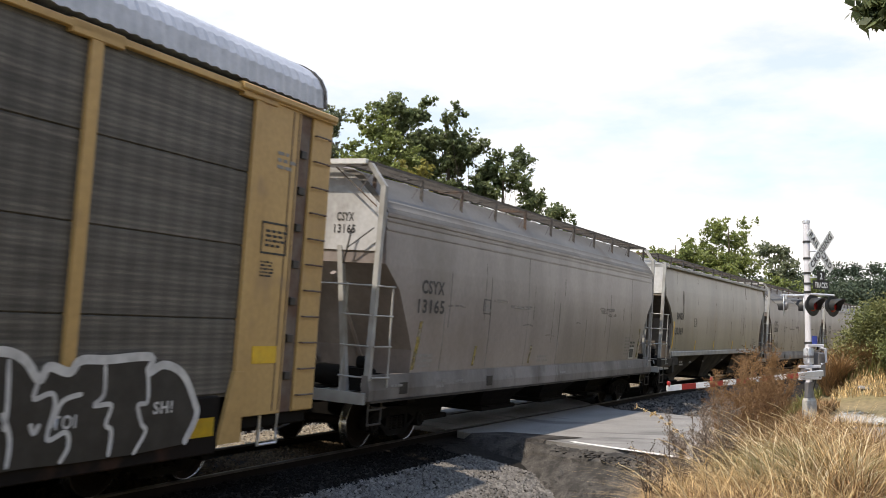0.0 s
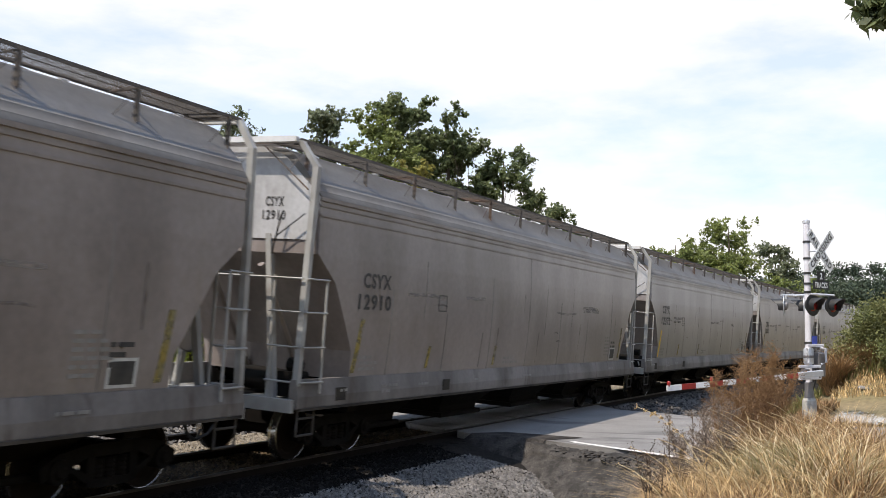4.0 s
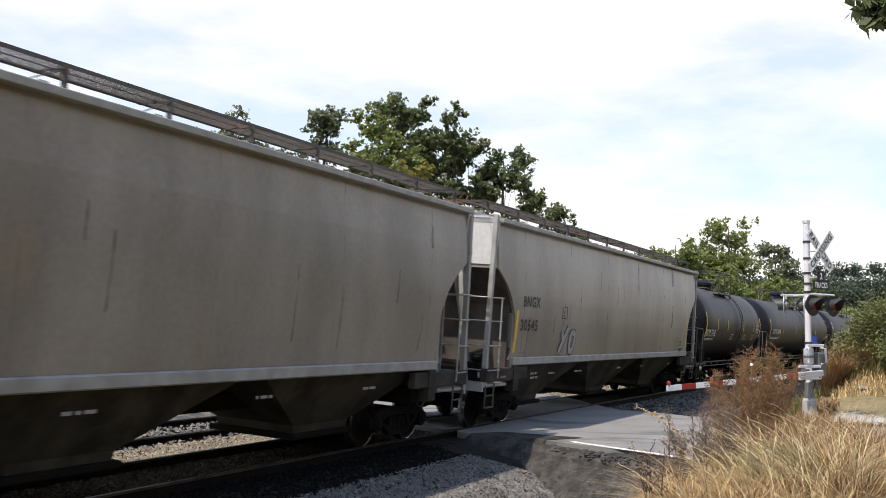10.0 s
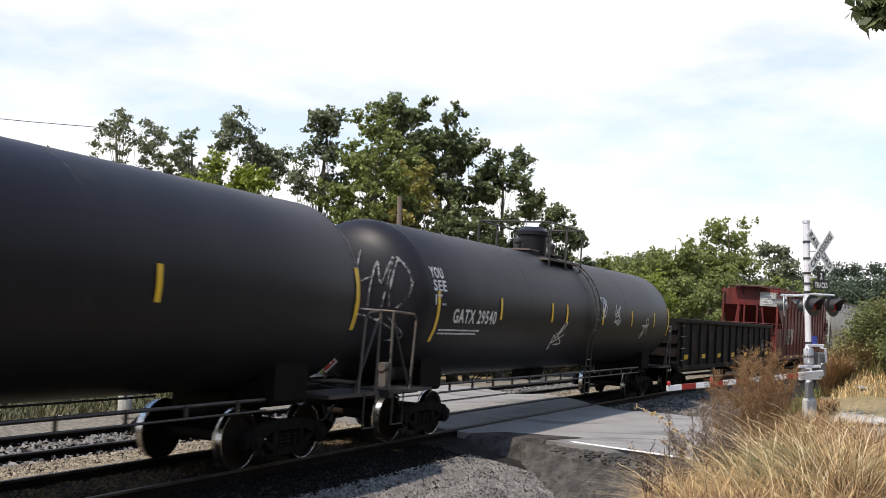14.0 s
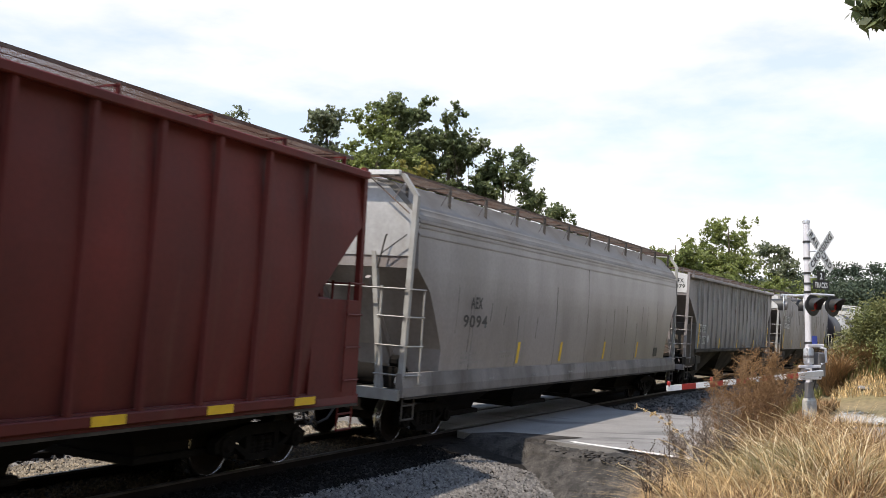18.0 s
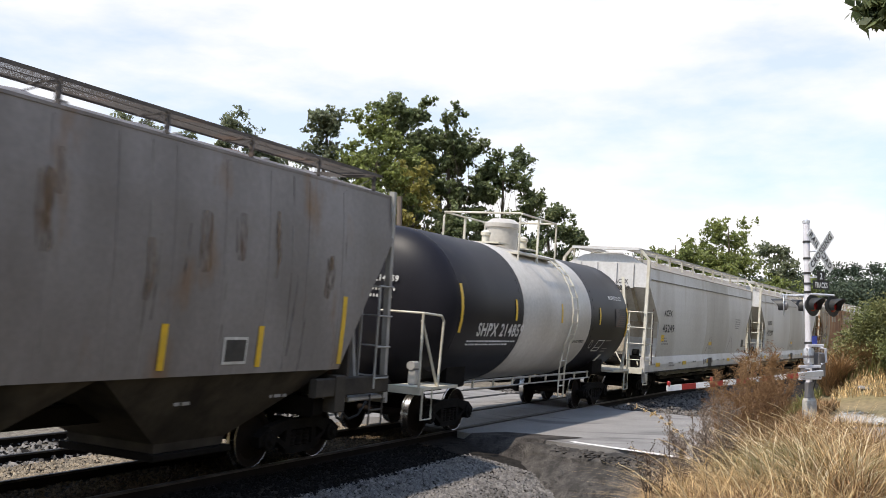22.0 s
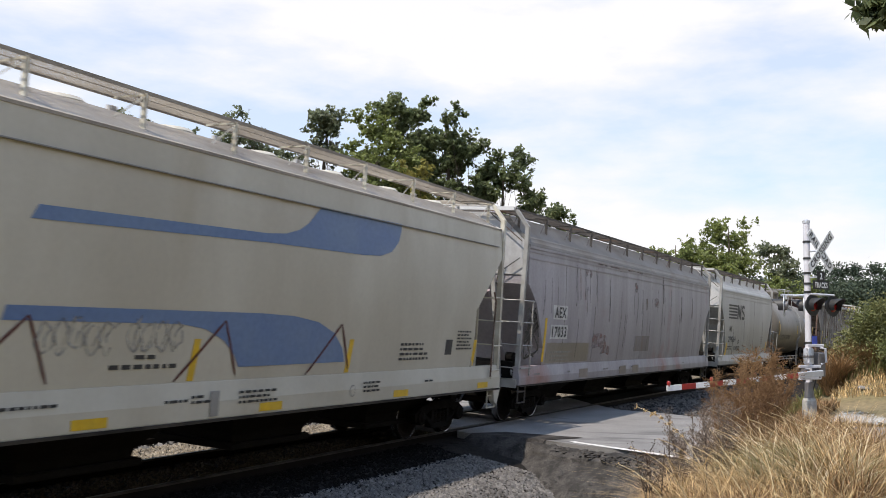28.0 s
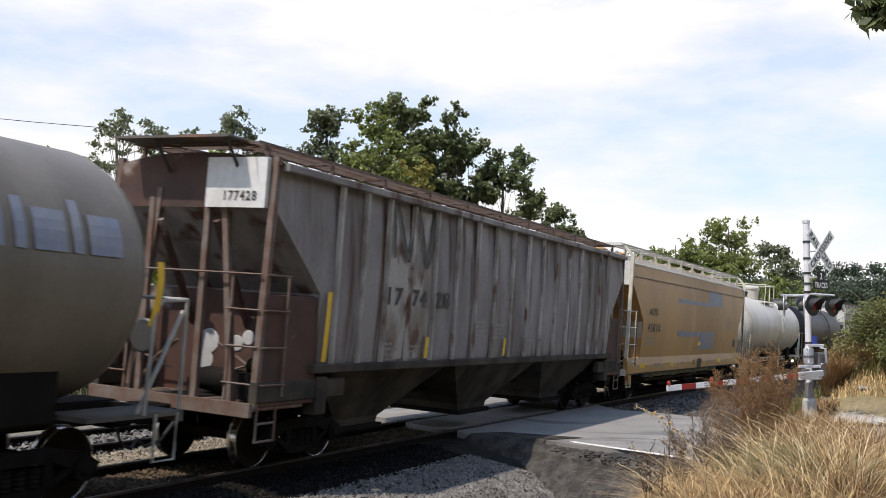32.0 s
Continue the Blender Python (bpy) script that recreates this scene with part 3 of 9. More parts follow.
def stones(name, label, s0, s1, y0, y1, z_of, count, size, off=0.0, mat_name="stone"):
    """Loose crushed stone: small uneven wedges, thick on the bed."""
    rng = np.random.default_rng(len(name) + count)
    base = np.array([(1, 0, -.3), (0, 1, -.3), (-1, 0, -.3), (0, -1, -.3), (0.1, 0.05, .75)])
    tri = np.array([(0, 1, 4), (1, 2, 4), (2, 3, 4), (3, 0, 4)])
    out = []
    for i in range(count):
        s, y = rng.uniform(s0, s1), rng.uniform(y0, y1)
        p = np.array(on_line(s, y, z_of(y), True) + (on_line(s, off, 0, False) - on_line(s, 0, 0, False)))
        q = base * (1 + rng.uniform(-0.4, 0.4, base.shape)) * size * rng.uniform(0.6, 1.35)
        a = rng.uniform(0, 6.28)
        c, t = math.cos(a), math.sin(a)
        q = q @ np.array([[c, t, 0], [-t, c, 0], [0, 0, 1]])
        e = Euler((rng.uniform(-.6, .6), rng.uniform(-.6, .6), 0)).to_matrix()
        q = q @ np.array(e)
        out.append(q[tri] + p)
    v = np.concatenate([o.reshape(-1, 3) for o in out])
    me = bpy.data.meshes.new(name)
    k = len(v) // 12
    # islands: share corners inside a stone
    vv = np.concatenate([o.reshape(4, 3, 3)[:, 0] for o in out]).reshape(k, 4, 3)
    tip = np.stack([o.reshape(4, 3, 3)[0, 2] for o in out])
    pts = np.concatenate([vv, tip[:, None]], 1).reshape(-1, 3)
    idx = (np.arange(k)[:, None, None] * 5 + tri[None]).reshape(-1)
    me.vertices.add(len(pts))
    me.vertices.foreach_set("co", pts.astype(np.float32).ravel())
    me.loops.add(len(idx))
    me.loops.foreach_set("vertex_index", idx.astype(np.int32))
    me.polygons.add(len(idx) // 3)
    me.polygons.foreach_set("loop_start", np.arange(0, len(idx), 3, dtype=np.int32))
    me.materials.append(M[mat_name])
    me.update(calc_edges=True)
    ob = new(name, me)
    return tagged(ob, label, "ballast", kind="stuff")


def bed_z(y):
    return float(np.interp(y, [-5.2, -4.3, -3.4, -2.6, -1.75, -1.35, -0.85, 0, 0.85, 1.35, 2.05, 2.7], [-1.1, -0.72, -0.45, -0.33, -0.23, -0.165, -0.15, -0.145, -0.15, -0.16, -0.3, -0.3])) + 0.012


stones("loose_ballast", "grey crushed limestone spread beside the near rail", 6.5, 18.6, -5.2, -1.9, bed_z, 23000, 0.036)
# These stones follow the strip that the train shades; the shadow is in their colour.
stones("loose_ballast", "grimy stone along the near rail, darkened for the train's shadow", 3.0, 18.4, -2.0, -0.85, bed_z, 6500, 0.032, mat_name="stone_dark")
stones("loose_ballast", "oil browned stone between the rails", 3, 20.5, -0.66, 0.66, bed_z, 7000, 0.032, mat_name="stone_brown")
stones("loose_ballast", "sunlit tan crushed limestone between the two lines", 4, 24.0, 0.9, 2.75, bed_z, 12000, 0.036, mat_name="stone_tan")
stones("loose_ballast", "sunlit tan crushed limestone beyond the crossing", 31, 60.0, 0.9, 2.75, bed_z, 6000, 0.045, mat_name="stone_tan")
stones("loose_ballast", "grey crushed limestone past the road", 30.0, 50.0, -4.4, -0.95, bed_z, 6000, 0.045)
stones("loose_ballast", "crushed limestone on the far line", 8, 60.0, -1.3, 4.2, bed_z, 15000, 0.05, off=4.3)


def road_strip(k0, k1, inset=0.0, lift=0.0, mat_name="asphalt", cut=None):
    """A stretch of the road's surface between lines across the tracks (cut: range of the distance across)."""
    b = Shape()
    pts = []
    for i in range(len(ROAD) - 1):
        n = max(2, int((Vector(ROAD[i + 1]) - Vector(ROAD[i])).length / 0.35))
        for j in range(n):
            t = j / n
            pts.append((ROAD[i][0] * (1 - t) + ROAD[i + 1][0] * t, ROAD[i][1] * (1 - t) + ROAD[i + 1][1] * t, HALF[i] * (1 - t) + HALF[i + 1] * t))
    rows = []
    for i in range(1, len(pts) - 1):
        d = Vector((pts[i + 1][0] - pts[i - 1][0], pts[i + 1][1] - pts[i - 1][1])).normalized()
        u = Vector((d.y, -d.x))
        wob = 0.14 * noise.noise(Vector((pts[i][0] * 0.8, 3.1, 0)))
        rows.append([Vector(pts[i][:2]) + u * (pts[i][2] + wob) * w for w in np.linspace(-1, 1, 13)])
    return rows


def build_road():
    rows = road_strip(0, 1)
    # the surface between, before and behind the rails, each a slab of its own with a gap for the wheel flanges
    spans = [("road", -40, -0.86, "worn grey asphalt road climbing to the crossing"), ("road", -0.62, 0.62, "grey asphalt filling between the near rails"),
             ("road", 0.86, 3.42, "grey asphalt between the two lines"), ("road", 3.7, 4.9, "grey asphalt filling between the far rails"), ("road", 5.15, 200, "grey asphalt road beyond the crossing")]
    for name, lo, hi, label in spans:
        b = Shape()
        vs, fs = [], []
        for r in rows:
            for p in r:
                w = across(p.x, p.y)
                q = min(hi, max(lo, w))
                y = p.y + (q - w)
                vs.append((p.x, y, road_z(p.x, y) + 0.004 * noise.noise(Vector((p.x, y, 0)))))
        n = len(rows[0])
        for i in range(len(rows) - 1):
            for j in range(n - 1):
                ids = (i * n + j, i * n + j + 1, (i + 1) * n + j + 1, (i + 1) * n + j)
                ya = [across(*vs[k][:2]) for k in ids]
                if max(ya) - min(ya) > 1e-4 and not (max(ya) <= lo + 1e-6 or min(ya) >= hi - 1e-6):
                    fs.append(ids)
        b.v, b.f = vs, fs
        # a skirt gives the slab its thickness
        edge = {}
        for f in fs:
            for a, c in zip(f, f[1:] + f[:1]):
                edge[(a, c)] = True
        for a, c in list(edge):
            if (c, a) not in edge:
                o = len(b.v)
                b.v += [(b.v[a][0], b.v[a][1], b.v[a][2] - 0.22), (b.v[c][0], b.v[c][1], b.v[c][2] - 0.22)]
                b.f.append((a, o, o + 1, c))
        me = bpy.data.meshes.new(name)
        me.from_pydata(b.v, [], b.f)
        me.materials.append(M["asphalt"])
        tagged(new(name, me), label, "road", kind="structure")
    # white line along the near edge
    b = Shape()
    a, c = Vector((19.72, -3.88)), Vector((17.55, -6.95))
    d = (c - a).normalized()
    u = Vector((d.y, -d.x))
    n = 26
    for i in range(n):
        p = a + (c - a) * (i / (n - 1))
        wv = 0.085 + 0.02 * noise.noise(Vector((i * 0.9, 0, 0)))
        for w in (-wv, wv):
            q = p + u * (w)
            b.v.append((q.x, q.y, road_z(q.x, q.y) + 0.008))
    b.f = [(2 * i, 2 * i + 1, 2 * i + 3, 2 * i + 2) for i in range(n - 1)]
    tagged(part("road_line", b, "road_white"), "worn white painted line along the road edge", "road marking", kind="structure")


build_road()


def build_apron():
    """The crumbled shoulder of old asphalt that falls from the road's edge to the ditch."""
    b = Shape()
    n, m = 90, 56
    for i in range(n):
        t = i / (n - 1)
        e = Vector((20.6, -1.7)).lerp(Vector((16.6, -8.6)), t)
        f = Vector((18.9, -2.4)).lerp(Vector((14.6, -7.8)), t ** 0.9)
        for j in range(m):
            k = j / (m - 1)
            p = e.lerp(f, k)
            z = road_z(e.x, e.y) - 0.07 - 0.85 * max(0, k - 0.12) ** 1.1 - 0.05 * (k > 0.3) + 0.035 * noise.fractal(Vector((p.x * 1.1, p.y * 1.1, 2)), 0.8, 2.0, 5) + 0.05 * math.floor(1.6 * noise.noise(Vector((p.x * 1.6, p.y * 0.9, 4))) + 0.5) - (0.25 * max(0, k - 0.9) * 10)
            b.v.append((p.x + 0.12 * noise.noise(Vector((p.x * 2, p.y * 2, 5))), p.y, z))
    b.f = [(i * m + j, i * m + j + 1, (i + 1) * m + j + 1, (i + 1) * m + j) for i in range(n - 1) for j in range(m - 1)]
    tagged(part("pavement", b, "tar", smooth=True), "cracked dark asphalt shoulder sloping into the ditch", "road shoulder", kind="structure")
    rng = random.Random(5)
    for i in range(170):
        t = rng.random()
        e = Vector((20.0, -3.2)).lerp(Vector((17.0, -7.0)), t)
        f = Vector((17.9, -3.0)).lerp(Vector((14.2, -7.2)), t)
        k = rng.uniform(0.02, 0.22)
        p = e.lerp(f, k)
        r = rng.choice((rng.uniform(0.02, 0.04), rng.uniform(0.03, 0.08)))
        s = Shape()
        s.lathe([(r * 0.5, -r * 0.3), (r, 0.0), (r * rng.uniform(0.5, 0.8), r * 0.35), (r * 0.2, r * 0.45)], n=6)
        s.v = [(x * rng.uniform(0.75, 1.25), y * rng.uniform(0.75, 1.25), z) for x, y, z in s.v]
        ob = tagged(part("asphalt_chunk", s, "tar" if k < 0.3 else "stone"), "broken lump on the road shoulder", "rubble", "rubble on the shoulder")
        ob.location = (p.x, p.y, road_z(e.x, e.y) - 0.08 - 0.85 * max(0, k - 0.12) ** 1.1 + (0.0 if k < 0.3 else -0.06))


build_apron()


def build_edge():
    """Spilt dirt that slopes from the road's edge to the ballast, darkened for the train's shadow."""
    b = Shape()
    n = 0
    for r in road_strip(0, 1):
        p = min((r[0], r[-1]), key=lambda q: q.x)
        q = max((r[0], r[-1]), key=lambda q: q.x)
        if not -3.4 < across(p.x, p.y) < -0.95:
            continue
        u = (p - q).normalized()
        for j in range(9):
            k = j / 8
            w = p + u * (k * 2.0 - 1.0)
            z = road_z(w.x, w.y) + 0.012 - 0.9 * max(0, k - 0.5) ** 0.9 + 0.14 * max(0, k - 0.45) * noise.fractal(Vector((w.x * 2.2, w.y * 2.2, 7)), 0.8, 2.0, 4)
            b.v.append((w.x, w.y, z - 0.35 * min(1.0, max(0.0, (-1.9 - across(p.x, p.y)) / 0.9)) * max(0, k - 0.5) * 2))
        n += 1
    b.f = [(i * 9 + j, i * 9 + j + 1, (i + 1) * 9 + j + 1, (i + 1) * 9 + j) for i in range(n - 1) for j in range(8)]
    tagged(part("pavement", b, "edge_dirt_shade", smooth=True), "dirt spilling from the road edge onto the ballast, with painted train shadow", "road shoulder", kind="structure")


build_edge()


def boulder(x, y, r, seed, squash=0.5, label="pale limestone boulder in dry grass"):
    rng = random.Random(seed)
    bm = bmesh.new()
    bmesh.ops.create_icosphere(bm, subdivisions=3, radius=1)
    for v in bm.verts:
        k = 1 + 0.35 * noise.noise(v.co * 1.3 + Vector((seed, 0, 0))) + 0.1 * noise.noise(v.co * 4 + Vector((seed, 3, 0)))
        v.co = Vector((v.co.x * r * 1.4, v.co.y * r, v.co.z * r * squash)) * k
    me = bpy.data.meshes.new("rock")
    bm.to_mesh(me)
    bm.free()
    ob = tagged(part("rock", me, "rock"), label, "rock", "rocks by the crossing")
    ob.matrix_basis = pose(x, y, ground_z(x, y) + r * squash * 0.3, 0, 0, rng.uniform(0, 180))


stones("loose_gravel", "bleached pale gravel beside the signal", 24.6, 29.2, -9.5, -8.2, lambda y: 0.23 - y * 0.061, 5000, 0.055, mat_name="pale_gravel")
for i, (x, y, r) in enumerate([(23.6, -8.7, 0.12), (23.9, -9.3, 0.1), (29.6, -9.0, 0.14)]):
    boulder(x, y, r, i + 2)


# ---- lettering ----
def letters(text, x0, x1, z0, z1, bold=0.027):
    """A flat mesh of the words, in x and y, fitted into the given box."""
    cu = bpy.data.curves.new("words", "FONT")
    cu.body, cu.resolution_u, cu.offset, cu.space_character = text, 3, bold, 1.16
    tmp = bpy.data.objects.new("words", cu)
    me = bpy.data.meshes.new_from_object(tmp)
    bpy.data.objects.remove(tmp)
    bpy.data.curves.remove(cu)
    co = np.zeros(len(me.vertices) * 3)
    me.vertices.foreach_get("co", co)
    co = co.reshape(-1, 3)
    a, b = co.min(0), co.max(0)
    co[:, 0] = x0 + (co[:, 0] - a[0]) / (b[0] - a[0]) * (x1 - x0)
    co[:, 1] = z0 + (co[:, 1] - a[1]) / (b[1] - a[1]) * (z1 - z0)
    return me, co


def write(me, co, fn, name, material, parent, label=""):
    """Lays a flat lettering mesh on a surface: fn gives the place of (x, z)."""
    me.vertices.foreach_set("co", np.array([fn(x, z) for x, z, _ in co], dtype=np.float32).ravel())
    me.materials.clear()
    me.materials.append(M[material])
    me.update()
    ob = new(name, me)
    ob.parent = parent
    return tagged(ob, label)


# ---- crossing signals ----
def crossing_signal(x, y, z, turn, gate):
    g = thing("crossing_signal", "white railroad crossing mast with crossbuck, red flasher lamps" + (" and lowered gate" if gate else ", seen from behind"), "crossing signal", "crossing signals", pose(x, y, z, 0, 0, turn))
    part("mast", Shape().tube([(0, 0, 0.3), (0, 0, 4.42)], 0.075, 14), "mast", g, smooth=True)
    part("cap", Shape().lathe([(0.085, 4.4), (0.085, 4.46), (0.04, 4.49)], n=14), "aluminium", g)
    part("foundation", Shape().lathe([(0.17, -0.4), (0.16, 0.2), (0.13, 0.26)], n=14), "concrete", g, "grey concrete footing")
    part("base_casting", Shape().lathe([(0.12, 0.2), (0.115, 0.3), (0.1, 0.42), (0.1, 0.62), (0.078, 0.64)], n=14), "sign_back", g, smooth=True)
    for i, h in enumerate((3.95, 3.55, 3.2, 2.95, 2.75, 1.55)):
        part("clamp", Shape().lathe([(0.088, h - 0.02), (0.09, h), (0.088, h + 0.03)], n=14), "matt_black", g)
    # crossbuck on an arm held off the mast
    cx, cz, cy = 0.02, 3.72, -0.36
    for k, (a, word) in enumerate(((-45, "RAIL ROAD"), (45, "CROSSING"))):
        blade = part("crossbuck_blade", Shape().box(-0.61, 0.61, -0.006, 0.006, -0.114, 0.114), "sign_white" if gate else "sign_back", g, "white crossbuck blade" if gate else "bare metal back of the crossbuck")
        blade.matrix_basis = pose(cx, cy - 0.014 * k, cz, 0, -a, 0)
        for word_k, x0, x1 in ((word, -0.54, 0.54),):
            me, co = letters(word_k, x0, x1, -0.075, 0.075)
            write(me, co, lambda u, v: (u, -0.0075, v), "lettering", "matt_black", blade, "black letters")
    part("bracket", Shape().tube([(0, 0, cz), (cx, cy + 0.02, cz)], 0.02, 8), "aluminium", g)
    # number of tracks
    for w, h, zz, word, tx in ((0.28, 0.22, 3.12, "2", 0.05), (0.6, 0.2, 2.91, "TRACKS", 0.24)):
        pl = part("track_plate", Shape().box(-w / 2, w / 2, -0.005, 0.005, -h / 2, h / 2), "matt_black" if gate else "sign_back", g)
        pl.matrix_basis = pose(cx, cy, zz)
        me, co = letters(word, -tx, tx, -h * 0.34, h * 0.34)
        write(me, co, lambda u, v: (u, -0.0065, v), "lettering", "sign_white", pl, "white letters")
    part("plate_arm", Shape().tube([(0, 0, 3.1), (cx, cy + 0.01, 3.1)], 0.018, 8), "aluminium", g)
    # crossarms and flashers, one pair each way
    for way in (-1, 1):
        yy = 0.4 * way
        part("crossarm", Shape().tube([(0, 0, 2.68), (0, yy, 2.68)], 0.03, 8).tube([(-0.44, yy, 2.68), (0.44, yy, 2.68)], 0.03, 8), "aluminium", g, smooth=True)
        for side in (-0.38, 0.38):
            lamp = part("flasher_housing", Shape().lathe([(0.06, 0.16), (0.15, 0.12), (0.165, 0.0)] if way < 0 else [(0.05, 0.1), (0.1, 0.07), (0.11, 0.0)], "y", n=18), "matt_black" if way < 0 else "sign_back", g, "black flasher lamp" if way < 0 else "silver back of a flasher lamp", smooth=True)
            turn_y = 0 if way < 0 else -148
            lamp.matrix_basis = pose(side, yy - 0.02, 2.43, 0, 0, turn_y)
            part("background", Shape().lathe([(0.165, 0.012), (0.255, 0.012), (0.255, 0.0), (0.165, 0.0), (0.165, 0.012)], "y", n=22), "matt_black" if way < 0 else "aluminium", lamp)
            part("lens", Shape().lathe([(0.15, 0.0), (0.13, -0.02), (0.07, -0.035), (0.005, -0.04)], "y", n=18), "lens", lamp, "dark red glass", smooth=True)
            hood = Shape()
            rings = []
            for ring_k, (rad, dep) in enumerate(((0.165, 0.0), (0.165, -0.3))):
                rings.append([(rad * math.sin(a), dep * (0.4 + 0.6 * max(0, math.cos(a))) , rad * math.cos(a)) for a in np.linspace(-2.3, 2.3, 17)])
            rings.append([(px * 0.94, py, pz * 0.94) for px, py, pz in rings[1]])
            rings.append([(px * 0.94, py, pz * 0.94) for px, py, pz in rings[0]])
            hood.loft(rings, closed=False)
            part("hood", hood, "matt_black", lamp, "black visor", smooth=True)
            part("hanger", Shape().tube([(0, 0.05, 0.15), (0, 0.05, 0.25)], 0.025, 8), "aluminium", lamp)
    if gate:
        part("notice_plate", Shape().box(0.02, 0.2, -0.1, -0.088, 1.5, 1.72), "blue_sign", g, "small blue notice plate")
        part("gate_mechanism", Shape().box(0.2, 0.44, -0.14, 0.2, 0.75, 1.33, 0.03), "sign_back", g, "grey gate motor case")
        part("mechanism_cover", Shape().box(0.44, 0.47, -0.1, 0.16, 0.82, 1.26, 0.015), "aluminium", g)
        part("pole_collar", Shape().lathe([(0.09, 1.05), (0.115, 1.08), (0.115, 1.4), (0.09, 1.44)], n=14), "aluminium", g, smooth=True)
        part("collar_band", Shape().lathe([(0.118, 1.2), (0.124, 1.21), (0.124, 1.25), (0.118, 1.26)], n=14), "sign_back", g)
        part("support_bar", Shape().box(-0.2, 0.4, -0.14, -0.08, 1.46, 1.53, 0.01), "mast", g)
        part("support_bar", Shape().box(-0.53, 0.26, -0.15, -0.09, 0.97, 1.04, 0.01), "mast", g)
        part("support_bar", Shape().box(-0.53, 0.24, -0.17, -0.1, 0.7, 0.8, 0.01), "mast", g)
        for k, (xa, xb) in enumerate(((-0.2, -0.31), (0.28, 0.39))):
            part("guard_tube", Shape().tube([(xa, -0.12, 1.44), (xb, -0.18, 1.42), (xb, -0.2, 1.1), (xa, -0.14, 1.05)], 0.028, 8), "mast", g, "white bent guard tube", smooth=True)
        part("counterweight", Shape().box(-0.5, -0.3, -0.24, -0.14, 0.81, 0.96, 0.02), "sign_back", g)
        for xx in (-0.45, 0.15):
            part("bolt", Shape().lathe([(0.02, -0.2), (0.02, -0.14)], "y", (xx, 0, 0.75), 8), "sign_back", g)
        part("cable", Shape().tube([(0.05, -0.1, 1.0), (0.1, -0.16, 0.85), (0.06, -0.12, 0.6), (0.02, -0.08, 0.42)], 0.014, 6), "matt_black", g, smooth=True)
        arm = part("gate_arm", Shape().box(-0.9, 0.0, -0.035, 0.035, -0.07, 0.07, 0.015), "aluminium", g, "lowered gate arm with red and white bands")
        arm.matrix_basis = pose(0.0, -0.36, 0.86, 0, -2.9, 0)
        x = -0.9
        for i in range(10):
            slant = 0.06 if i % 2 else -0.06
            band = Shape().prism([(x, -0.058), (x, 0.058), (x - 0.425, 0.058), (x - 0.425, -0.058)], -0.012, 0.012)
            part("band", band, "red" if i % 2 == 0 else "sign_white", arm, "red band" if i % 2 == 0 else "white band")
            x -= 0.425
        for lx in (-2.4, -3.8, x + 0.06):
            lampb = part("arm_lamp", Shape().lathe([(0.02, 0.05), (0.036, 0.07), (0.04, 0.12), (0.022, 0.145)], n=10).tube([(0, 0, 0.03), (0, 0, 0.06)], 0.02, 6), "red", arm, "small red arm lamp", smooth=True)
            lampb.location = (lx, 0, 0)
    return g


crossing_signal(24.95, -8.03, 0.42, -31.0, True)
crossing_signal(18.5, 6.9, 0.45, 149.0, False)


def road_sign(x, y, h, kind_name):
    g = thing(kind_name, "yellow diamond warning sign on a steel post" if kind_name == "warning_sign" else "white notice board on a steel post", "road sign", "", pose(x, y, ground_z(x, y), 0, 0, -35))
    part("post", Shape().box(-0.03, 0.03, -0.02, 0.02, -0.2, h + 0.3), "sign_back", g)
    if kind_name == "warning_sign":
        part("plate", Shape().prism([(0, h - 0.43), (0.43, h), (0, h + 0.43), (-0.43, h)], -0.03, -0.022), "yellow", g, "yellow diamond plate")
        me, co = letters("Y", -0.17, 0.17, h - 0.22, h + 0.22)
        write(me, co, lambda u, v: (u, -0.034, v), "symbol", "matt_black", g, "black fork symbol")
    else:
        part("plate", Shape().box(-0.45, 0.45, -0.03, -0.022, h - 0.6, h + 0.25), "sign_white", g, "white board")
        for k in range(3):
            part("text_bar", Shape().box(-0.35, 0.35 - 0.1 * k, -0.034, -0.031, h - 0.02 - k * 0.2, h + 0.06 - k * 0.2), "matt_black", g, "dark line of print")


road_sign(24.5, 15.2, 2.9, "warning_sign")
road_sign(25.2, 16.2, 1.6, "notice_board")


# ---- freight cars ----
TRAIN = []
STOPS = [2.0 * i for i in range(17)]


def run(t):
    """Metres that the train has gone after t seconds."""
    return 15.85 * t - 0.0195 * (t * t / 2 - 6 * t)


def made(shape, material, smooth=False):
    me = shape.mesh(material, smooth)
    me.materials.append(M[material])
    return me


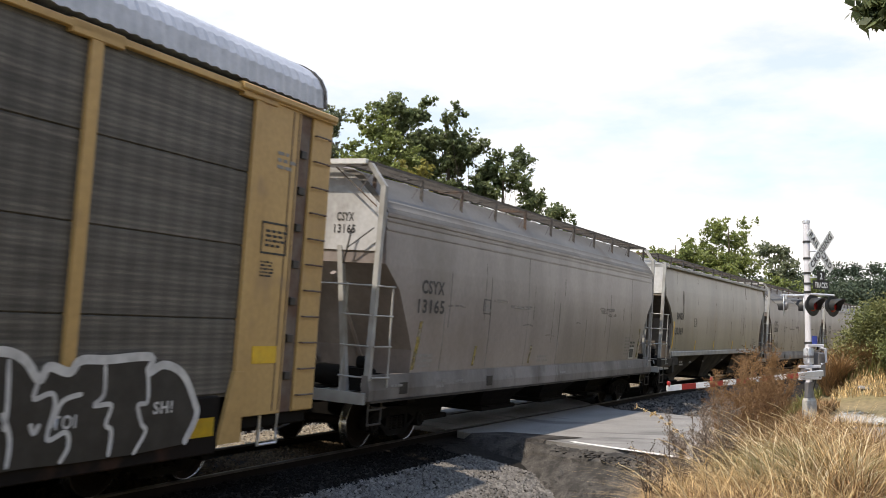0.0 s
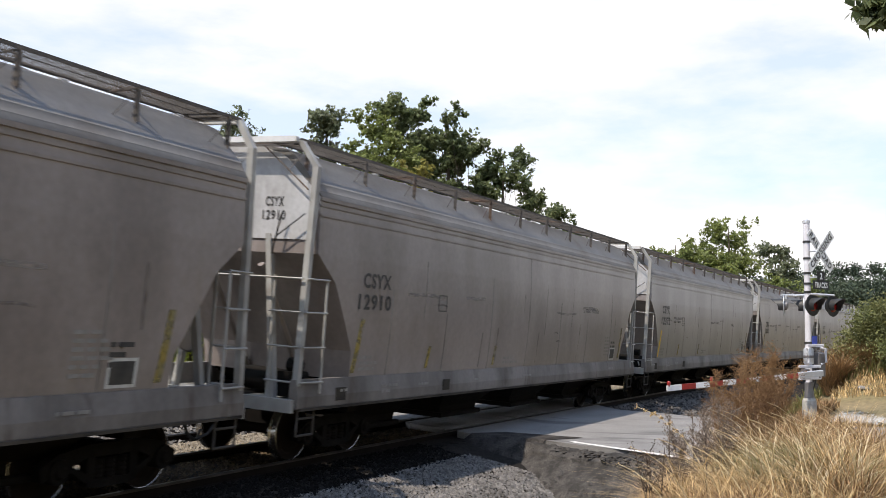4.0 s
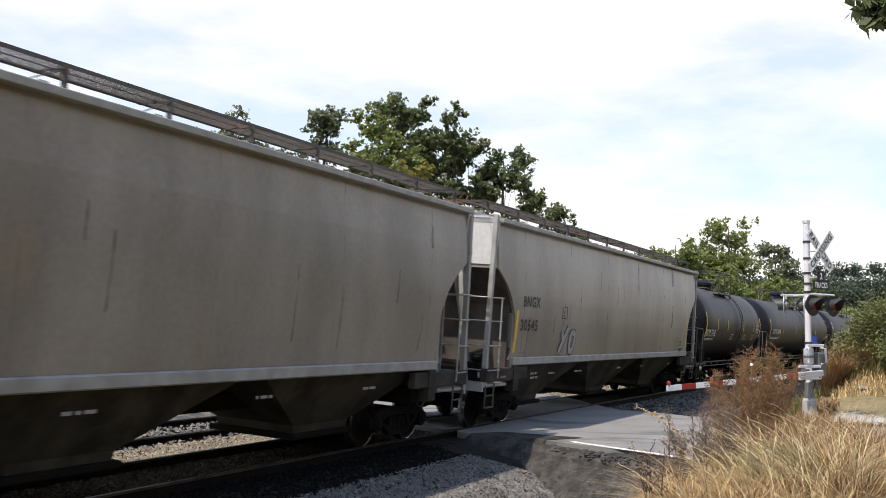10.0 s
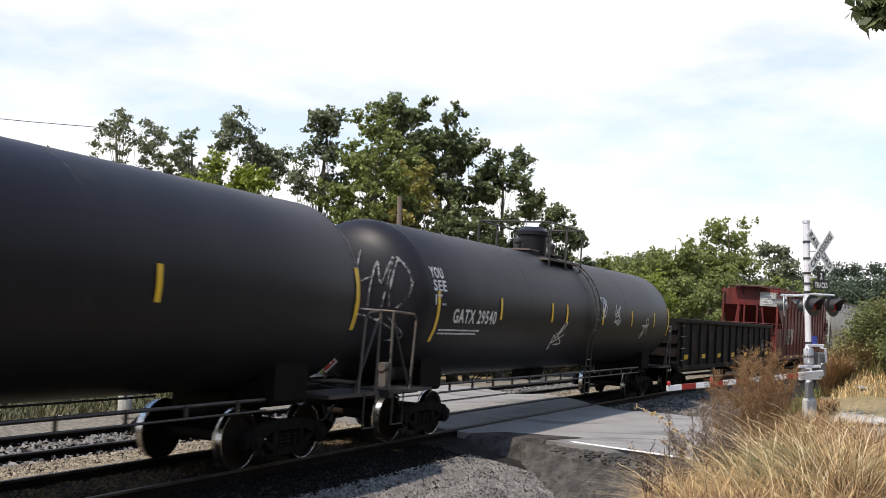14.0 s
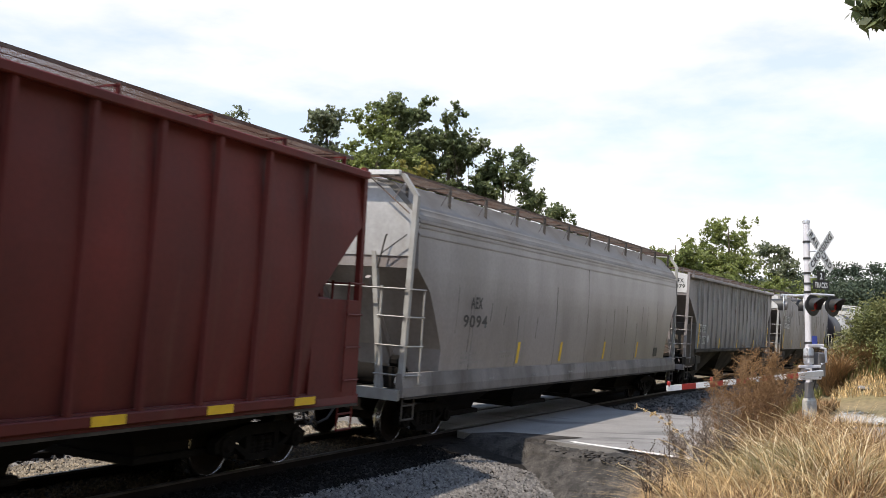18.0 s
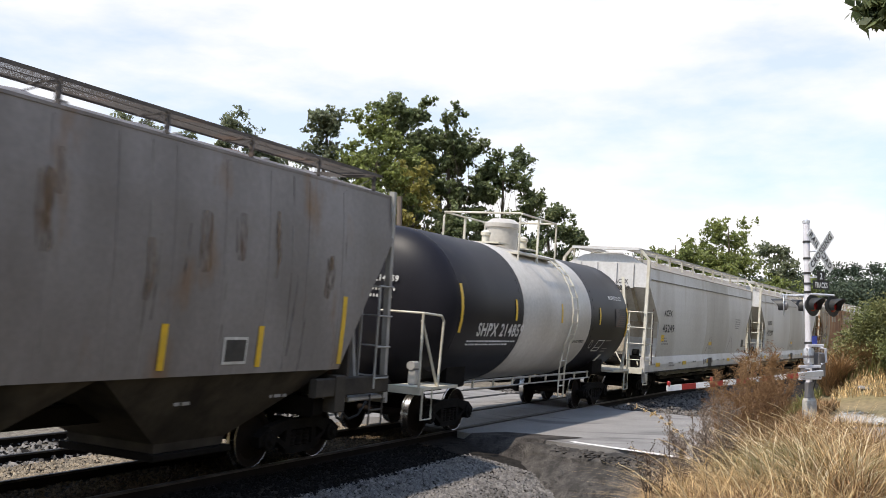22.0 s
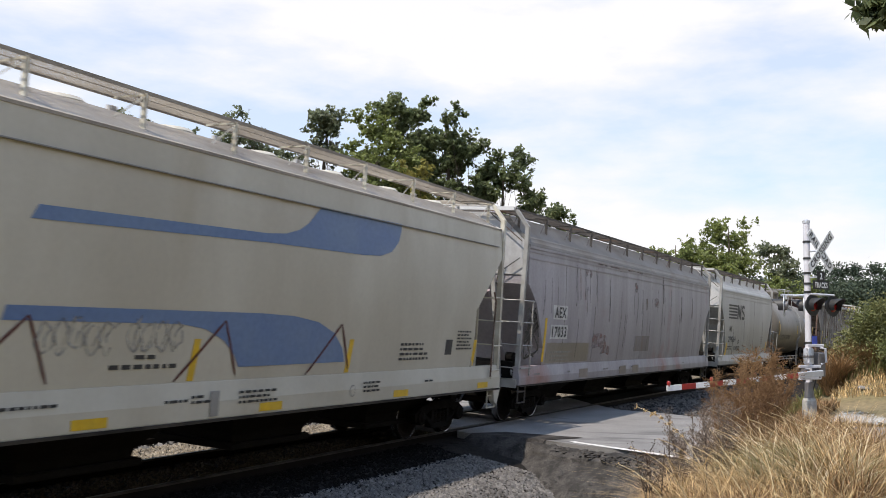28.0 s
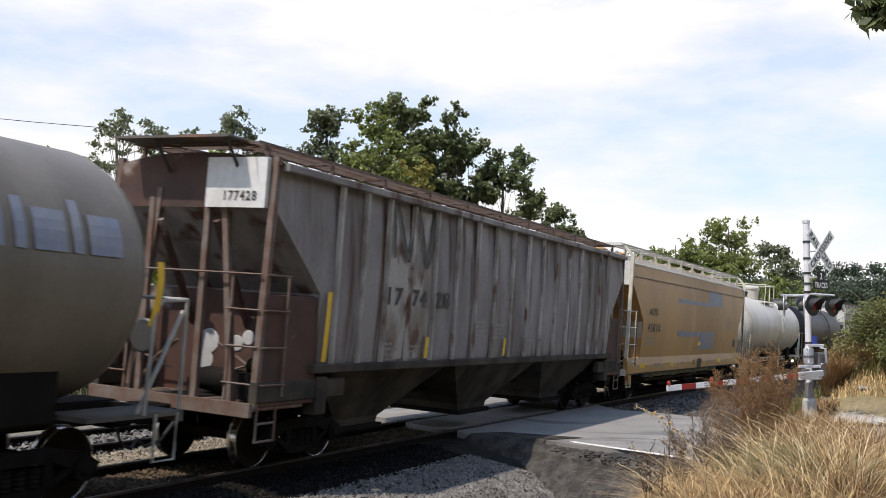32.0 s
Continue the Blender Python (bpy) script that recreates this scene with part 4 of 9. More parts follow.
def truck_meshes():
    d = {}
    d["bolster"] = made(Shape().box(-0.22, 0.22, -1.0, 1.0, 0.42, 0.7, 0.04).box(-0.3, 0.3, -0.35, 0.35, 0.62, 0.82, 0.05), "truck")
    fr = Shape()
    fr.prism([(-1.15, 0.52), (-0.9, 0.66), (-0.42, 0.74), (0.42, 0.74), (0.9, 0.66), (1.15, 0.52), (1.12, 0.36), (0.85, 0.42), (0.45, 0.58), (-0.45, 0.58), (-0.85, 0.42), (-1.12, 0.36)], -1.12, -0.98)
    fr.prism([(-0.8, 0.5), (-0.3, 0.2), (0.3, 0.2), (0.8, 0.5), (0.68, 0.5), (0.26, 0.3), (-0.26, 0.3), (-0.68, 0.5)], -1.12, -0.98)
    for x in (-0.42, 0.3):
        fr.box(x, x + 0.12, -1.12, -0.98, 0.22, 0.62)
    for x in (-0.89, 0.89):
        fr.lathe([(0.15, -1.16), (0.16, -1.12), (0.16, -0.95)], "y", (x, 0, 0.46), 12)
        fr.lathe([(0.06, -1.2), (0.1, -1.16)], "y", (x, 0, 0.46), 8)
    d["frame"] = made(fr, "truck")
    prof = []
    for k in range(5):
        prof += [(0.07, 0.3 + k * 0.055), (0.085, 0.3275 + k * 0.055)]
    d["spring"] = made(Shape().lathe(prof, "z", (0, -1.05, 0), 10), "truck")
    d["wheel"] = made(Shape().lathe([(0.06, 0.1), (0.1, 0.07), (0.17, 0.05), (0.33, 0.025), (0.37, 0.065), (0.4565, 0.064), (0.4565, -0.064), (0.37, -0.06), (0.33, -0.02), (0.17, 0.0), (0.1, -0.09)], "y", n=32), "wheel", True)
    d["tread"] = made(Shape().lathe([(0.452, 0.068), (0.459, 0.066), (0.461, -0.04), (0.486, -0.056), (0.486, -0.072), (0.45, -0.078), (0.44, -0.06), (0.44, 0.06), (0.452, 0.068)], "y", n=36, caps=False), "tread", True)
    d["axle"] = made(Shape().lathe([(0.07, -1.0), (0.08, -0.9), (0.08, 0.9), (0.07, 1.0)], "y", n=12), "wheel", True)
    return d


TK = truck_meshes()


def truck(car, x):
    t = part("truck", TK["bolster"], "truck", car, "cast steel two-axle truck darkened for undercar shade")
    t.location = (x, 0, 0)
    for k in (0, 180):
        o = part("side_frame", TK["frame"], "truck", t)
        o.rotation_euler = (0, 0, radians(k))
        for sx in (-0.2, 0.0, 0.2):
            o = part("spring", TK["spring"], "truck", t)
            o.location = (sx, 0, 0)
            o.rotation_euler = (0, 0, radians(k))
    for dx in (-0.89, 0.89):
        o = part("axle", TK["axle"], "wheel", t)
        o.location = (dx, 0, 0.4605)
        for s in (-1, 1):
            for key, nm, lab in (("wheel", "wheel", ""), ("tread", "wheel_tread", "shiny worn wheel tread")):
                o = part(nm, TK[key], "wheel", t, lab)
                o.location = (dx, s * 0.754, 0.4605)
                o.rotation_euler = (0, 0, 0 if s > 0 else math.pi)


def couplers(car, x):
    for s in (-1, 1):
        b = Shape().box(min(s * (x - 1.4), s * (x + 0.45)), max(s * (x - 1.4), s * (x + 0.45)), -0.13, 0.13, 0.78, 0.98, 0.02)
        b.box(min(s * (x + 0.4), s * (x + 0.78)), max(s * (x + 0.4), s * (x + 0.78)), -0.2, 0.2, 0.72, 1.02, 0.05)
        part("coupler", b, "truck", car)
        part("air_hose", Shape().tube([(s * (x + 0.3), -0.35, 0.75), (s * (x + 0.5), -0.3, 0.5), (s * (x + 0.75), -0.25, 0.42), (s * (x + 0.9), -0.2, 0.55)], 0.025, 6), "matt_black", car, smooth=True)


def surface(z):
    return 1.6 - 0.085 * ((z - 2.9) / 1.6) ** 2


def on_side(x, z):
    return (x, -surface(z) - 0.008, z)


def mark(car, text, x0, x1, z0, z1, material="black", place=on_side, label=""):
    me, co = letters(text, x0, x1, z0, z1)
    return write(me, co, place, "lettering", material, car, label)


def plate(car, name, x0, x1, z0, z1, material, label="", lift=0.006, slant=0.0, place=None):
    """A thin sticker or panel lying on the side."""
    b = Shape()
    n = 4
    rows = []
    for i in range(n + 1):
        z = z0 + (z1 - z0) * i / n
        sh = slant * i / n
        ya = (place(z) if place else -surface(z)) - lift
        rows.append([(x0 + sh, ya, z), (x1 + sh, ya, z)])
    v = [p for r in rows for p in r]
    f = [(2 * i, 2 * i + 1, 2 * i + 3, 2 * i + 2) for i in range(n)]
    w = [(x, y + 0.004, z) for x, y, z in v]
    b.add(v, f)
    b.add(w, f)
    for i in range(n):
        b.add([v[2 * i], v[2 * i + 2], w[2 * i + 2], w[2 * i]], [(0, 1, 2, 3)])
        b.add([v[2 * i + 1], v[2 * i + 3], w[2 * i + 3], w[2 * i + 1]], [(0, 1, 2, 3)])
    return part(name, b, material, car, label)


def small_print(car, x, z, rows, width, material="faint", h=0.05, place=None):
    """Lines of small stencilled print, each a row of short word bars."""
    rng = random.Random(int(x * 100) + int(z * 100))
    for k in range(rows):
        z0 = z - k * h * 2
        ya = (place(z0) if place else -surface(z0)) - 0.008
        b, u, end = Shape(), x, x + width * rng.uniform(0.7, 1.0)
        while u < end:
            w = rng.uniform(1.2, 4.5) * h
            b.add([(u, ya, z0), (u + w, ya, z0), (u + w, ya, z0 + h), (u, ya, z0 + h)], [(0, 1, 2, 3)])
            u += w + h * rng.uniform(0.6, 1.1)
        part("print_line", b, material, car, "line of small stencilled print")


def ribbon(car, pts, width, material, name="graffiti_stroke", label="sprayed graffiti stroke", place=on_side, lift=0.004):
    """A flat sprayed stroke along a line of (x, z) points, smoothed."""
    p = [Vector(q) for q in pts]
    fine = []
    for i in range(len(p) - 1):
        a, b, c, d = p[max(i - 1, 0)], p[i], p[i + 1], p[min(i + 2, len(p) - 1)]
        for k in range(5):
            t = k / 5
            fine.append(0.5 * ((2 * b) + (c - a) * t + (2 * a - 5 * b + 4 * c - d) * t * t + (3 * b - a - 3 * c + d) * t ** 3))
    fine.append(p[-1])
    v = []
    for i, q in enumerate(fine):
        d = (fine[min(i + 1, len(fine) - 1)] - fine[max(i - 1, 0)])
        d = d.normalized() if d.length > 1e-6 else Vector((1, 0))
        u = Vector((-d.y, d.x)) * width / 2 * (1.0 if 0 < i < len(fine) - 1 else 0.6)
        for w in (u, -u):
            s = place(q.x + w.x, q.y + w.y)
            v.append((s[0], s[1] - lift, s[2]))
    b = Shape().add(v, [(2 * i, 2 * i + 1, 2 * i + 3, 2 * i + 2) for i in range(len(fine) - 1)])
    return part(name, b, material, car, label)


def walkway(car, hp, z, y0, y1, bar, step, roof_z, mat_name="grating"):
    """Roof walkways on both sides: a grating of bars on brackets."""
    for s in (-1, 1):
        b = Shape()
        n = 3
        for k in range(n):
            y = y0 + (y1 - y0) * k / (n - 1)
            b.box(-hp, hp, s * y - 0.006, s * y + 0.006, z - 0.016, z - 0.004)
        m = int(2 * hp / 0.055)
        for k in range(m + 1):
            x = -hp + 2 * hp * k / m
            b.box(x - 0.009, x + 0.009, min(s * y0, s * y1), max(s * y0, s * y1), z - 0.015, z - 0.006)
        b.box(-hp, hp, s * y1 - 0.008, s * y1 + 0.008, z - 0.035, z + 0.012)
        b.box(-hp, hp, s * y0 - 0.008, s * y0 + 0.008, z - 0.035, z + 0.012)
        part("roof_walkway", b, mat_name, car, "open steel grating walkway")
        m = max(3, int(2 * hp / step))
        for k in range(m + 1):
            x = -hp + 0.25 + (2 * hp - 0.5) * k / m
            br = Shape().box(x - 0.035, x - 0.028, s * y1 - 0.035, s * y1 + 0.035, roof_z - 0.06, z - 0.02).box(x - 0.035, x + 0.035, s * y1 - 0.004, s * y1 + 0.004, roof_z - 0.06, z - 0.02)
            br.tube([(x, s * y1, z - 0.03), (x + 0.12, s * y0, z - 0.03)], 0.016, 5)
            br.tube([(x, s * y1, z - 0.05), (x - 0.5, s * y1, roof_z + 0.02)], 0.009, 4)
            part("walkway_bracket", br, "grating" if bar == "rail_paint" else bar, car)
    m = 4
    for e in (-1, 1):
        b = Shape()
        for k in range(m):
            x = e * (hp - 0.06 - k * 0.14)
            b.box(x - 0.012, x + 0.012, -y1, y1, z - 0.035, z - 0.002)
        part("cross_walk", b, mat_name, car)


END_FACE = {}   # how far each hopper's upper end sheet stands back


def hopper(label, front, rear, paint, style="smooth", bar="rail_paint", eave=4.28, peak=5.12, sill=True, bottom=1.36, bays=4, white=True, ribs=0, walk_z=5.18, cut=((3.38, 0.24), (2.95, 0.78), (2.4, 1.12), (1.85, 1.46), (1.4, 1.5)),
           roof_paint=None, end_paint=None, seams=7, wmat="grating", end_white_z=3.6, end_box="", rib0=1.5, rib_paint=""):
    hp = (rear - front) / 2
    car = thing("covered_hopper", label, "freight car", "cars of the train")
    TRAIN.append((car, (front + rear) / 2))
    (za, ia), (zc, ic) = cut[0], cut[-1]
    END_FACE[car.name] = ia - 0.022
    cz, ci = [q[0] for q in cut[::-1]] + [eave], [q[1] for q in cut[::-1]] + [ia]

    def inset(z):
        return float(np.interp(z, cz, ci))

    levels = sorted({bottom, 1.75, 2.1, 2.5, 3.1, 3.9, eave, *(q[0] for q in cut if q[0] > bottom)})
    rings = [[(sx * (hp - inset(z)), sy * surface(z), z) for sx, sy in ((-1, -1), (1, -1), (1, 1), (-1, 1))] for z in levels]
    part("body", Shape().loft(rings), paint, car)
    # roof
    ro = surface(eave) + (0.03 if style == "smooth" else 0.012 if not ribs else 0.11)
    rise = peak - eave
    half = [(1.0, -0.02, 0.0), (1.0, 0.02, 0.0), (0.94, 0.0, 0.09), (0.74, 0.0, 0.44), (0.52, 0.0, 0.8), (0.32, 0.0, 0.95), (0.0, 0.0, 1.0)]
    if style == "smooth":   # straight slopes with two pressed beads above the eave
        half = [(1.0, -0.03, 0.0), (1.0, 0.02, 0.0), (0.97, 0.0, 0.1), (0.965, 0.0, 0.13), (0.955, 0.0, 0.14), (0.925, 0.0, 0.24), (0.92, 0.0, 0.27), (0.91, 0.0, 0.28), (0.62, 0.0, 0.84), (0.5, 0.0, 0.93), (0.3, 0.0, 0.98), (0.0, 0.0, 1.0)]
    prof = [(-ro * f, eave + dz + rise * g) for f, dz, g in half] + [(ro * f, eave + dz + rise * g) for f, dz, g in half[-2::-1]]
    xr = hp - ia
    part("roof", Shape().loft([[(x, y, z) for y, z in prof] for x in (-xr, xr)]), roof_paint or ("roof_dirty" if paint in ("grey", "grey2", "tan_grey", "ribgrey", "lilac") else paint), car, smooth=True)
    if style == "smooth":
        for z0, z1, d in ((eave - 0.14, eave - 0.1, 0.012), (eave - 0.3, eave - 0.26, 0.012), (eave - 0.05, eave + 0.01, 0.02)):
            b = Shape()
            for s in (-1, 1):
                y = s * (surface(z0) + d / 2)
                b.box(-xr, xr, y - d, y + d, z0, z1)
            part("side_rib", b, paint, car)
        for k in range(seams):
            x = -hp + 1.6 + (2 * hp - 3.2) * (k + 0.5) / seams
            rr = [[(x + sx * 0.012, sy * (surface(z) + 0.004), z) for sx, sy in ((-1, -1), (1, -1), (1, 1), (-1, 1))] for z in np.linspace(bottom, (3.0, eave - 0.3, 3.4, 2.6)[(k * 7 + int(front)) % 4], 5)]
            part("weld_seam", Shape().loft(rr), "seam", car)
    if rib_paint == "rib_pale":
        posts = [1.52, 2 * hp - 1.52] + list(np.linspace(2.22, 2 * hp - 2.22, 16))
    elif rib_paint:
        posts = [1.84, 2.63, 3.42, 2 * hp - 3.42, 2 * hp - 2.63, 2 * hp - 1.84] + list(np.linspace(4.33, 2 * hp - 4.33, 11))
    else:
        posts = [rib0 + (2 * hp - 2 * rib0) * k / (ribs - 1) for k in range(ribs)]
    for x in (q - hp for q in posts):
        for s in (-1, 1):
            b = Shape()
            y = s * 1.6
            b.loft([[(x - 0.06, y - s * 0.02, z), (x - 0.035, y + s * 0.045, z), (x + 0.035, y + s * 0.045, z), (x + 0.06, y - s * 0.02, z)] for z in (bottom - 0.02, eave - 0.02)])
            part("side_post", b, rib_paint or paint, car)
    if ribs:
        for s in (-1, 1):
            part("top_chord", Shape().box(-hp + 0.2, hp - 0.2, min(s * 1.56, s * 1.69), max(s * 1.56, s * 1.69), eave - 0.1, eave + 0.02, 0.015), paint, car)
            part("bottom_chord", Shape().box(-hp + 1.3, hp - 1.3, min(s * 1.56, s * 1.66), max(s * 1.56, s * 1.66), bottom - 0.1, bottom + 0.04, 0.015), "bay_shade_grime" if rib_paint else paint, car)
    # end sheets
    for e in (-1, 1):
        x = e * (hp - ia + 0.012)
        zz = end_white_z
        b = Shape()
        b.loft([[(x - 0.01, -1.5, zz), (x + 0.01, -1.5, zz), (x + 0.01, 1.5, zz), (x - 0.01, 1.5, zz)],
                [(x - 0.01, -1.56, eave), (x + 0.01, -1.56, eave), (x + 0.01, 1.56, eave), (x - 0.01, 1.56, eave)],
                [(x - 0.01, -0.82, eave + (peak - eave) * 0.8), (x + 0.01, -0.82, eave + (peak - eave) * 0.8), (x + 0.01, 0.82, eave + (peak - eave) * 0.8), (x - 0.01, 0.82, eave + (peak - eave) * 0.8)], [(x - 0.01, -0.4, peak - 0.03), (x + 0.01, -0.4, peak - 0.03), (x + 0.01, 0.4, peak - 0.03), (x - 0.01, 0.4, peak - 0.03)]])
        part("end_sheet", b, ("white_dirty" if paint in ("grey", "grey2", "lilac") else "white") if white else (end_paint or paint), car, "white upper end sheet" if white else "")
        for y in (-0.55, 0.55):
            part("end_stiffener", Shape().tube([(e * (hp - ia + 0.06), y, za - 0.2), (e * (hp - ic - 0.1), y, 1.25)], 0.06, 6), end_paint or paint, car)
    if end_box and not ribs:   # slope sheet coloured for stains and the end's shade, and a plain bulkhead under it
        for e in (-1, 1):
            part("slope_sheet", Shape().loft([[(e * (hp - a + 0.012), -1.54, z), (e * (hp - a + 0.012), 1.54, z), (e * (hp - a - 0.01), 1.54, z), (e * (hp - a - 0.01), -1.54, z)] for z, a in cut]), end_box, car, "stained end slope sheet with painted shade")
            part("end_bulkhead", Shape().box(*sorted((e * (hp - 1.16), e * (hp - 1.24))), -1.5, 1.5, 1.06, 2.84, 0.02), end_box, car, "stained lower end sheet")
    elif end_box:
        for e in (-1, 1):
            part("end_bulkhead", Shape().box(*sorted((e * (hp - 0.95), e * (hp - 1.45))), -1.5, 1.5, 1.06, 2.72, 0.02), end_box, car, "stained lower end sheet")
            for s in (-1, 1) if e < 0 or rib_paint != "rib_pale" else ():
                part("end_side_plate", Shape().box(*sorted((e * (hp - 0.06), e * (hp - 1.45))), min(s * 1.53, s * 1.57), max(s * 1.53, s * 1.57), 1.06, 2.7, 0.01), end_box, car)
                part("brake_lever", Shape().tube([(e * (hp - 0.5), s * 1.2, 1.1), (e * (hp - 0.6), s * 0.9, 1.6), (e * (hp - 0.5), s * 0.4, 1.9)], 0.025, 6).tube([(e * (hp - 0.45), s * 1.3, 1.7), (e * (hp - 0.5), s * 0.5, 1.45)], 0.02, 6), "rust_bar", car)
    # hopper bays, coloured dark for the shade under the car
    span = 2 * (hp - ic - 0.1) / bays
    mouth = span * (0.24 if sill else 0.15)
    for k in range(bays):
        xc = -(hp - ic - 0.1) + span * (k + 0.5)
        r = [[(xc + sx * a, sy * b, z) for sx, sy in ((-1, -1), (1, -1), (1, 1), (-1, 1))] for z, a, b in ((bottom + 0.02, span / 2 - 0.01, 1.5), (0.56, mouth, 0.8), (0.42, mouth * 0.96, 0.78))]
        bay = part("hopper_bay", Shape().loft(r), "bay_shade_grime" if not sill else "under", car)
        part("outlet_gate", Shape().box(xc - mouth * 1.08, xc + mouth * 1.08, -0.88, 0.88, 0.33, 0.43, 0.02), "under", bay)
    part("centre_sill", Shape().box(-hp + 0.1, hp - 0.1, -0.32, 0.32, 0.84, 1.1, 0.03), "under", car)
    for s in (-1, 1):
        if sill:
            lip = [(1.44, 0.98), (1.6, 0.98), (1.605, 1.0), (1.605, bottom - 0.2), (1.55, bottom + 0.06), (1.44, bottom + 0.06)]
            part("side_sill", Shape().loft([[(x, s * y, z) for y, z in lip] for x in (-hp - 0.05, hp + 0.05)]), "sill_paint" if paint in ("grey", "grey2", "spotted") else paint, car)
            part("sill_flange", Shape().box(-hp, hp, min(s * 1.5, s * 1.63), max(s * 1.5, s * 1.63), 0.945, 0.985), "bay_shade_grime", car)
        else:
            for e in (-1, 1):
                xa, xb = sorted((e * (hp + 0.05), e * (hp - 2.3)))
                part("side_sill", Shape().box(xa, xb, min(s * 1.46, s * 1.6), max(s * 1.46, s * 1.6), 1.12, 1.42, 0.02), "bay_shade_grime", car)
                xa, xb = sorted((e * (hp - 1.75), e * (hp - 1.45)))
                part("jacking_pad", Shape().box(xa, xb, min(s * 1.4, s * 1.62), max(s * 1.4, s * 1.62), 0.86, 1.46, 0.02), "bay_shade_grime", car)
    # ends: platform, posts, ladders, rails
    for e in (-1, 1):
        xa, xb = sorted((e * (hp - 1.2), e * (hp + 0.12)))
        part("end_platform", Shape().box(xa, xb, -1.55, 1.55, 1.0, 1.07, 0.02).box(*sorted((e * (hp + 0.06), e * (hp + 0.14))), -1.55, 1.55, 0.92, 1.12), bar, car)
        part("bolster_web", Shape().box(*sorted((e * (hp - 2.05), e * (hp - 1.75))), -1.4, 1.4, 0.8, 1.1, 0.03), "under", car)
        for s in (-1, 1):
            y = s * 1.52
            tall = style == "smooth" or bar == "cream_bar"
            pt = 4.74 if tall else eave + 0.1
            ring = ((-0.05, -0.05), (0.05, -0.05), (0.05, 0.05), (-0.05, 0.05))
            xt = e * (hp - 0.13)
            bars = [[(e * hp + dx_, y + dy_, 1.05) for dx_, dy_ in ring], [(xt + dx_, y + dy_, pt) for dx_, dy_ in ring]]
            if tall:
                bars += [[(e * (hp - 0.08) + dx_, s * 1.22 + dy_, walk_z - 0.03) for dx_, dy_ in ring]]
            part("corner_post", Shape().loft(bars), bar if not tall else "rail_paint" if bar == "rail_paint" else bar, car)
            zs = (1.38, 1.92, 2.46, 2.98)
            xl = e * (hp - 0.52)
            part("ladder_rail", Shape().box(xl - 0.02, xl + 0.02, s * 1.62 - 0.012, s * 1.62 + 0.012, 1.2, 3.0), bar, car)
            part("ladder_rail", Shape().box(e * hp - 0.015, e * hp + 0.015, s * 0.98 - 0.02, s * 0.98 + 0.02, 1.07, 3.02), bar, car)
            for z in zs:
                part("ladder_rung", Shape().tube([(e * (hp + 0.03), s * 0.94, z), (e * (hp + 0.03), y, z)], 0.017, 6).tube([(e * hp, s * 1.6, z), (xl - e * 0.03, s * 1.64, z)], 0.017, 6), bar, car)
            st = Shape().tube([(e * (hp - 0.05), s * 1.55, 1.1), (e * (hp - 0.05), s * 1.55, 0.55)], 0.02, 6).tube([(e * (hp - 0.5), s * 1.55, 1.1), (e * (hp - 0.5), s * 1.55, 0.55)], 0.02, 6)
            for z in (0.56, 0.82):
                st.tube([(e * (hp - 0.05), s * 1.55, z), (e * (hp - 0.5), s * 1.55, z)], 0.02, 6)
            part("stirrup_step", st, "sill_grime" if bar in ("rail_paint", "ribgrey") else bar, car)
        if style == "smooth" or bar == "cream_bar":
            part("end_header", Shape().box(e * hp - 0.05, e * hp + 0.05, -1.2, 1.2, walk_z - 0.06, walk_z + 0.03, 0.012), "white" if white else bar, car)
        if style == "smooth":
            part("release_rod", Shape().tube([(e * (hp - 0.12), -0.78, 3.35), (e * (hp - 0.1), -0.92, 3.95), (e * (hp - 0.1), -0.95, 4.0)], 0.016, 5).tube([(e * (hp - 0.1), -0.84, 3.62), (e * (hp - 0.1), -1.38, 4.0)], 0.012, 5), "matt_black", car, "black bent release rod")
            part("roof_end_brace", Shape().tube([(e * (hp - 0.1), -1.4, eave + 0.1), (e * (hp - 0.1), -0.5, walk_z - 0.1)], 0.014, 5), "grating", car)
        part("end_rail", Shape().tube([(e * (hp + 0.02), -0.98, 2.98), (e * (hp + 0.02), 0.98, 2.98)], 0.018, 6), bar, car)
        for s in (-1, 1):
            part("slope_brace", Shape().loft([[(e * (hp - 0.1), s * 1.0 - 0.05, 1.07), (e * (hp - 0.1), s * 1.0 + 0.05, 1.07), (e * (hp - 0.2), s * 1.0 + 0.05, 1.07), (e * (hp - 0.2), s * 1.0 - 0.05, 1.07)], [(e * (hp - ia + 0.04), s * 0.62 - 0.05, za + 0.3), (e * (hp - ia + 0.04), s * 0.62 + 0.05, za + 0.3), (e * (hp - ia - 0.06), s * 0.62 + 0.05, za + 0.3), (e * (hp - ia - 0.06), s * 0.62 - 0.05, za + 0.3)]]), bar, car)
        truck(car, e * (hp - 1.9))
    part("air_reservoir", Shape().lathe([(0.02, -0.5), (0.18, -0.44), (0.2, 0.3), (0.18, 0.44), (0.02, 0.5)], "y", (-hp + 0.75, -0.4, 1.32), 14), "under", car, smooth=True)
    part("brake_valve", Shape().box(-hp + 0.35, -hp + 0.75, -1.25, -0.85, 1.1, 1.5, 0.04).lathe([(0.12, -0.1), (0.12, 0.1)], "y", (-hp + 0.55, -1.1, 1.6), 10), "under", car)
    part("brake_pipe", Shape().tube([(-hp + 0.2, -1.3, 1.2), (-hp + 0.4, -1.2, 1.32), (-hp + 0.9, -0.6, 1.25), (-hp + 1.2, 0.3, 1.3)], 0.025, 6), bar, car, smooth=True)
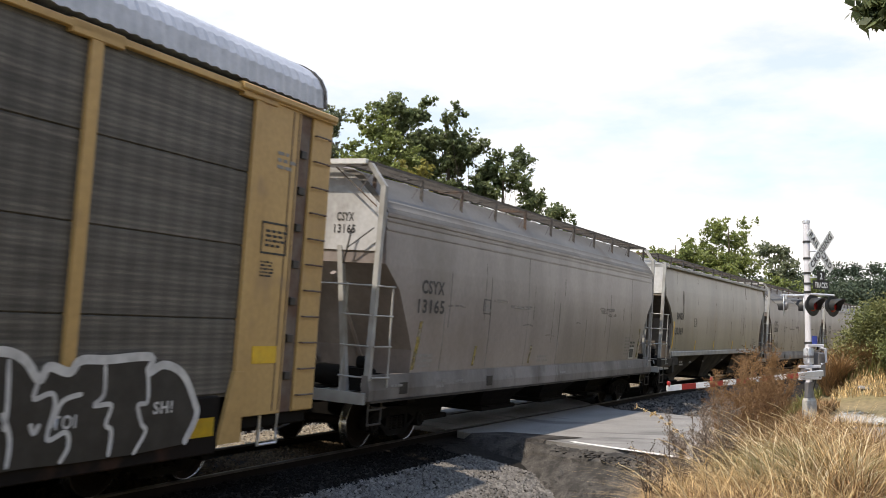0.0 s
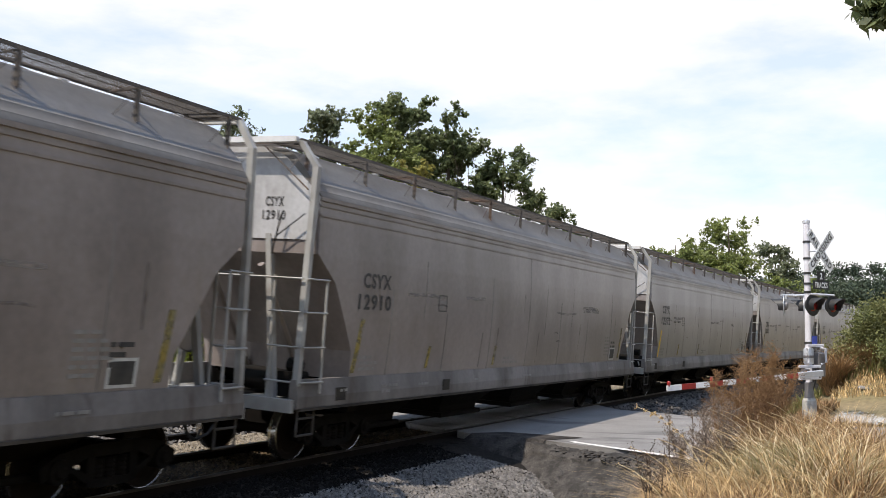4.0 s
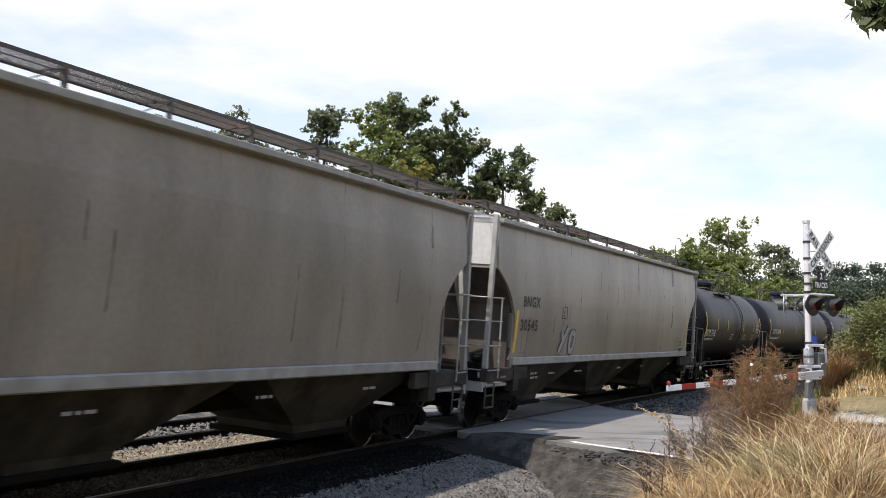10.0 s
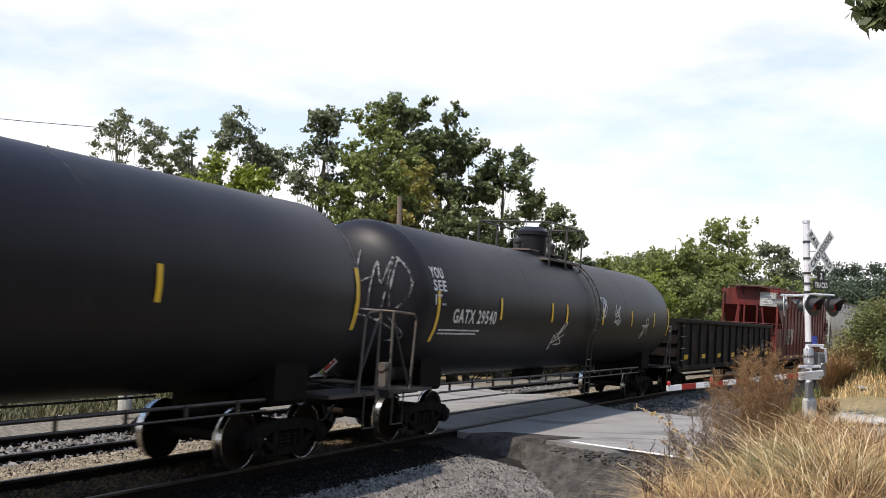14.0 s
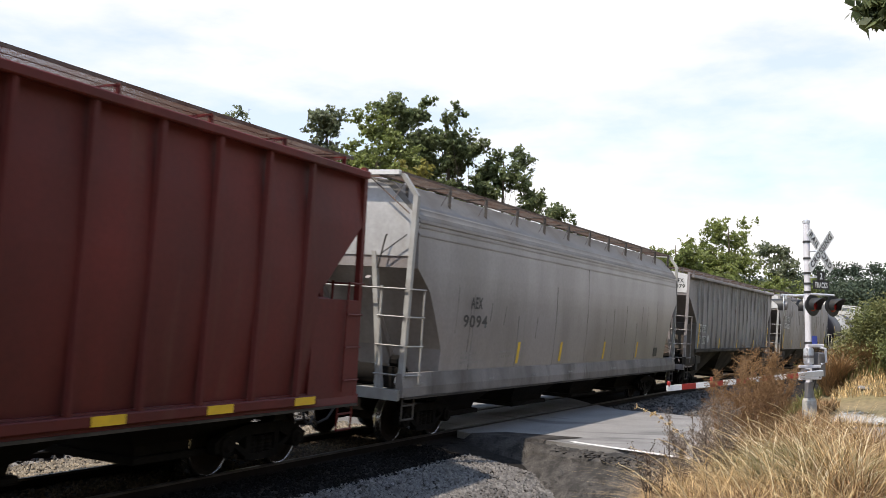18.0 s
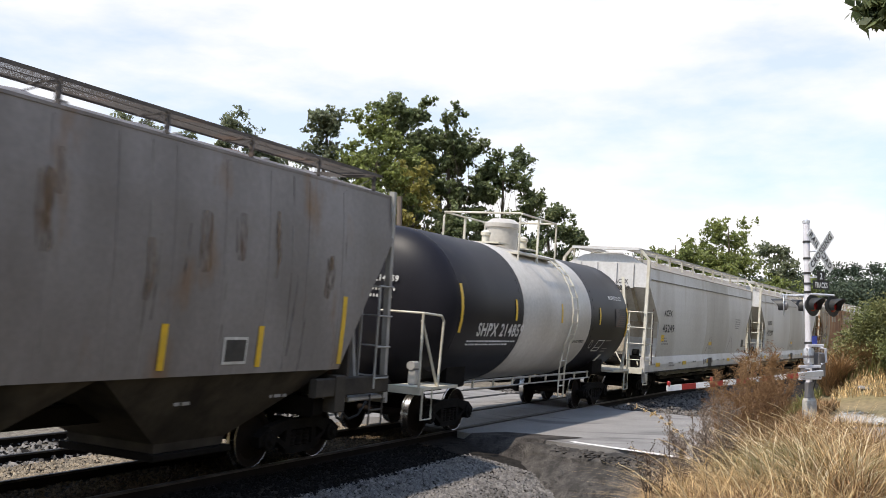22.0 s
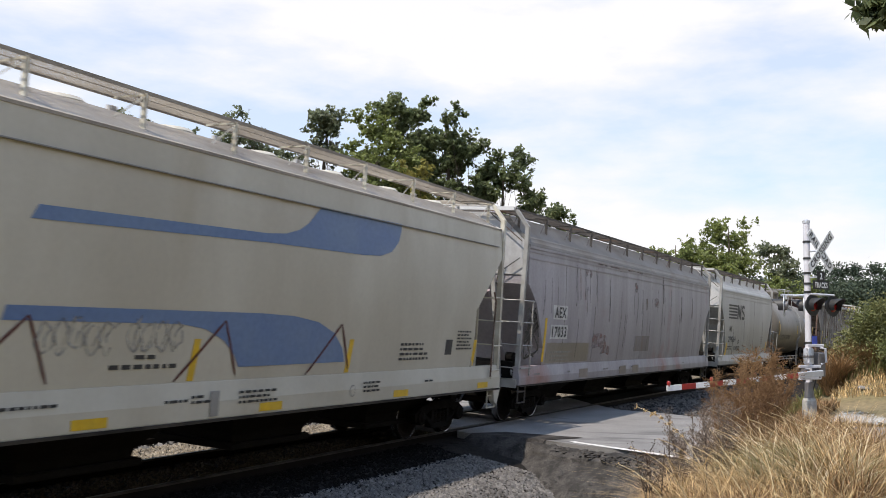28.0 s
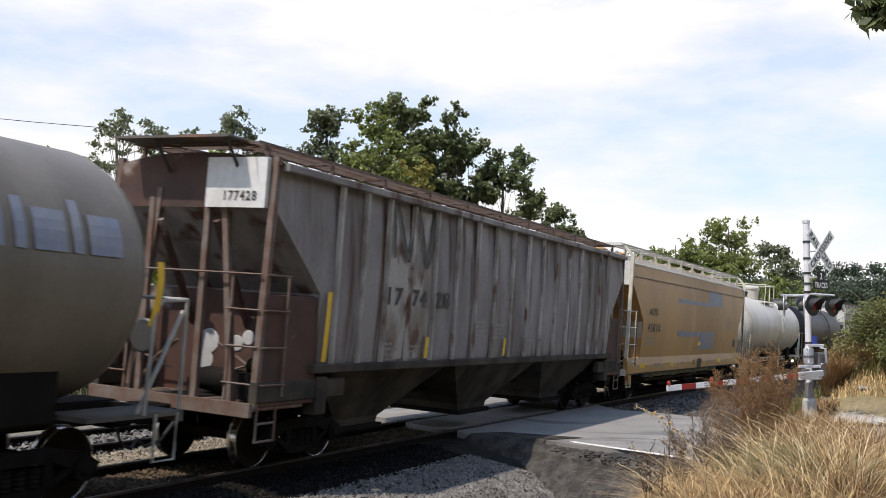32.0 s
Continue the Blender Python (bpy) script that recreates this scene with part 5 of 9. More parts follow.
    part("brake_wheel", Shape().lathe([(0.24, -0.02), (0.27, 0.0), (0.24, 0.02)], "x", (-hp - 0.12, 0.55, 1.95), 18), "dark_bar", car)
    couplers(car, hp)
    walkway(car, hp - 0.05, walk_z, 0.56, 1.22, bar, 1.75, eave + (peak - eave) * 0.4, wmat)
    m = max(4, int(2 * hp / 1.9))
    for k in range(m):
        x = -hp + 1.0 + (2 * hp - 2.0) * k / (m - 1)
        hatch = part("roof_hatch", Shape().lathe([(0.36, peak - 0.1), (0.36, peak + 0.03), (0.3, peak + 0.08), (0.05, peak + 0.1)], "z", (x, 0, 0), 14), paint, car)
        if not ribs:
            part("hatch_latch", Shape().box(x + 0.3, x + 0.42, -0.62, -0.54, peak - 0.2, peak + 0.02, 0.01), "white", hatch, "pale hatch latch")
    return car, hp


def end_marks(car, hp, l1, l2, y=0.55, z=4.15, material="black", w=0.55):
    xx = -(hp - END_FACE[car.name] + 0.006)
    for t, zz in ((l1, z), (l2, z - 0.22)):
        wide = w * len(t) / max(len(l1), len(l2))
        me, co = letters(t, -wide / 2, wide / 2, zz - 0.08, zz + 0.08)
        write(me, co, lambda u, v: (xx, y - u, v), "lettering", material, car)


def plain_hopper_marks(car, hp, l1, l2, box=True, b1=(1.7, 2.65, 3.0, 3.28), b2=(1.65, 2.78, 2.6, 2.88), stripe=True):
    mark(car, l1, b1[0] - hp, b1[1] - hp, b1[2], b1[3])
    mark(car, l2, b2[0] - hp, b2[1] - hp, b2[2], b2[3])
    end_marks(car, hp, l1, l2, -0.7, 4.2, w=0.45)
    if box:
        for x, z, w, h in ((4.52, 2.6, 0.36, 0.02), (4.52, 2.9, 0.36, 0.02), (4.52, 2.6, 0.02, 0.3), (4.86, 2.6, 0.02, 0.32)):
            plate(car, "stencil_box", x - hp, x + w - hp, z, z + h, "black", "thin stencilled frame")
        small_print(car, 4.6 - hp, 2.76, 2, 0.2)
    if stripe:
        plate(car, "reflector", 1.5 - hp, 1.63 - hp, 1.48, 2.4, "yellow" if l2 in ("12404", "12372") else "yellow_faded", "worn yellow reflective strip", slant=0.17)
        for x in (4.2, 7.4):
            plate(car, "reflector", x - hp, x + 0.1 - hp, 1.5, 1.92, "yellow_faded", "faded yellow reflective strip", slant=0.08)
        plate(car, "reflector", 2 * hp - 1.78 - hp, 2 * hp - 1.65 - hp, 1.5, 2.42, "yellow_faded", "faded yellow reflective strip", slant=0.12)
    small_print(car, 1.75 - hp, 1.72, 3, 0.6)
    small_print(car, 2 * hp - 3.2 - hp, 2.1, 6, 0.55)
    small_print(car, 2 * hp - 2.6 - hp, 1.95, 3, 0.4, "black", 0.06)
    plate(car, "data_frame", 2 * hp - 2.6 - hp, 2 * hp - 2.1 - hp, 1.46, 1.82, "stencil_white", "white frame of the data panel", 0.003)
    plate(car, "data_panel", 2 * hp - 2.55 - hp, 2 * hp - 2.15 - hp, 1.5, 1.78, "black", "black lubrication panel")
    small_print(car, 8.0 - hp, 1.62, 2, 0.7)
    small_print(car, 2.5 - hp, 1.22, 2, 0.4, place=lambda z: -1.606)


def csyx(label, front, rear, num, paint="grey", b1=(1.65, 2.59, 2.92, 3.18), b2=(1.53, 2.63, 2.55, 2.82)):
    car, hp = hopper(label, front, rear, paint)
    plain_hopper_marks(car, hp, "CSYX", num, b1=b1, b2=b2)
    for x in (0.6, 4.5):
        plate(car, "tag_holder", x + 0.42 - hp, x + 0.72 - hp, 1.06, 1.27, "bay_shade_grime", "small routing card board", 0.024, place=lambda z: -1.59)
    weather(car, hp, int(num))
    return car, hp


def weather(car, hp, seed, top=4.0, rub=True, rust=0):
    """Grime runs, rubbed bands and rust blooms that differ from car to car."""
    rng = random.Random(seed)
    for k in range(9):
        x, z = rng.uniform(1.7, 2 * hp - 1.8), rng.uniform(2.2, top - 0.2)
        d = rng.uniform(0.4, 1.3)
        lean = rng.uniform(-0.02, 0.12)
        ribbon(car, [(x - hp, z), (x - lean * 0.4 - hp, z - d * 0.5), (x - lean - hp, max(1.5, z - d))], rng.uniform(0.02, 0.06), "grime_run", "grime_run", "dark grime run", lift=0.001)
    if rub:
        for k in range(5):
            x, z, w = rng.uniform(2.0, 2 * hp - 5.0), 2.85 + rng.uniform(-0.12, 0.12), rng.uniform(0.5, 1.8)
            ribbon(car, [(x - hp, z), (x + w * 0.5 - hp, z + rng.uniform(-0.03, 0.03)), (x + w - hp, z)], rng.uniform(0.04, 0.12), "rub_pale", "rub_mark", "pale rubbed band", lift=0.0)
        for k in range(4):
            x, z, w = rng.uniform(2.0, 2 * hp - 4.0), rng.uniform(1.9, 3.0), rng.uniform(0.2, 0.8)
            ribbon(car, [(x - hp, z), (x + w * 0.6 - hp, z + 0.02), (x + w - hp, z - 0.01)], 0.035, "grime_run", "scuff_mark", "dark scuff", lift=0.002)
    for k in range(rust):
        x, z, d = rng.uniform(1.2, 2 * hp - 1.2), rng.uniform(3.2, top + 0.3), rng.uniform(0.35, 1.0)
        ribbon(car, [(x - hp, z), (x + rng.uniform(-0.04, 0.04) - hp, z - d * 0.5), (x + rng.uniform(-0.06, 0.06) - hp, z - d)], rng.uniform(0.08, 0.26), "rust_bloom", "rust_run", "brown rust run", lift=0.0)
    for x in (0.9, 3.4, 6.0, 9.4, 12.6, 15.5):
        x += rng.uniform(-0.5, 0.5)
        small_print(car, x - hp, 1.2, 1, rng.uniform(0.2, 0.5), "faint", 0.045, place=lambda z: -1.612)


# autorack
def autorack(front, rear):
    hp = (rear - front) / 2
    car = thing("autorack", "tall autorack car with galvanised panels, buff posts and graffiti", "freight car", "cars of the train")
    TRAIN.append((car, (front + rear) / 2))
    part("body", Shape().box(-hp + 0.3, hp - 0.35, -1.54, 1.54, 1.25, 5.5), "mesh_panel", car)
    part("deck", Shape().box(-hp, hp - 0.1, -1.5, 1.5, 0.75, 1.28, 0.03), "under", car)
    n = 9
    pitch = 3.12
    for k in range(n):
        x1 = hp - 2.03 - k * pitch
        for s in (-1, 1):
            if k < n - 1:
                for r in range(4):
                    z0 = 1.3 + r * 1.03
                    sheet = Shape().box(x1 - pitch + 0.09, x1 - 0.09, min(s * 1.54, s * 1.565), max(s * 1.54, s * 1.565), z0, z0 + 1.015, 0.008)
                    part("side_panel", sheet, "mesh_panel", car)
            part("side_post", Shape().box(x1 - 0.09, x1 + 0.09, min(s * 1.53, s * 1.62), max(s * 1.53, s * 1.62), 0.95, 5.48, 0.015).box(x1 - 0.4, x1 + 0.4, min(s * 1.53, s * 1.63), max(s * 1.53, s * 1.63), 5.42, 5.58, 0.01), "gold_panel", car, "buff yellow rack post")
    for s in (-1, 1):
        lo, hi = min(s * 1.5, s * 1.6), max(s * 1.5, s * 1.6)
        part("end_panel", Shape().box(hp - 1.94, hp - 0.95, lo, hi, 0.95, 5.5, 0.01), "gold_panel", car, "buff yellow end panel")
        part("end_post", Shape().box(hp - 0.58, hp - 0.02, min(s * 1.4, s * 1.58), max(s * 1.4, s * 1.58), 0.95, 5.55, 0.02), "gold_panel", car)
        for xx in (1.0, 1.15):
            part("panel_seam", Shape().box(hp - xx - 0.012, hp - xx + 0.012, lo - 0.006, hi + 0.006, 1.0, 5.45), "rust_bar", car)
        part("door_rail", Shape().box(hp - 0.94, hp - 0.6, min(s * 1.44, s * 1.55), max(s * 1.44, s * 1.55), 0.95, 5.5, 0.01), "rust_bar", car)
        part("side_sill", Shape().box(-hp, hp - 2.4, min(s * 1.44, s * 1.6), max(s * 1.44, s * 1.6), 0.5, 1.28, 0.02), "gondola", car, "grimy dark side sill")
        part("top_chord", Shape().box(-hp, hp, min(s * 1.5, s * 1.63), max(s * 1.5, s * 1.63), 5.47, 5.56, 0.01), "gold_panel", car)
        for z in (1.2, 1.6, 2.0, 2.4, 2.8, 3.2, 3.6, 4.0, 4.4, 4.8, 5.2):
            part("grab_iron", Shape().tube([(hp - 0.52, s * 1.58, z), (hp - 0.52, s * 1.63, z), (hp - 0.1, s * 1.63, z), (hp - 0.1, s * 1.58, z)], 0.014, 5), "rust_bar", car)
        for k in range(9):
            x = hp - 3.1 - k * pitch
            plate(car, "reflector", x, x + 0.6, 0.75, 1.0, "yellow", "yellow reflective panel", 0.016, place=lambda z: -1.6)
    for s in (-1, 1):
        part("roof_bracket", Shape().box(hp - 2.5, hp - 0.02, min(s * 1.56, s * 1.67), max(s * 1.56, s * 1.67), 5.5, 5.6, 0.02), "gold_panel", car)
        part("corner_foot", Shape().prism([(hp - 2.4, 0.62), (hp - 1.9, 0.62), (hp - 1.93, 1.6), (hp - 2.14, 1.6)], min(s * 1.57, s * 1.63), max(s * 1.57, s * 1.63)), "gold_panel", car, "widened foot of the rack post")
        for k in range(7):
            zz = 1.5 + k * 0.56
            part("door_hinge", Shape().box(hp - 0.86, hp - 0.72, min(s * 1.54, s * 1.59), max(s * 1.54, s * 1.59), zz - 0.06, zz + 0.06, 0.01), "dark_bar", car)
    part("end_door", Shape().box(hp - 0.12, hp + 0.02, -1.42, 1.42, 1.0, 5.5, 0.03), "gold_panel", car)
    # corrugated roof
    prof = [(-1.57 * math.cos(a), 5.56 + 0.98 * math.sin(a) ** 0.6) for a in np.linspace(0.02, math.pi - 0.02, 17)]
    rings = []
    m = 2 * int(2 * hp / 0.22)
    for k in range(m + 1):
        x = -hp + 0.2 + (2 * hp - 0.5) * k / m
        g = 0.02 if (k // 1) % 2 else 0.0
        rings.append([(x, y * (1 + g * 0.6), z + g) for y, z in prof])
    part("roof", Shape().loft(rings), "roof_metal", car, "pale corrugated galvanised roof")
    part("roof_end_cap", Shape().loft([[(x, y * 1.012, z + 0.03) for y, z in prof] for x in (hp - 0.32, hp - 0.24)]), "dark_bar", car)
    for x in (1.72,):
        small_print(car, hp - x, 3.15, 5, 0.3, "black", 0.025, place=lambda z: -1.6)
    for x0, x1, z0, z1 in ((-1.75, -1.1, 3.28, 3.31), (-1.75, -1.1, 3.72, 3.75), (-1.75, -1.72, 3.28, 3.75), (-1.12, -1.1, 3.28, 3.75)):
        plate(car, "stencil_box", hp + x0, hp + x1, z0, z1, "black", "thin stencilled frame", 0.008, place=lambda z: -1.6)
    small_print(car, hp - 1.65, 3.6, 4, 0.45, "black", 0.035, place=lambda z: -1.6)
    small_print(car, hp - 1.5, 4.75, 3, 0.4, "faint", 0.05, place=lambda z: -1.6)
    plate(car, "notice", hp - 1.75, hp - 1.15, 1.7, 1.95, "yellow", "yellow notice plate", 0.008, place=lambda z: -1.6)
    part("drop_step", Shape().tube([(hp - 1.3, -1.5, 0.95), (hp - 1.3, -1.5, 0.5), (hp - 0.85, -1.5, 0.5), (hp - 0.85, -1.5, 0.95)], 0.03, 6), "aluminium", car)
    # sprayed letters along the bottom
    f = lambda u, v: (u, -1.632, v)
    o = hp
    top = [(-8.6, 1.7), (-8.2, 1.85), (-7.8, 1.6), (-7.5, 1.8), (-7.0, 1.85), (-6.8, 1.62), (-6.45, 1.85), (-6.09, 1.92), (-5.79, 1.83), (-5.57, 1.61), (-5.45, 1.75), (-5.15, 1.68), (-5.0, 1.81), (-4.59, 1.81), (-3.86, 1.83), (-3.89, 1.64), (-3.61, 1.73), (-3.24, 1.6), (-2.97, 1.24), (-2.91, 1.04)]
    low = [(-3.12, 0.7), (-4.0, 0.66), (-5.02, 0.66), (-5.66, 0.68), (-6.6, 0.66), (-7.6, 0.68), (-8.6, 0.7)]
    v = [(o + x, -1.634, z) for x, z in top + low]
    part("graffiti_fill", Shape().add(v, [tuple(range(len(v)))]), "spray_black", car, "black filled graffiti lettering")
    ribbon(car, [(o + x, z) for x, z in top + low[:1]], 0.11, "spray_white", place=f, lift=0.008)
    for pts in (((-5.99, 1.84), (-5.96, 1.4), (-5.97, 1.09)), ((-5.57, 1.61), (-5.62, 1.41), (-5.39, 1.46), (-5.32, 1.33), (-5.39, 0.96), (-5.13, 1.02), (-5.08, 0.85), (-5.19, 0.68)), ((-4.93, 1.43), (-5.22, 1.36), (-5.35, 1.08)),
                ((-4.62, 1.77), (-4.6, 1.42), (-4.74, 1.29), (-4.47, 1.28), (-4.53, 1.06), (-4.43, 0.97), (-4.45, 0.68)), ((-3.89, 1.64), (-3.86, 1.29), (-4.02, 1.25), (-3.93, 1.02), (-3.85, 0.92), (-4.04, 0.66)), ((-6.02, 1.29), (-5.89, 1.01), (-5.9, 0.7)), ((-5.64, 1.15), (-5.58, 1.04), (-5.51, 1.14)), ((-6.9, 1.6), (-6.8, 1.2), (-7.0, 0.9), (-6.8, 0.7)), ((-7.8, 1.6), (-7.7, 1.2), (-7.9, 1.0), (-7.7, 0.7))):
        ribbon(car, [(o + x, z) for x, z in pts], 0.06, "spray_white", place=f, lift=0.009)
    for word, x0, x1, z in (("TOI", -5.35, -5.0, 1.05), ("SH!", -3.75, -3.4, 1.12)):
        me, co = letters(word, o + x0, o + x1, z, z + 0.16)
        write(me, co, lambda u, v: (u, -1.648, v), "graffiti_tag", "spray_white", car, "small white sprayed tag")
    for x in (-hp + 2.6, hp - 2.9):
        truck(car, x)
    couplers(car, hp - 0.2)


autorack(13.4 - 27.4, 13.4)
csyx("weathered grey four-bay covered hopper with black stencilled marks", 15.1, 33.75, "13165")


def bn_style(label, front, rear, l1, l2, paint="grey"):
    car, hp = hopper(label, front, rear, paint, style="plain", eave=4.72, peak=5.02, sill=False, bottom=1.58, bays=3, cut=((3.64, 0.28), (3.3, 0.82), (3.0, 1.12), (2.58, 1.36), (2.1, 1.38), (1.75, 1.28), (1.58, 1.2)), walk_z=5.14, end_white_z=3.72, end_box="end_shade_grime")
    for e in (-1, 1):
        part("end_bulkhead", Shape().box(*sorted((e * (hp - 1.3), e * (hp - 1.42))), -1.56, 1.56, 1.1, 2.7, 0.02), paint, car, "vertical end bulkhead")
        part("bulkhead_port", Shape().lathe([(0.1, 0.0), (0.14, 0.02), (0.14, 0.03)], "x", (e * (hp - 1.3), -0.75, 1.35), 14), "under", car)
    part("eave_strip", Shape().box(-hp + 0.25, hp - 0.25, -1.66, 1.66, 4.66, 4.76, 0.01), "rail_paint", car)
    for s in (-1, 1):
        part("bottom_chord", Shape().box(-hp + 1.4, hp - 1.4, min(s * 1.5, s * 1.6), max(s * 1.5, s * 1.6), 1.46, 1.64, 0.02), "rail_paint", car, "pale bottom chord")
    for k in range(6):
        x = -hp + 1.9 + (2 * hp - 3.8) * k / 5
        rr = [[(x + sx * 0.01, sy * (surface(z) + 0.004), z) for sx, sy in ((-1, -1), (1, -1), (1, 1), (-1, 1))] for z in (1.6, 2.2, 2.8, 3.6, 4.6)]
        part("weld_seam", Shape().loft(rr), paint, car)
    weather(car, hp, int(l2), 4.4, rub=False, rust=3)
    return car, hp


c, hp = bn_style("tan grey three-bay covered hopper with open slope sheets", 35.15, 55.1, "BNGX", "30369", "tan_grey")
plain_hopper_marks(c, hp, "BNGX", "30369", b1=(1.82, 2.9, 2.83, 3.09), b2=(1.71, 2.8, 2.26, 2.54), stripe=False)
plate(c, "reflector", 1.4 - hp, 1.52 - hp, 1.75, 2.75, "yellow", "yellow reflective strip", slant=0.06)
for x in (4.9, 8.2, 12.0, 15.2):
    plate(c, "reflector", x - hp, x + 0.1 - hp, 1.66, 2.05, "yellow", "yellow reflective strip")
csyx("grey covered hopper with a sprayed tag", 56.3, 75.2, "13256", "grey", (1.6, 2.47, 2.9, 3.15), (1.5, 2.54, 2.55, 2.81))
c, hp = TRAIN[-1][0], (75.2 - 56.3) / 2
for k, pts in enumerate((((1.7, 1.7), (1.75, 2.0), (1.9, 1.75), (2.0, 2.0), (2.1, 1.75)), ((2.2, 1.95), (2.15, 1.75), (2.35, 1.8), (2.35, 2.0)), ((2.5, 2.1), (2.5, 1.75), (2.7, 1.85)), ((2.8, 2.1), (2.8, 1.7), (3.0, 1.85), (2.8, 1.95)))):
    ribbon(c, [(a - hp, b) for a, b in pts], 0.04, "spray_black")
csyx("plain grey covered hopper with stained sides", 76.65, 95.4, "12910", "grey")
csyx("grey covered hopper with dark vertical seams", 96.9, 115.7, "12372", "grey2", (1.7, 2.65, 3.0, 3.28), (1.65, 2.78, 2.6, 2.88))
csyx("grey covered hopper with faded marks", 117.2, 136.0, "12833", "grey", (1.88, 2.73, 2.8, 3.06), (1.75, 2.84, 2.45, 2.72))
csyx("scuffed grey covered hopper with black rub marks", 137.55, 156.7, "12404", "grey2", (1.91, 2.83, 2.9, 3.15), (1.85, 2.9, 2.54, 2.8))
c, hp = TRAIN[-1][0], (156.7 - 137.55) / 2
for x, z, w in ((4.7, 2.72, 0.8), (4.0, 2.05, 0.9), (7.5, 2.6, 1.6), (8.0, 2.0, 1.2), (6.0, 2.1, 0.3)):
    ribbon(c, [(x - hp, z), (x + w * 0.4 - hp, z + 0.03), (x + w - hp, z - 0.02)], 0.06, "grime_run", "scuff_mark", "dark rubbed streak")
c, hp = bn_style("dusty grey covered hopper with large black marks", 157.8, 177.7, "FURX", "854357", "tan_grey")
mark(c, "FURX", 3.62 - hp, 4.76 - hp, 2.74, 3.06)
mark(c, "854357", 3.34 - hp, 5.45 - hp, 2.11, 2.44)
end_marks(c, hp, "FURX", "854357", -0.92, 4.4, w=0.8)
small_print(c, 2.6 - hp, 1.9, 2, 0.8)
plate(c, "reflector", 2.0 - hp, 3.6 - hp, 1.5, 1.6, "yellow", "faded yellow strip")
c, hp = bn_style("tan grey covered hopper with a sprayed outline tag", 178.85, 198.8, "BNGX", "30545", "tan_grey")
plain_hopper_marks(c, hp, "BNGX", "30545", b1=(1.82, 2.9, 2.83, 3.09), b2=(1.71, 2.8, 2.26, 2.54), stripe=False)
plate(c, "reflector", 1.4 - hp, 1.52 - hp, 1.75, 2.75, "yellow", "yellow reflective strip", slant=0.06)
plate(c, "reflector", 2 * hp - 1.6 - hp, 2 * hp - 1.48 - hp, 1.75, 2.75, "yellow", "yellow reflective strip")
for pts in (((4.42, 1.72), (4.6, 1.92), (4.74, 2.05), (4.92, 2.25), (5.05, 2.38)), ((4.74, 2.05), (4.62, 2.16), (4.6, 2.28)), ((5.4, 2.28), (5.26, 2.15), (5.2, 1.92), (5.3, 1.76), (5.45, 1.8), (5.56, 2.0), (5.56, 2.18), (5.4, 2.28))):
    ribbon(c, [(a - hp, b) for a, b in pts], 0.24, "spray_black")
    ribbon(c, [(a - hp, b) for a, b in pts], 0.16, "spray_grey", lift=0.007)


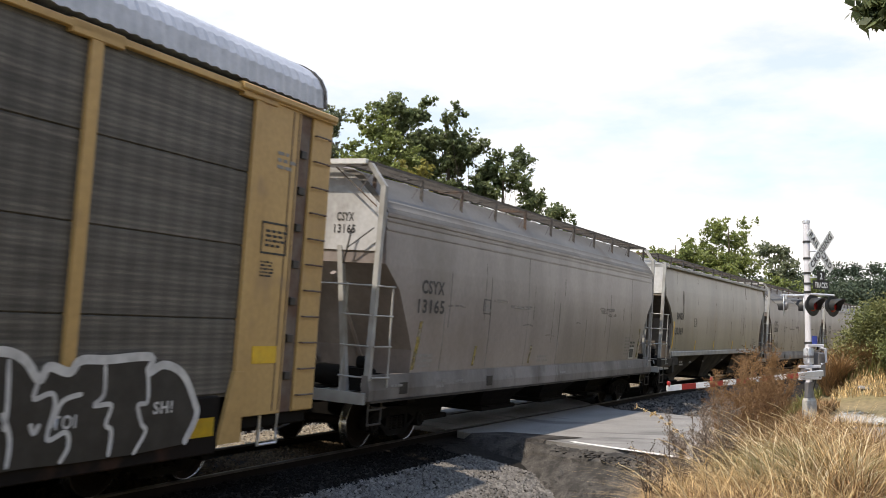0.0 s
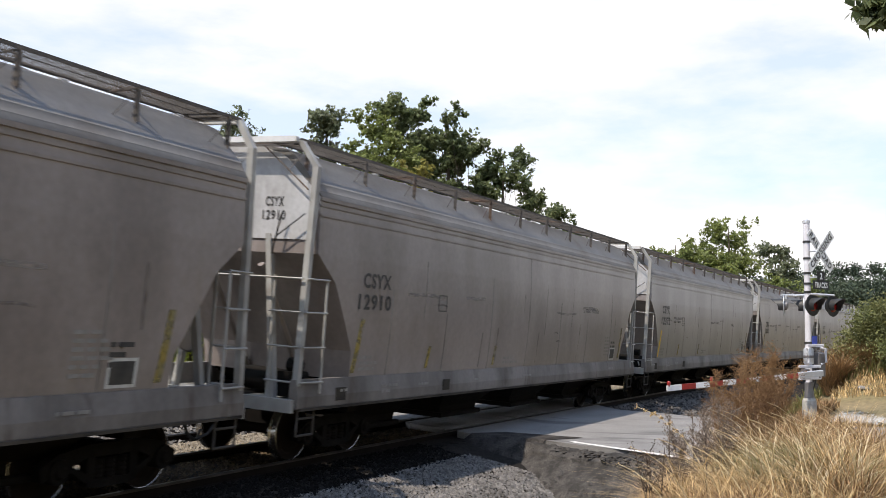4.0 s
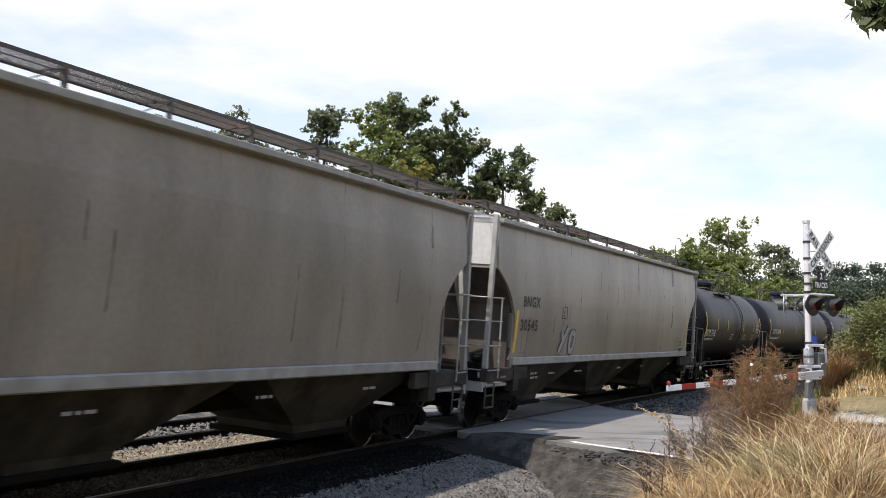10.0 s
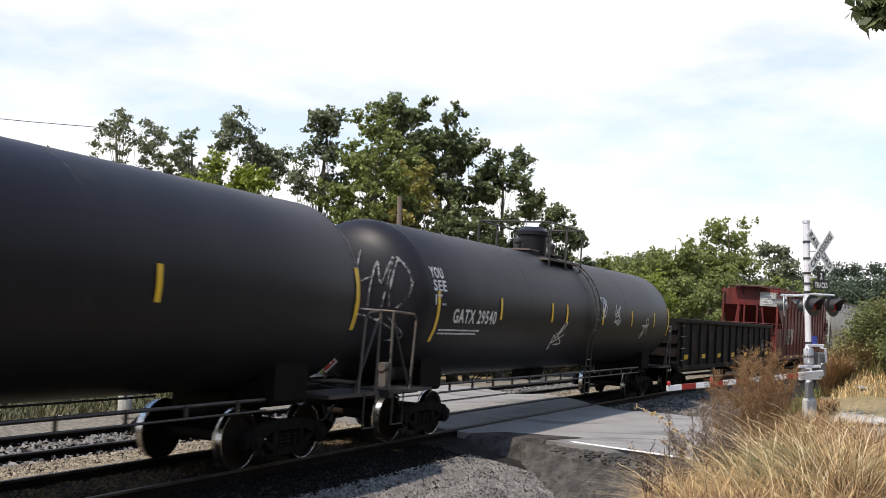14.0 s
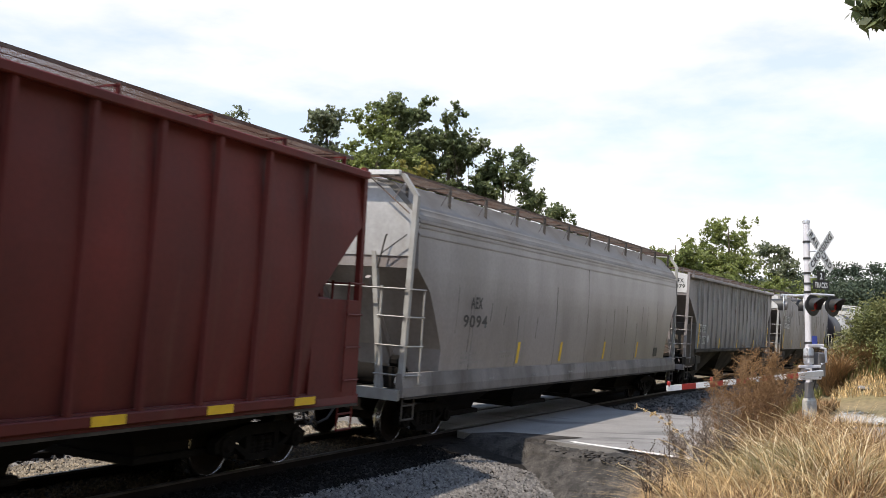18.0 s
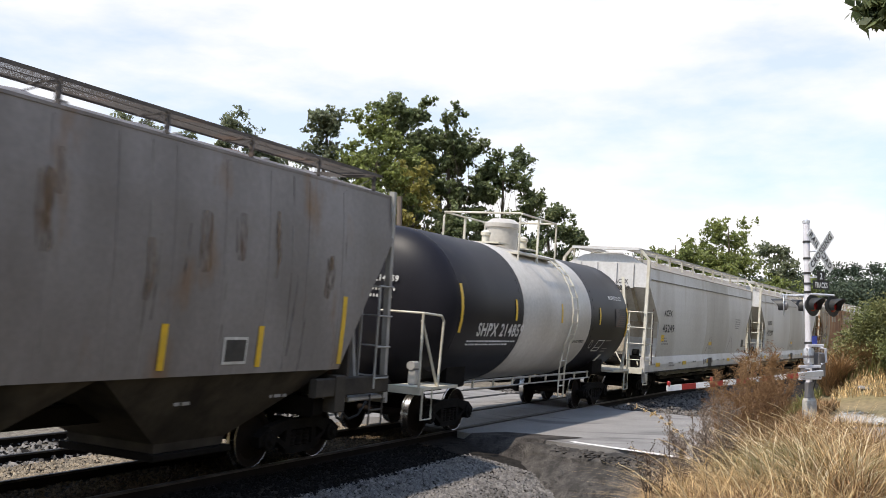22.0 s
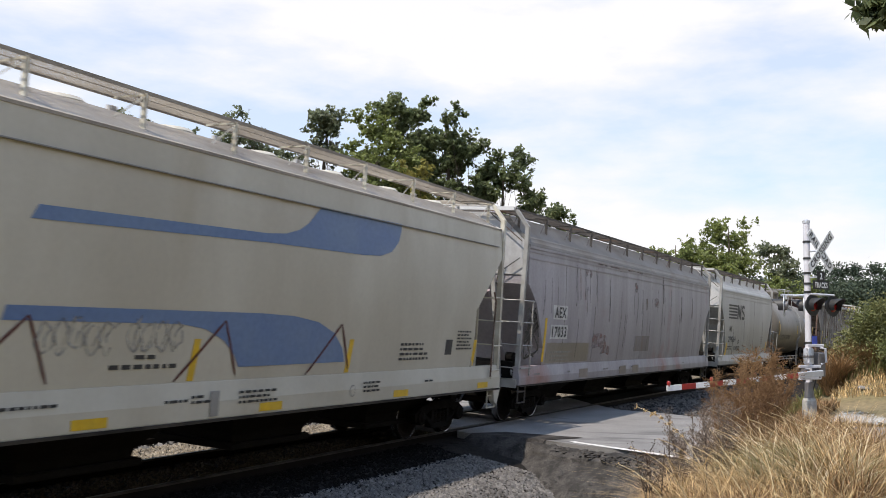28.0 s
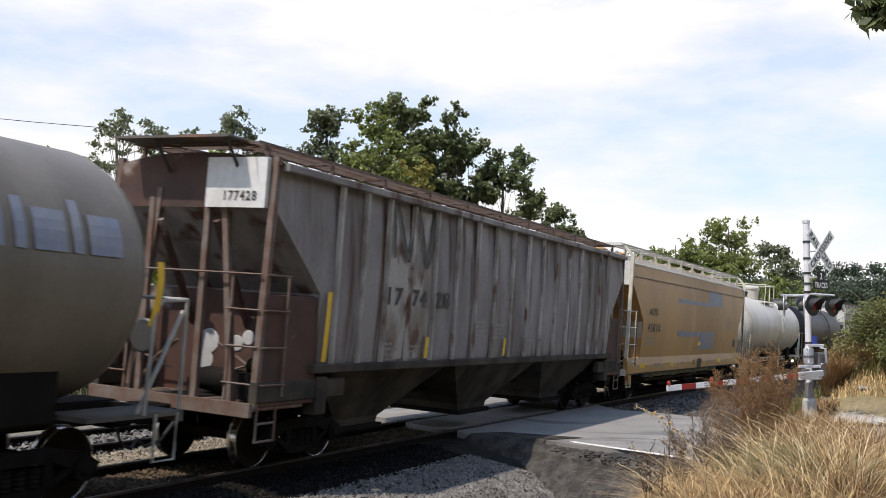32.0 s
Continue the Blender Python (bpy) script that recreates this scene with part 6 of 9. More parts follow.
# tank cars
def tank(label, front, rear, paint, bar="dark_bar", R=1.6, zc=2.75, band=None, rails_low=True, ladder=True, mark_col="stencil_white", dome_h=0.75):
    L = rear - front
    hp = L / 2
    car = thing("tank_car", label, "freight car", "cars of the train")
    TRAIN.append((car, (front + rear) / 2))
    x0, x1 = -hp + 0.1, hp - 0.1
    prof = []
    for k in range(7):
        a = k / 6 * math.pi / 2
        prof.append((R * math.sin(a) if k else 0.02, x0 + 0.75 - 0.75 * math.cos(a)))
    m = 8
    prof += [(R, x0 + 0.75 + (x1 - x0 - 1.5) * k / m) for k in range(1, m)]
    prof += [(r, -h) for r, h in reversed(prof[:7])]
    part("tank", Shape().lathe(prof, "x", (0, 0, zc), 48), paint, car, smooth=True)
    if band:
        part("tank_band", Shape().lathe([(R + 0.004, band[0] - hp), (R + 0.008, band[0] - hp + 0.01), (R + 0.008, band[1] - hp - 0.01), (R + 0.004, band[1] - hp)], "x", (0, 0, zc), 48), band[2], car, "white painted middle band", smooth=True)
    for x in ([-hp + 0.85, hp - 0.85] + [-hp + L * f for f in (0.3, 0.52, 0.7)]):
        part("weld_ring", Shape().lathe([(R - 0.01, x - 0.02), (R + 0.003, x - 0.01), (R + 0.003, x + 0.01), (R - 0.01, x + 0.02)], "x", (0, 0, zc), 40), paint, car, smooth=True)
    # top fittings
    top = zc + R
    part("platform", Shape().box(-1.6, 0.95, -1.05, -0.45, top - 0.22, top - 0.17).box(-1.6, 0.95, 0.45, 1.05, top - 0.22, top - 0.17).box(-1.6, -0.95, -0.5, 0.5, top + 0.02, top + 0.06).box(0.45, 0.95, -0.5, 0.5, top + 0.02, top + 0.06), "grating" if bar == "dark_bar" else bar, car)
    part("manway", Shape().lathe([(0.42, top - 0.1), (0.42, top + dome_h - 0.25), (0.46, top + dome_h - 0.22), (0.46, top + dome_h - 0.12), (0.3, top + dome_h)], "z", (-0.25, 0, 0), 20), paint if not band else band[2], car, smooth=True)
    for x, y in ((0.5, 0.1), (0.75, -0.2), (-0.95, 0.15)):
        part("valve", Shape().lathe([(0.1, top - 0.05), (0.1, top + 0.25), (0.13, top + 0.27), (0.13, top + 0.34), (0.05, top + 0.4)], "z", (x, y, 0), 12), "dark_bar" if not band else bar, car)
    hz = top + 0.78
    for s in (-1, 1):
        rail = Shape().tube([(-1.6, s * 1.05, top - 0.4), (-1.6, s * 1.05, hz - 0.1), (-1.52, s * 1.05, hz), (0.87, s * 1.05, hz), (0.95, s * 1.05, hz - 0.1), (0.95, s * 1.05, top - 0.4)], 0.025, 7)
        part("platform_rail", rail, bar, car)
        for x in (-0.35,):
            part("rail_post", Shape().box(x - 0.025, x + 0.025, s * 1.05 - 0.025, s * 1.05 + 0.025, top - 0.5, hz), bar, car)
        part("platform_rail", Shape().tube([(-0.325 + s * 1.275, -1.05, hz), (-0.325 + s * 1.275, 1.05, hz)], 0.025, 7), bar, car)
    # side ladder under the platform
    if ladder:
        for s in (-1, 1):
            b = Shape()
            line = [(s * (R * math.cos(a) + 0.12), zc + R * math.sin(a) + 0.06) for a in np.linspace(1.05, -0.5, 9)] + [(s * 1.5, 1.3), (s * 1.5, 0.55)]
            for xx in (0.6, 1.0):
                b.tube([(xx, y, z) for y, z in line], 0.022, 6)
            part("ladder", b, bar, car, smooth=True)
            for y, z in [line[i] for i in (1, 2, 3, 4, 5, 6, 7)] + [(s * 1.5, 1.5), (s * 1.5, 1.15), (s * 1.5, 0.85), (s * 1.5, 0.57)]:
                part("ladder_rung", Shape().tube([(0.6, y, z), (1.0, y, z)], 0.018, 6), bar, car)
    for e in (-1, 1):
        xa, xb = sorted((e * (hp + 0.35), e * (hp - 3.0)))
        part("stub_sill", Shape().box(xa, xb, -0.33, 0.33, 0.82, 1.14, 0.03), "under", car)
        part("saddle", Shape().box(*sorted((e * (hp - 2.4), e * (hp - 1.5))), -1.15, 1.15, 1.0, 1.75, 0.05), "under", car)
        xa, xb = sorted((e * (hp + 0.3), e * (hp - 1.35)))
        part("end_platform", Shape().box(xa, xb, -1.5, -0.8, 1.06, 1.12).box(xa, xb, 0.8, 1.5, 1.06, 1.12).box(*sorted((e * (hp + 0.22), e * (hp + 0.32))), -1.5, 1.5, 0.98, 1.12), "sill_grime" if bar == "rail_paint" else bar, car)
        for s in (-1, 1):
            b = Shape().tube([(e * (hp + 0.28), s * 0.5, 2.55), (e * (hp + 0.28), s * 1.45, 2.55), (e * (hp - 0.3), s * 1.55, 2.52), (e * (hp - 0.42), s * 1.55, 2.42), (e * (hp - 0.42), s * 1.5, 1.1)], 0.025, 7)
            b.tube([(e * (hp + 0.28), s * 1.45, 2.55), (e * (hp + 0.28), s * 1.45, 1.1)], 0.025, 7)
            part("end_handrail", b, "grating" if bar == "dark_bar" else bar, car, smooth=True)
            part("handrail_brace", Shape().tube([(e * (hp + 0.25), s * 1.42, 2.4), (e * (hp - 0.5), s * 1.45, 1.1)], 0.03, 6), bar, car)
            st = Shape().tube([(e * (hp + 0.2), s * 1.5, 1.1), (e * (hp + 0.2), s * 1.5, 0.5), (e * (hp - 0.2), s * 1.5, 0.5), (e * (hp - 0.2), s * 1.5, 1.1)], 0.022, 6)
            part("stirrup_step", st, bar, car)
        truck(car, e * (hp - 1.85))
    if rails_low:
        for s in (-1, 1):
            b = Shape().tube([(-hp + 2.5, s * 1.05, 1.08), (hp - 2.5, s * 1.05, 1.08)], 0.03, 6).tube([(-hp + 2.5, s * 1.1, 0.92), (hp - 2.5, s * 1.1, 0.92)], 0.02, 6)
            part("running_pipe", b, "rail_paint" if bar == "cream_bar" else bar, car)
            for k in range(int(L / 1.3)):
                x = -hp + 3 + k * 1.15
                if x < hp - 2.6:
                    part("pipe_hanger", Shape().box(x - 0.02, x + 0.02, s * 1.08 - 0.02, s * 1.08 + 0.02, 0.9, 1.1), bar, car)
    part("brake_cylinder", Shape().lathe([(0.02, -0.35), (0.16, -0.3), (0.16, 0.3), (0.02, 0.35)], "x", (-hp + 0.9, -0.9, 1.35), 12), "under", car, smooth=True)
    part("brake_valve", Shape().box(-hp + 0.1, -hp + 0.28, -1.15, -1.0, 1.12, 1.42, 0.03).lathe([(0.09, -0.12), (0.09, 0.12)], "x", (-hp + 0.2, -1.05, 1.5), 10), "grating" if bar == "dark_bar" else "rail_paint", car)
    part("outlet", Shape().box(-0.4, 0.4, -0.3, 0.3, 0.85, 1.3, 0.05), "under", car)
    couplers(car, hp + 0.05)

    def shell(u, v):
        a = (v - zc) / R
        return (u, -(R + 0.012) * math.cos(math.asin(max(-0.98, min(0.98, a)))), v)

    return car, hp, shell


def tank_strips(car, hp, shell, xs, z0=2.5, z1=2.98, ends=((0.95, 2.25, 3.25),)):
    for x in xs:
        plate(car, "reflector", x + 0.2 - hp, x + 0.3 - hp, z0, z1, "yellow", "yellow reflective strip", 0.004, place=lambda z: shell(0, z)[1])
    for x, a, b in ends:
        plate(car, "reflector", x + 0.2 - hp, x + 0.31 - hp, a, b, "yellow", "long yellow reflective strip", 0.004, place=lambda z: shell(0, z)[1])


def head_marks(car, hp, text, y=0.05, z=3.4, material="stencil_white", w=1.0):
    """Marks on the dished front head."""
    for t, zz, h, ww in ((text, z, 0.13, w), ("III IIII III", z - 0.22, 0.06, w * 0.9), ("III IIII II", z - 0.36, 0.06, w * 0.8)):
        me, co = letters(t, -ww / 2, ww / 2, zz - h / 2, zz + h / 2)
        write(me, co, lambda u, v: (-hp + 0.1 + 0.75 - 0.77 * math.sqrt(max(0.05, 1 - ((y - u) ** 2 + (v - 2.75) ** 2) / 1.6 ** 2)) - 0.012, y - u, v), "lettering", material, car)


def placard(car, hp, x, y, z):
    """A diamond placard on a holder turned half to the side."""
    def diamond(d, dep):
        return Shape().prism([(d, 0), (0, d * 1.12), (-d, 0), (0, -d * 1.12)], -dep, 0.006)

    for name, shape, mname, lab in (("placard_holder", diamond(0.23, 0.0).box(-0.03, 0.03, 0.0, 0.02, -0.5, -0.1), "grating", "steel placard holder"), ("placard", diamond(0.2, 0.004), "sign_white", "white placard border"), ("placard", diamond(0.17, 0.008), "placard_red", "red diamond placard"),
                                    ("placard", Shape().box(-0.1, 0.1, -0.013, -0.009, -0.045, 0.05), "sign_white", "white number panel")):
        part(name, shape, mname, car, lab).matrix_basis = pose(x, y, z, 0, 0, -62)


c, hp, sh = tank("short black tank car with white stencils and yellow strips", 199.85, 213.0, "tankblack", dome_h=0.42)
mark(c, "GATX 73142", 0.84 - hp, 2.55 - hp, 2.22, 2.52, "stencil_white", sh)
tank_strips(c, hp, sh, (2.6, 4.6, 8.05, 10.6), ends=((0.5, 2.2, 3.25), (13.15 - 0.9, 2.2, 3.2)))
small_print(c, 0.9 - hp, 2.12, 2, 2.0, "stencil_white", 0.03, place=lambda z: sh(0, z)[1])
small_print(c, 11.4 - hp, 2.9, 7, 0.7, "stencil_white", 0.035, place=lambda z: sh(0, z)[1])
for x in (5.7, 8.6, 10.6):
    small_print(c, x - hp, 2.3, 3, 0.6, "faint", 0.05, place=lambda z: sh(0, z)[1])
placard(c, hp, hp + 0.24, -0.9, 1.75)
c, hp, sh = tank("long black tank car with white stencils and yellow strips", 214.6, 236.9, "tankblack")
mark(c, "GATX 29984", 1.70 - hp, 4.05 - hp, 2.42, 2.72, "stencil_white", sh)
head_marks(c, hp, "GATX 29984")
tank_strips(c, hp, sh, (4.6, 8.65, 11.5, 16.35), ends=((0.85, 2.2, 3.25), (21.2, 2.2, 3.25)))
small_print(c, 1.4 - hp, 2.24, 2, 2.8, "stencil_white", 0.035, place=lambda z: sh(0, z)[1])
placard(c, hp, -hp - 0.3, -0.5, 1.6)
c, hp, sh = tank("black tank car with white graffiti on its head", 237.95, 258.2, "tankblack")
mark(c, "GATX 29540", 1.90 - hp, 4.05 - hp, 2.38, 2.68, "stencil_white", sh)
head_marks(c, hp, "GATX 29540", 0.3, 3.24)
placard(c, hp, -hp - 0.3, -0.08, 1.53)
tank_strips(c, hp, sh, (4.05, 7.3, 8.4, 11.5, 14.5, 17.2), ends=((0.95, 2.0, 3.0), (19.2, 2.2, 3.2)))
small_print(c, 1.4 - hp, 2.22, 2, 2.4, "stencil_white", 0.035, place=lambda z: sh(0, z)[1])
for word, x0, x1, z in (("YOU", 0.95, 1.5, 3.25), ("SEE", 1.0, 1.55, 3.0), ("IT..", 1.05, 1.5, 2.72)):
    me, co = letters(word, x0 - hp, x1 - hp, z, z + 0.22)
    write(me, co, sh, "graffiti_tag", "spray_white", c, "white sprayed tag")


hx = lambda u, v: -hp + 0.1 + 0.75 - 0.77 * math.sqrt(max(0.05, 1 - (u * u + (v - 2.75) ** 2) / 1.6 ** 2)) - 0.015
for pts in (((0.32, 3.7), (0.35, 3.14), (0.36, 2.58)), ((0.22, 2.99), (0.48, 3.1), (0.68, 3.2)), ((0.63, 2.6), (0.65, 2.97), (0.71, 3.48), (0.85, 3.07), (0.97, 3.6), (0.96, 3.08), (0.89, 2.61)), ((1.03, 2.62), (1.03, 3.08), (1.07, 3.59)),
            ((1.02, 3.6), (1.26, 3.37), (1.38, 3.06), (1.3, 2.78), (1.15, 2.61)), ((0.12, 2.01), (0.17, 2.34), (0.43, 2.45), (0.86, 2.34), (1.25, 2.11)), ((1.01, 2.44), (1.25, 2.11), (0.94, 1.98))):
    ribbon(c, pts, 0.04, "spray_thin", place=lambda u, v: (hx(u, v), -u, v), lift=0.0)
for x, z in ((8.0, 2.1), (11.4, 2.9), (12.8, 2.8), (16.0, 2.4)):
    rng = random.Random(int(x * 10))
    for k in range(4):
        ribbon(c, [(x - hp + rng.uniform(0, 0.8), z + rng.uniform(-0.3, 0.4)) for q in range(4)], 0.03, "spray_white", place=sh)


def gondola(front, rear):
    hp = (rear - front) / 2
    car = thing("gondola", "dark brown open gondola with yellow reflector patches", "freight car", "cars of the train")
    TRAIN.append((car, (front + rear) / 2))
    part("floor", Shape().box(-hp, hp, -1.4, 1.4, 1.05, 1.2), "under", car)
    for s in (-1, 1):
        part("side_wall", Shape().box(-hp, hp, min(s * 1.46, s * 1.52), max(s * 1.46, s * 1.52), 0.98, 2.8), "gondola", car)
        part("top_chord", Shape().box(-hp - 0.05, hp + 0.05, min(s * 1.44, s * 1.62), max(s * 1.44, s * 1.62), 2.72, 2.9, 0.03), "gondola", car)
        part("bottom_chord", Shape().box(-hp, hp, min(s * 1.45, s * 1.6), max(s * 1.45, s * 1.6), 0.9, 1.08, 0.02), "gondola", car)
        for k in range(14):
            x = -hp + 0.5 + (2 * hp - 1.0) * k / 13
            part("side_post", Shape().loft([[(x - 0.09, s * 1.5, z), (x - 0.06, s * (1.52 + w), z), (x + 0.06, s * (1.52 + w), z), (x + 0.09, s * 1.5, z)] for z, w in ((1.0, 0.1), (2.74, 0.06))]), "gondola", car)
    for e in (-1, 1):
        part("end_wall", Shape().box(*sorted((e * hp, e * (hp - 0.08))), -1.5, 1.5, 1.0, 2.86), "gondola", car)
        for z in (1.5, 2.0, 2.5):
            part("end_rib", Shape().box(*sorted((e * hp, e * (hp + 0.09))), -1.5, 1.5, z - 0.08, z + 0.08, 0.03), "gondola", car)
        for z in (1.3, 1.75, 2.2, 2.6):
            part("grab_iron", Shape().tube([(e * (hp - 0.6), -1.64, z), (e * (hp - 0.1), -1.64, z)], 0.016, 6), "rust_bar", car)
        truck(car, e * (hp - 1.9))
    part("centre_sill", Shape().box(-hp, hp, -0.3, 0.3, 0.75, 1.06, 0.03), "under", car)
    couplers(car, hp)
    for k in range(7):
        x = -hp + 1.2 + k * (2 * hp - 2.4) / 6
        plate(car, "reflector", x - 0.3, x + 0.3, 1.32, 1.5, "yellow", "yellow reflective patch", 0.04)
    for x0, x1, z0, z1 in ((-2.9, -2.86, 1.6, 2.1), (-2.3, -2.26, 1.6, 2.1), (-2.9, -2.26, 1.6, 1.63), (-2.9, -2.26, 2.07, 2.1), (-2.62, -2.54, 1.7, 2.0)):
        plate(car, "stencil_box", hp + x0, hp + x1, z0, z1, "faint", "worn white stencil", 0.03)


gondola(259.3, 278.95)

# ribbed hoppers and the rest
c, hp = hopper("oxide red ribbed covered hopper with grey mark panels", 280.58, 298.85, "oxide", style="ribbed", bar="oxide", eave=4.85, peak=5.06, sill=True, bottom=1.14, bays=4, white=False, ribs=14, rib0=1.83, walk_z=5.14, cut=((4.0, 0.1), (2.75, 1.4), (1.2, 1.42)), roof_paint="oxide", end_paint="oxide", wmat="rust_bar", end_white_z=4.0, end_box="oxide")
for x0, x1 in ((2.79, 3.86), (3.98, 4.95)):
    plate(c, "mark_panel", x0 - hp, x1 - hp, 1.84, 2.76, "rail_paint", "grey patch panel", 0.02)
for t, x0, x1, z0, z1 in (("CAEX", 2.86, 3.8, 2.36, 2.7), ("47017", 2.9, 4.5, 1.92, 2.25)):
    mark(c, t, x0 - hp, x1 - hp, z0, z1, "black", lambda u, v: (u, -surface(v) - 0.03, v))
for k in range(8):
    plate(c, "reflector", 2.0 + k * 2.05 - hp, 2.55 + k * 2.05 - hp, 1.05, 1.17, "yellow", "yellow reflective patch", 0.008, place=lambda z: -1.66)
for y in (-0.55, 0.35):
    part("walk_bracket", Shape().tube([(-hp - 0.3, y, 5.1), (-hp + 0.08, y + 0.05, 4.62)], 0.03, 6), "dark_bar", c, "dark roof walk bracket")
part("end_walk", Shape().box(-hp - 0.36, -hp + 0.3, -1.0, 0.9, 5.09, 5.13, 0.01), "rust_bar", c, "end roof walk")
for y in (-1.46, 1.46):
    for zz in (4.2, 4.36, 4.52, 4.68):
        part("rivet_tab", Shape().box(-hp + 0.0, -hp + 0.1, y - 0.05, y + 0.05, zz - 0.04, zz + 0.04, 0.01), "dark_bar", c)
for y in (-0.42, 0.3, 0.62):
    part("end_post", Shape().box(-hp + 0.02, -hp + 0.12, y - 0.045, y + 0.045, 2.75, 4.15, 0.015), "oxide", c)
part("mark_panel", Shape().box(-hp + 0.02, -hp + 0.09, -1.5, -0.55, 3.98, 4.76, 0.01), "rail_paint", c, "pale grey panel behind the numbers")
for t, zz in (("CAEX", 4.5), ("47017", 4.22)):
    part("end_plate", Shape().box(-hp + 0.0, -hp + 0.08, -1.24, -0.7, zz - 0.12, zz + 0.12, 0.01), "white", c, "small white number plate")
    me, co = letters(t, -0.23, 0.23, zz - 0.08, zz + 0.08)
    write(me, co, lambda u, v: (-hp - 0.012, -0.97 - u, v), "lettering", "black", c)
c, hp = hopper("smooth pale grey covered hopper with black marks", 300.6, 321.3, "grey2", eave=4.3, peak=5.12, wmat="rust_bar")
weather(c, hp, 9094, 3.6, rub=False)
mark(c, "AEX", 2.66 - hp, 3.24 - hp, 2.7, 2.95)
mark(c, "9094", 2.34 - hp, 3.54 - hp, 2.3, 2.57)
for x in (5.4, 8.3, 12.0, 15.5):
    plate(c, "reflector", x - hp, x + 0.14 - hp, 1.5, 2.0, "yellow", "yellow reflective strip", slant=0.05)
small_print(c, 4.4 - hp, 1.75, 2, 0.6)
small_print(c, 2.4 - hp, 1.75, 3, 0.9)
plate(c, "data_panel", 2 * hp - 3.0 - hp, 2 * hp - 2.5 - hp, 1.5, 1.8, "black")
c, hp = hopper("grey ribbed covered hopper with rust streaks", 323.0, 341.2, "ribgrey", style="ribbed", bar="ribgrey", eave=4.6, peak=4.75, sill=False, bottom=1.68, bays=3, white=True, ribs=17, rib_paint="rib_pale", walk_z=4.88, cut=((3.8, 0.1), (2.75, 1.4), (1.68, 1.5)), roof_paint="rust_bar", wmat="rust_bar", end_white_z=3.9, end_box="end_shade_grime")
for t, x0, x1, z0, z1 in (("CA", 1.7, 2.15, 2.44, 2.68), ("EX", 2.48, 2.93, 2.42, 2.66), ("47", 1.68, 2.1, 1.96, 2.22), ("079", 2.44, 3.0, 1.94, 2.2)):
    plate(c, "mark_panel", x0 - 0.06 - hp, x1 + 0.05 - hp, z0 - 0.03, z1 + 0.03, "stencil_white", "white mark patch", 0.012)
    mark(c, t, x0 - hp, x1 - hp, z0, z1, "black", lambda u, v: (u, -surface(v) - 0.022, v))
for x, z1 in ((1.5, 2.74), (5.3, 2.15), (9.0, 2.1), (13.0, 2.1), (2 * hp - 1.6, 2.74)):
    plate(c, "reflector", x - hp, x + 0.12 - hp, 1.7, z1, "yellow", "yellow reflective strip", 0.085)
plate(c, "card_holder", 3.42 - hp, 3.62 - hp, 1.98, 2.26, "stencil_white", "blank white card", 0.012)
end_marks(c, hp, "CAEX", "47079", -1.08, 4.36, w=0.62)
c, hp = hopper("grey covered hopper with white mark patches and rust spots", 343.5, 362.2, "spotted", style="plain", eave=4.58, peak=4.85, sill=False, bottom=1.56, bays=3, cut=((3.8, 0.1), (2.75, 0.9), (1.56, 1.6)), walk_z=4.98, end_white_z=3.9, end_box="end_shade_grime")
for k in range(11):
    x = -hp + 1.7 + (2 * hp - 3.4) * k / 10
    rr = [[(x + sx * 0.012, sy * (surface(z) + 0.004), z) for sx, sy in ((-1, -1), (1, -1), (1, 1), (-1, 1))] for z in (1.6, 2.2, 2.8, 3.6, 4.5)]
    part("weld_seam", Shape().loft(rr), "seam", c)
for t, x0, x1, z0, z1 in (("CA", 1.95, 2.45, 3.24, 3.47), ("EX", 2.8, 3.3, 3.2, 3.43), ("47", 1.85, 2.35, 2.84, 3.06), ("027", 2.7, 3.25, 2.8, 3.02)):
    plate(c, "mark_panel", x0 - 0.06 - hp, x1 + 0.05 - hp, z0 - 0.03, z1 + 0.03, "stencil_white", "white mark patch", 0.012)
    mark(c, t, x0 - hp, x1 - hp, z0, z1, "black", lambda u, v: (u, -surface(v) - 0.022, v))
weather(c, hp, 47027, 4.1, rub=False, rust=22)
for k in range(16):
    x = 1.75 + (2 * hp - 3.5) * k / 15
    plate(c, "side_stiffener", x - 0.05 - hp, x + 0.05 - hp, 1.62, 4.48, "spotted", "flat pressed stiffener", 0.005)
plate(c, "data_frame", 14.02 - hp, 14.55 - hp, 1.7, 2.08, "stencil_white", "white frame of the data panel", 0.014)
plate(c, "data_panel", 14.06 - hp, 14.51 - hp, 1.74, 2.04, "black", "black data panel", 0.018)
for x, z1 in ((1.62, 2.75), (4.3, 2.1), (7.6, 2.0), (12.75, 2.24), (14.78, 2.24), (2 * hp - 1.7, 2.75)):
    plate(c, "reflector", x - hp, x + 0.12 - hp, 1.65, z1, "yellow", "yellow reflective strip", 0.014)
for t, zz in (("CAEX", 4.5), ("47027", 4.28)):
    part("end_plate", Shape().box(-hp + 0.04, -hp + 0.1, -0.98, -0.42, zz - 0.1, zz + 0.1, 0.008), "white", c, "small white number plate")
    me, co = letters(t, -0.23, 0.23, zz - 0.07, zz + 0.07)
    write(me, co, lambda u, v: (-hp + 0.035, -0.7 - u, v), "lettering", "black", c)
c, hp, sh = tank("black and white banded tank car with white rails", 364.0, 377.7, "tankblack", bar="cream_bar", band=(4.3, 9.3, "tankwhite"), R=1.68, zc=2.66)
mark(c, "SHPX 214859", 1.85 - hp, 4.40 - hp, 2.12, 2.42, "stencil_white", sh)
side = lambda z: sh(0, z)[1]
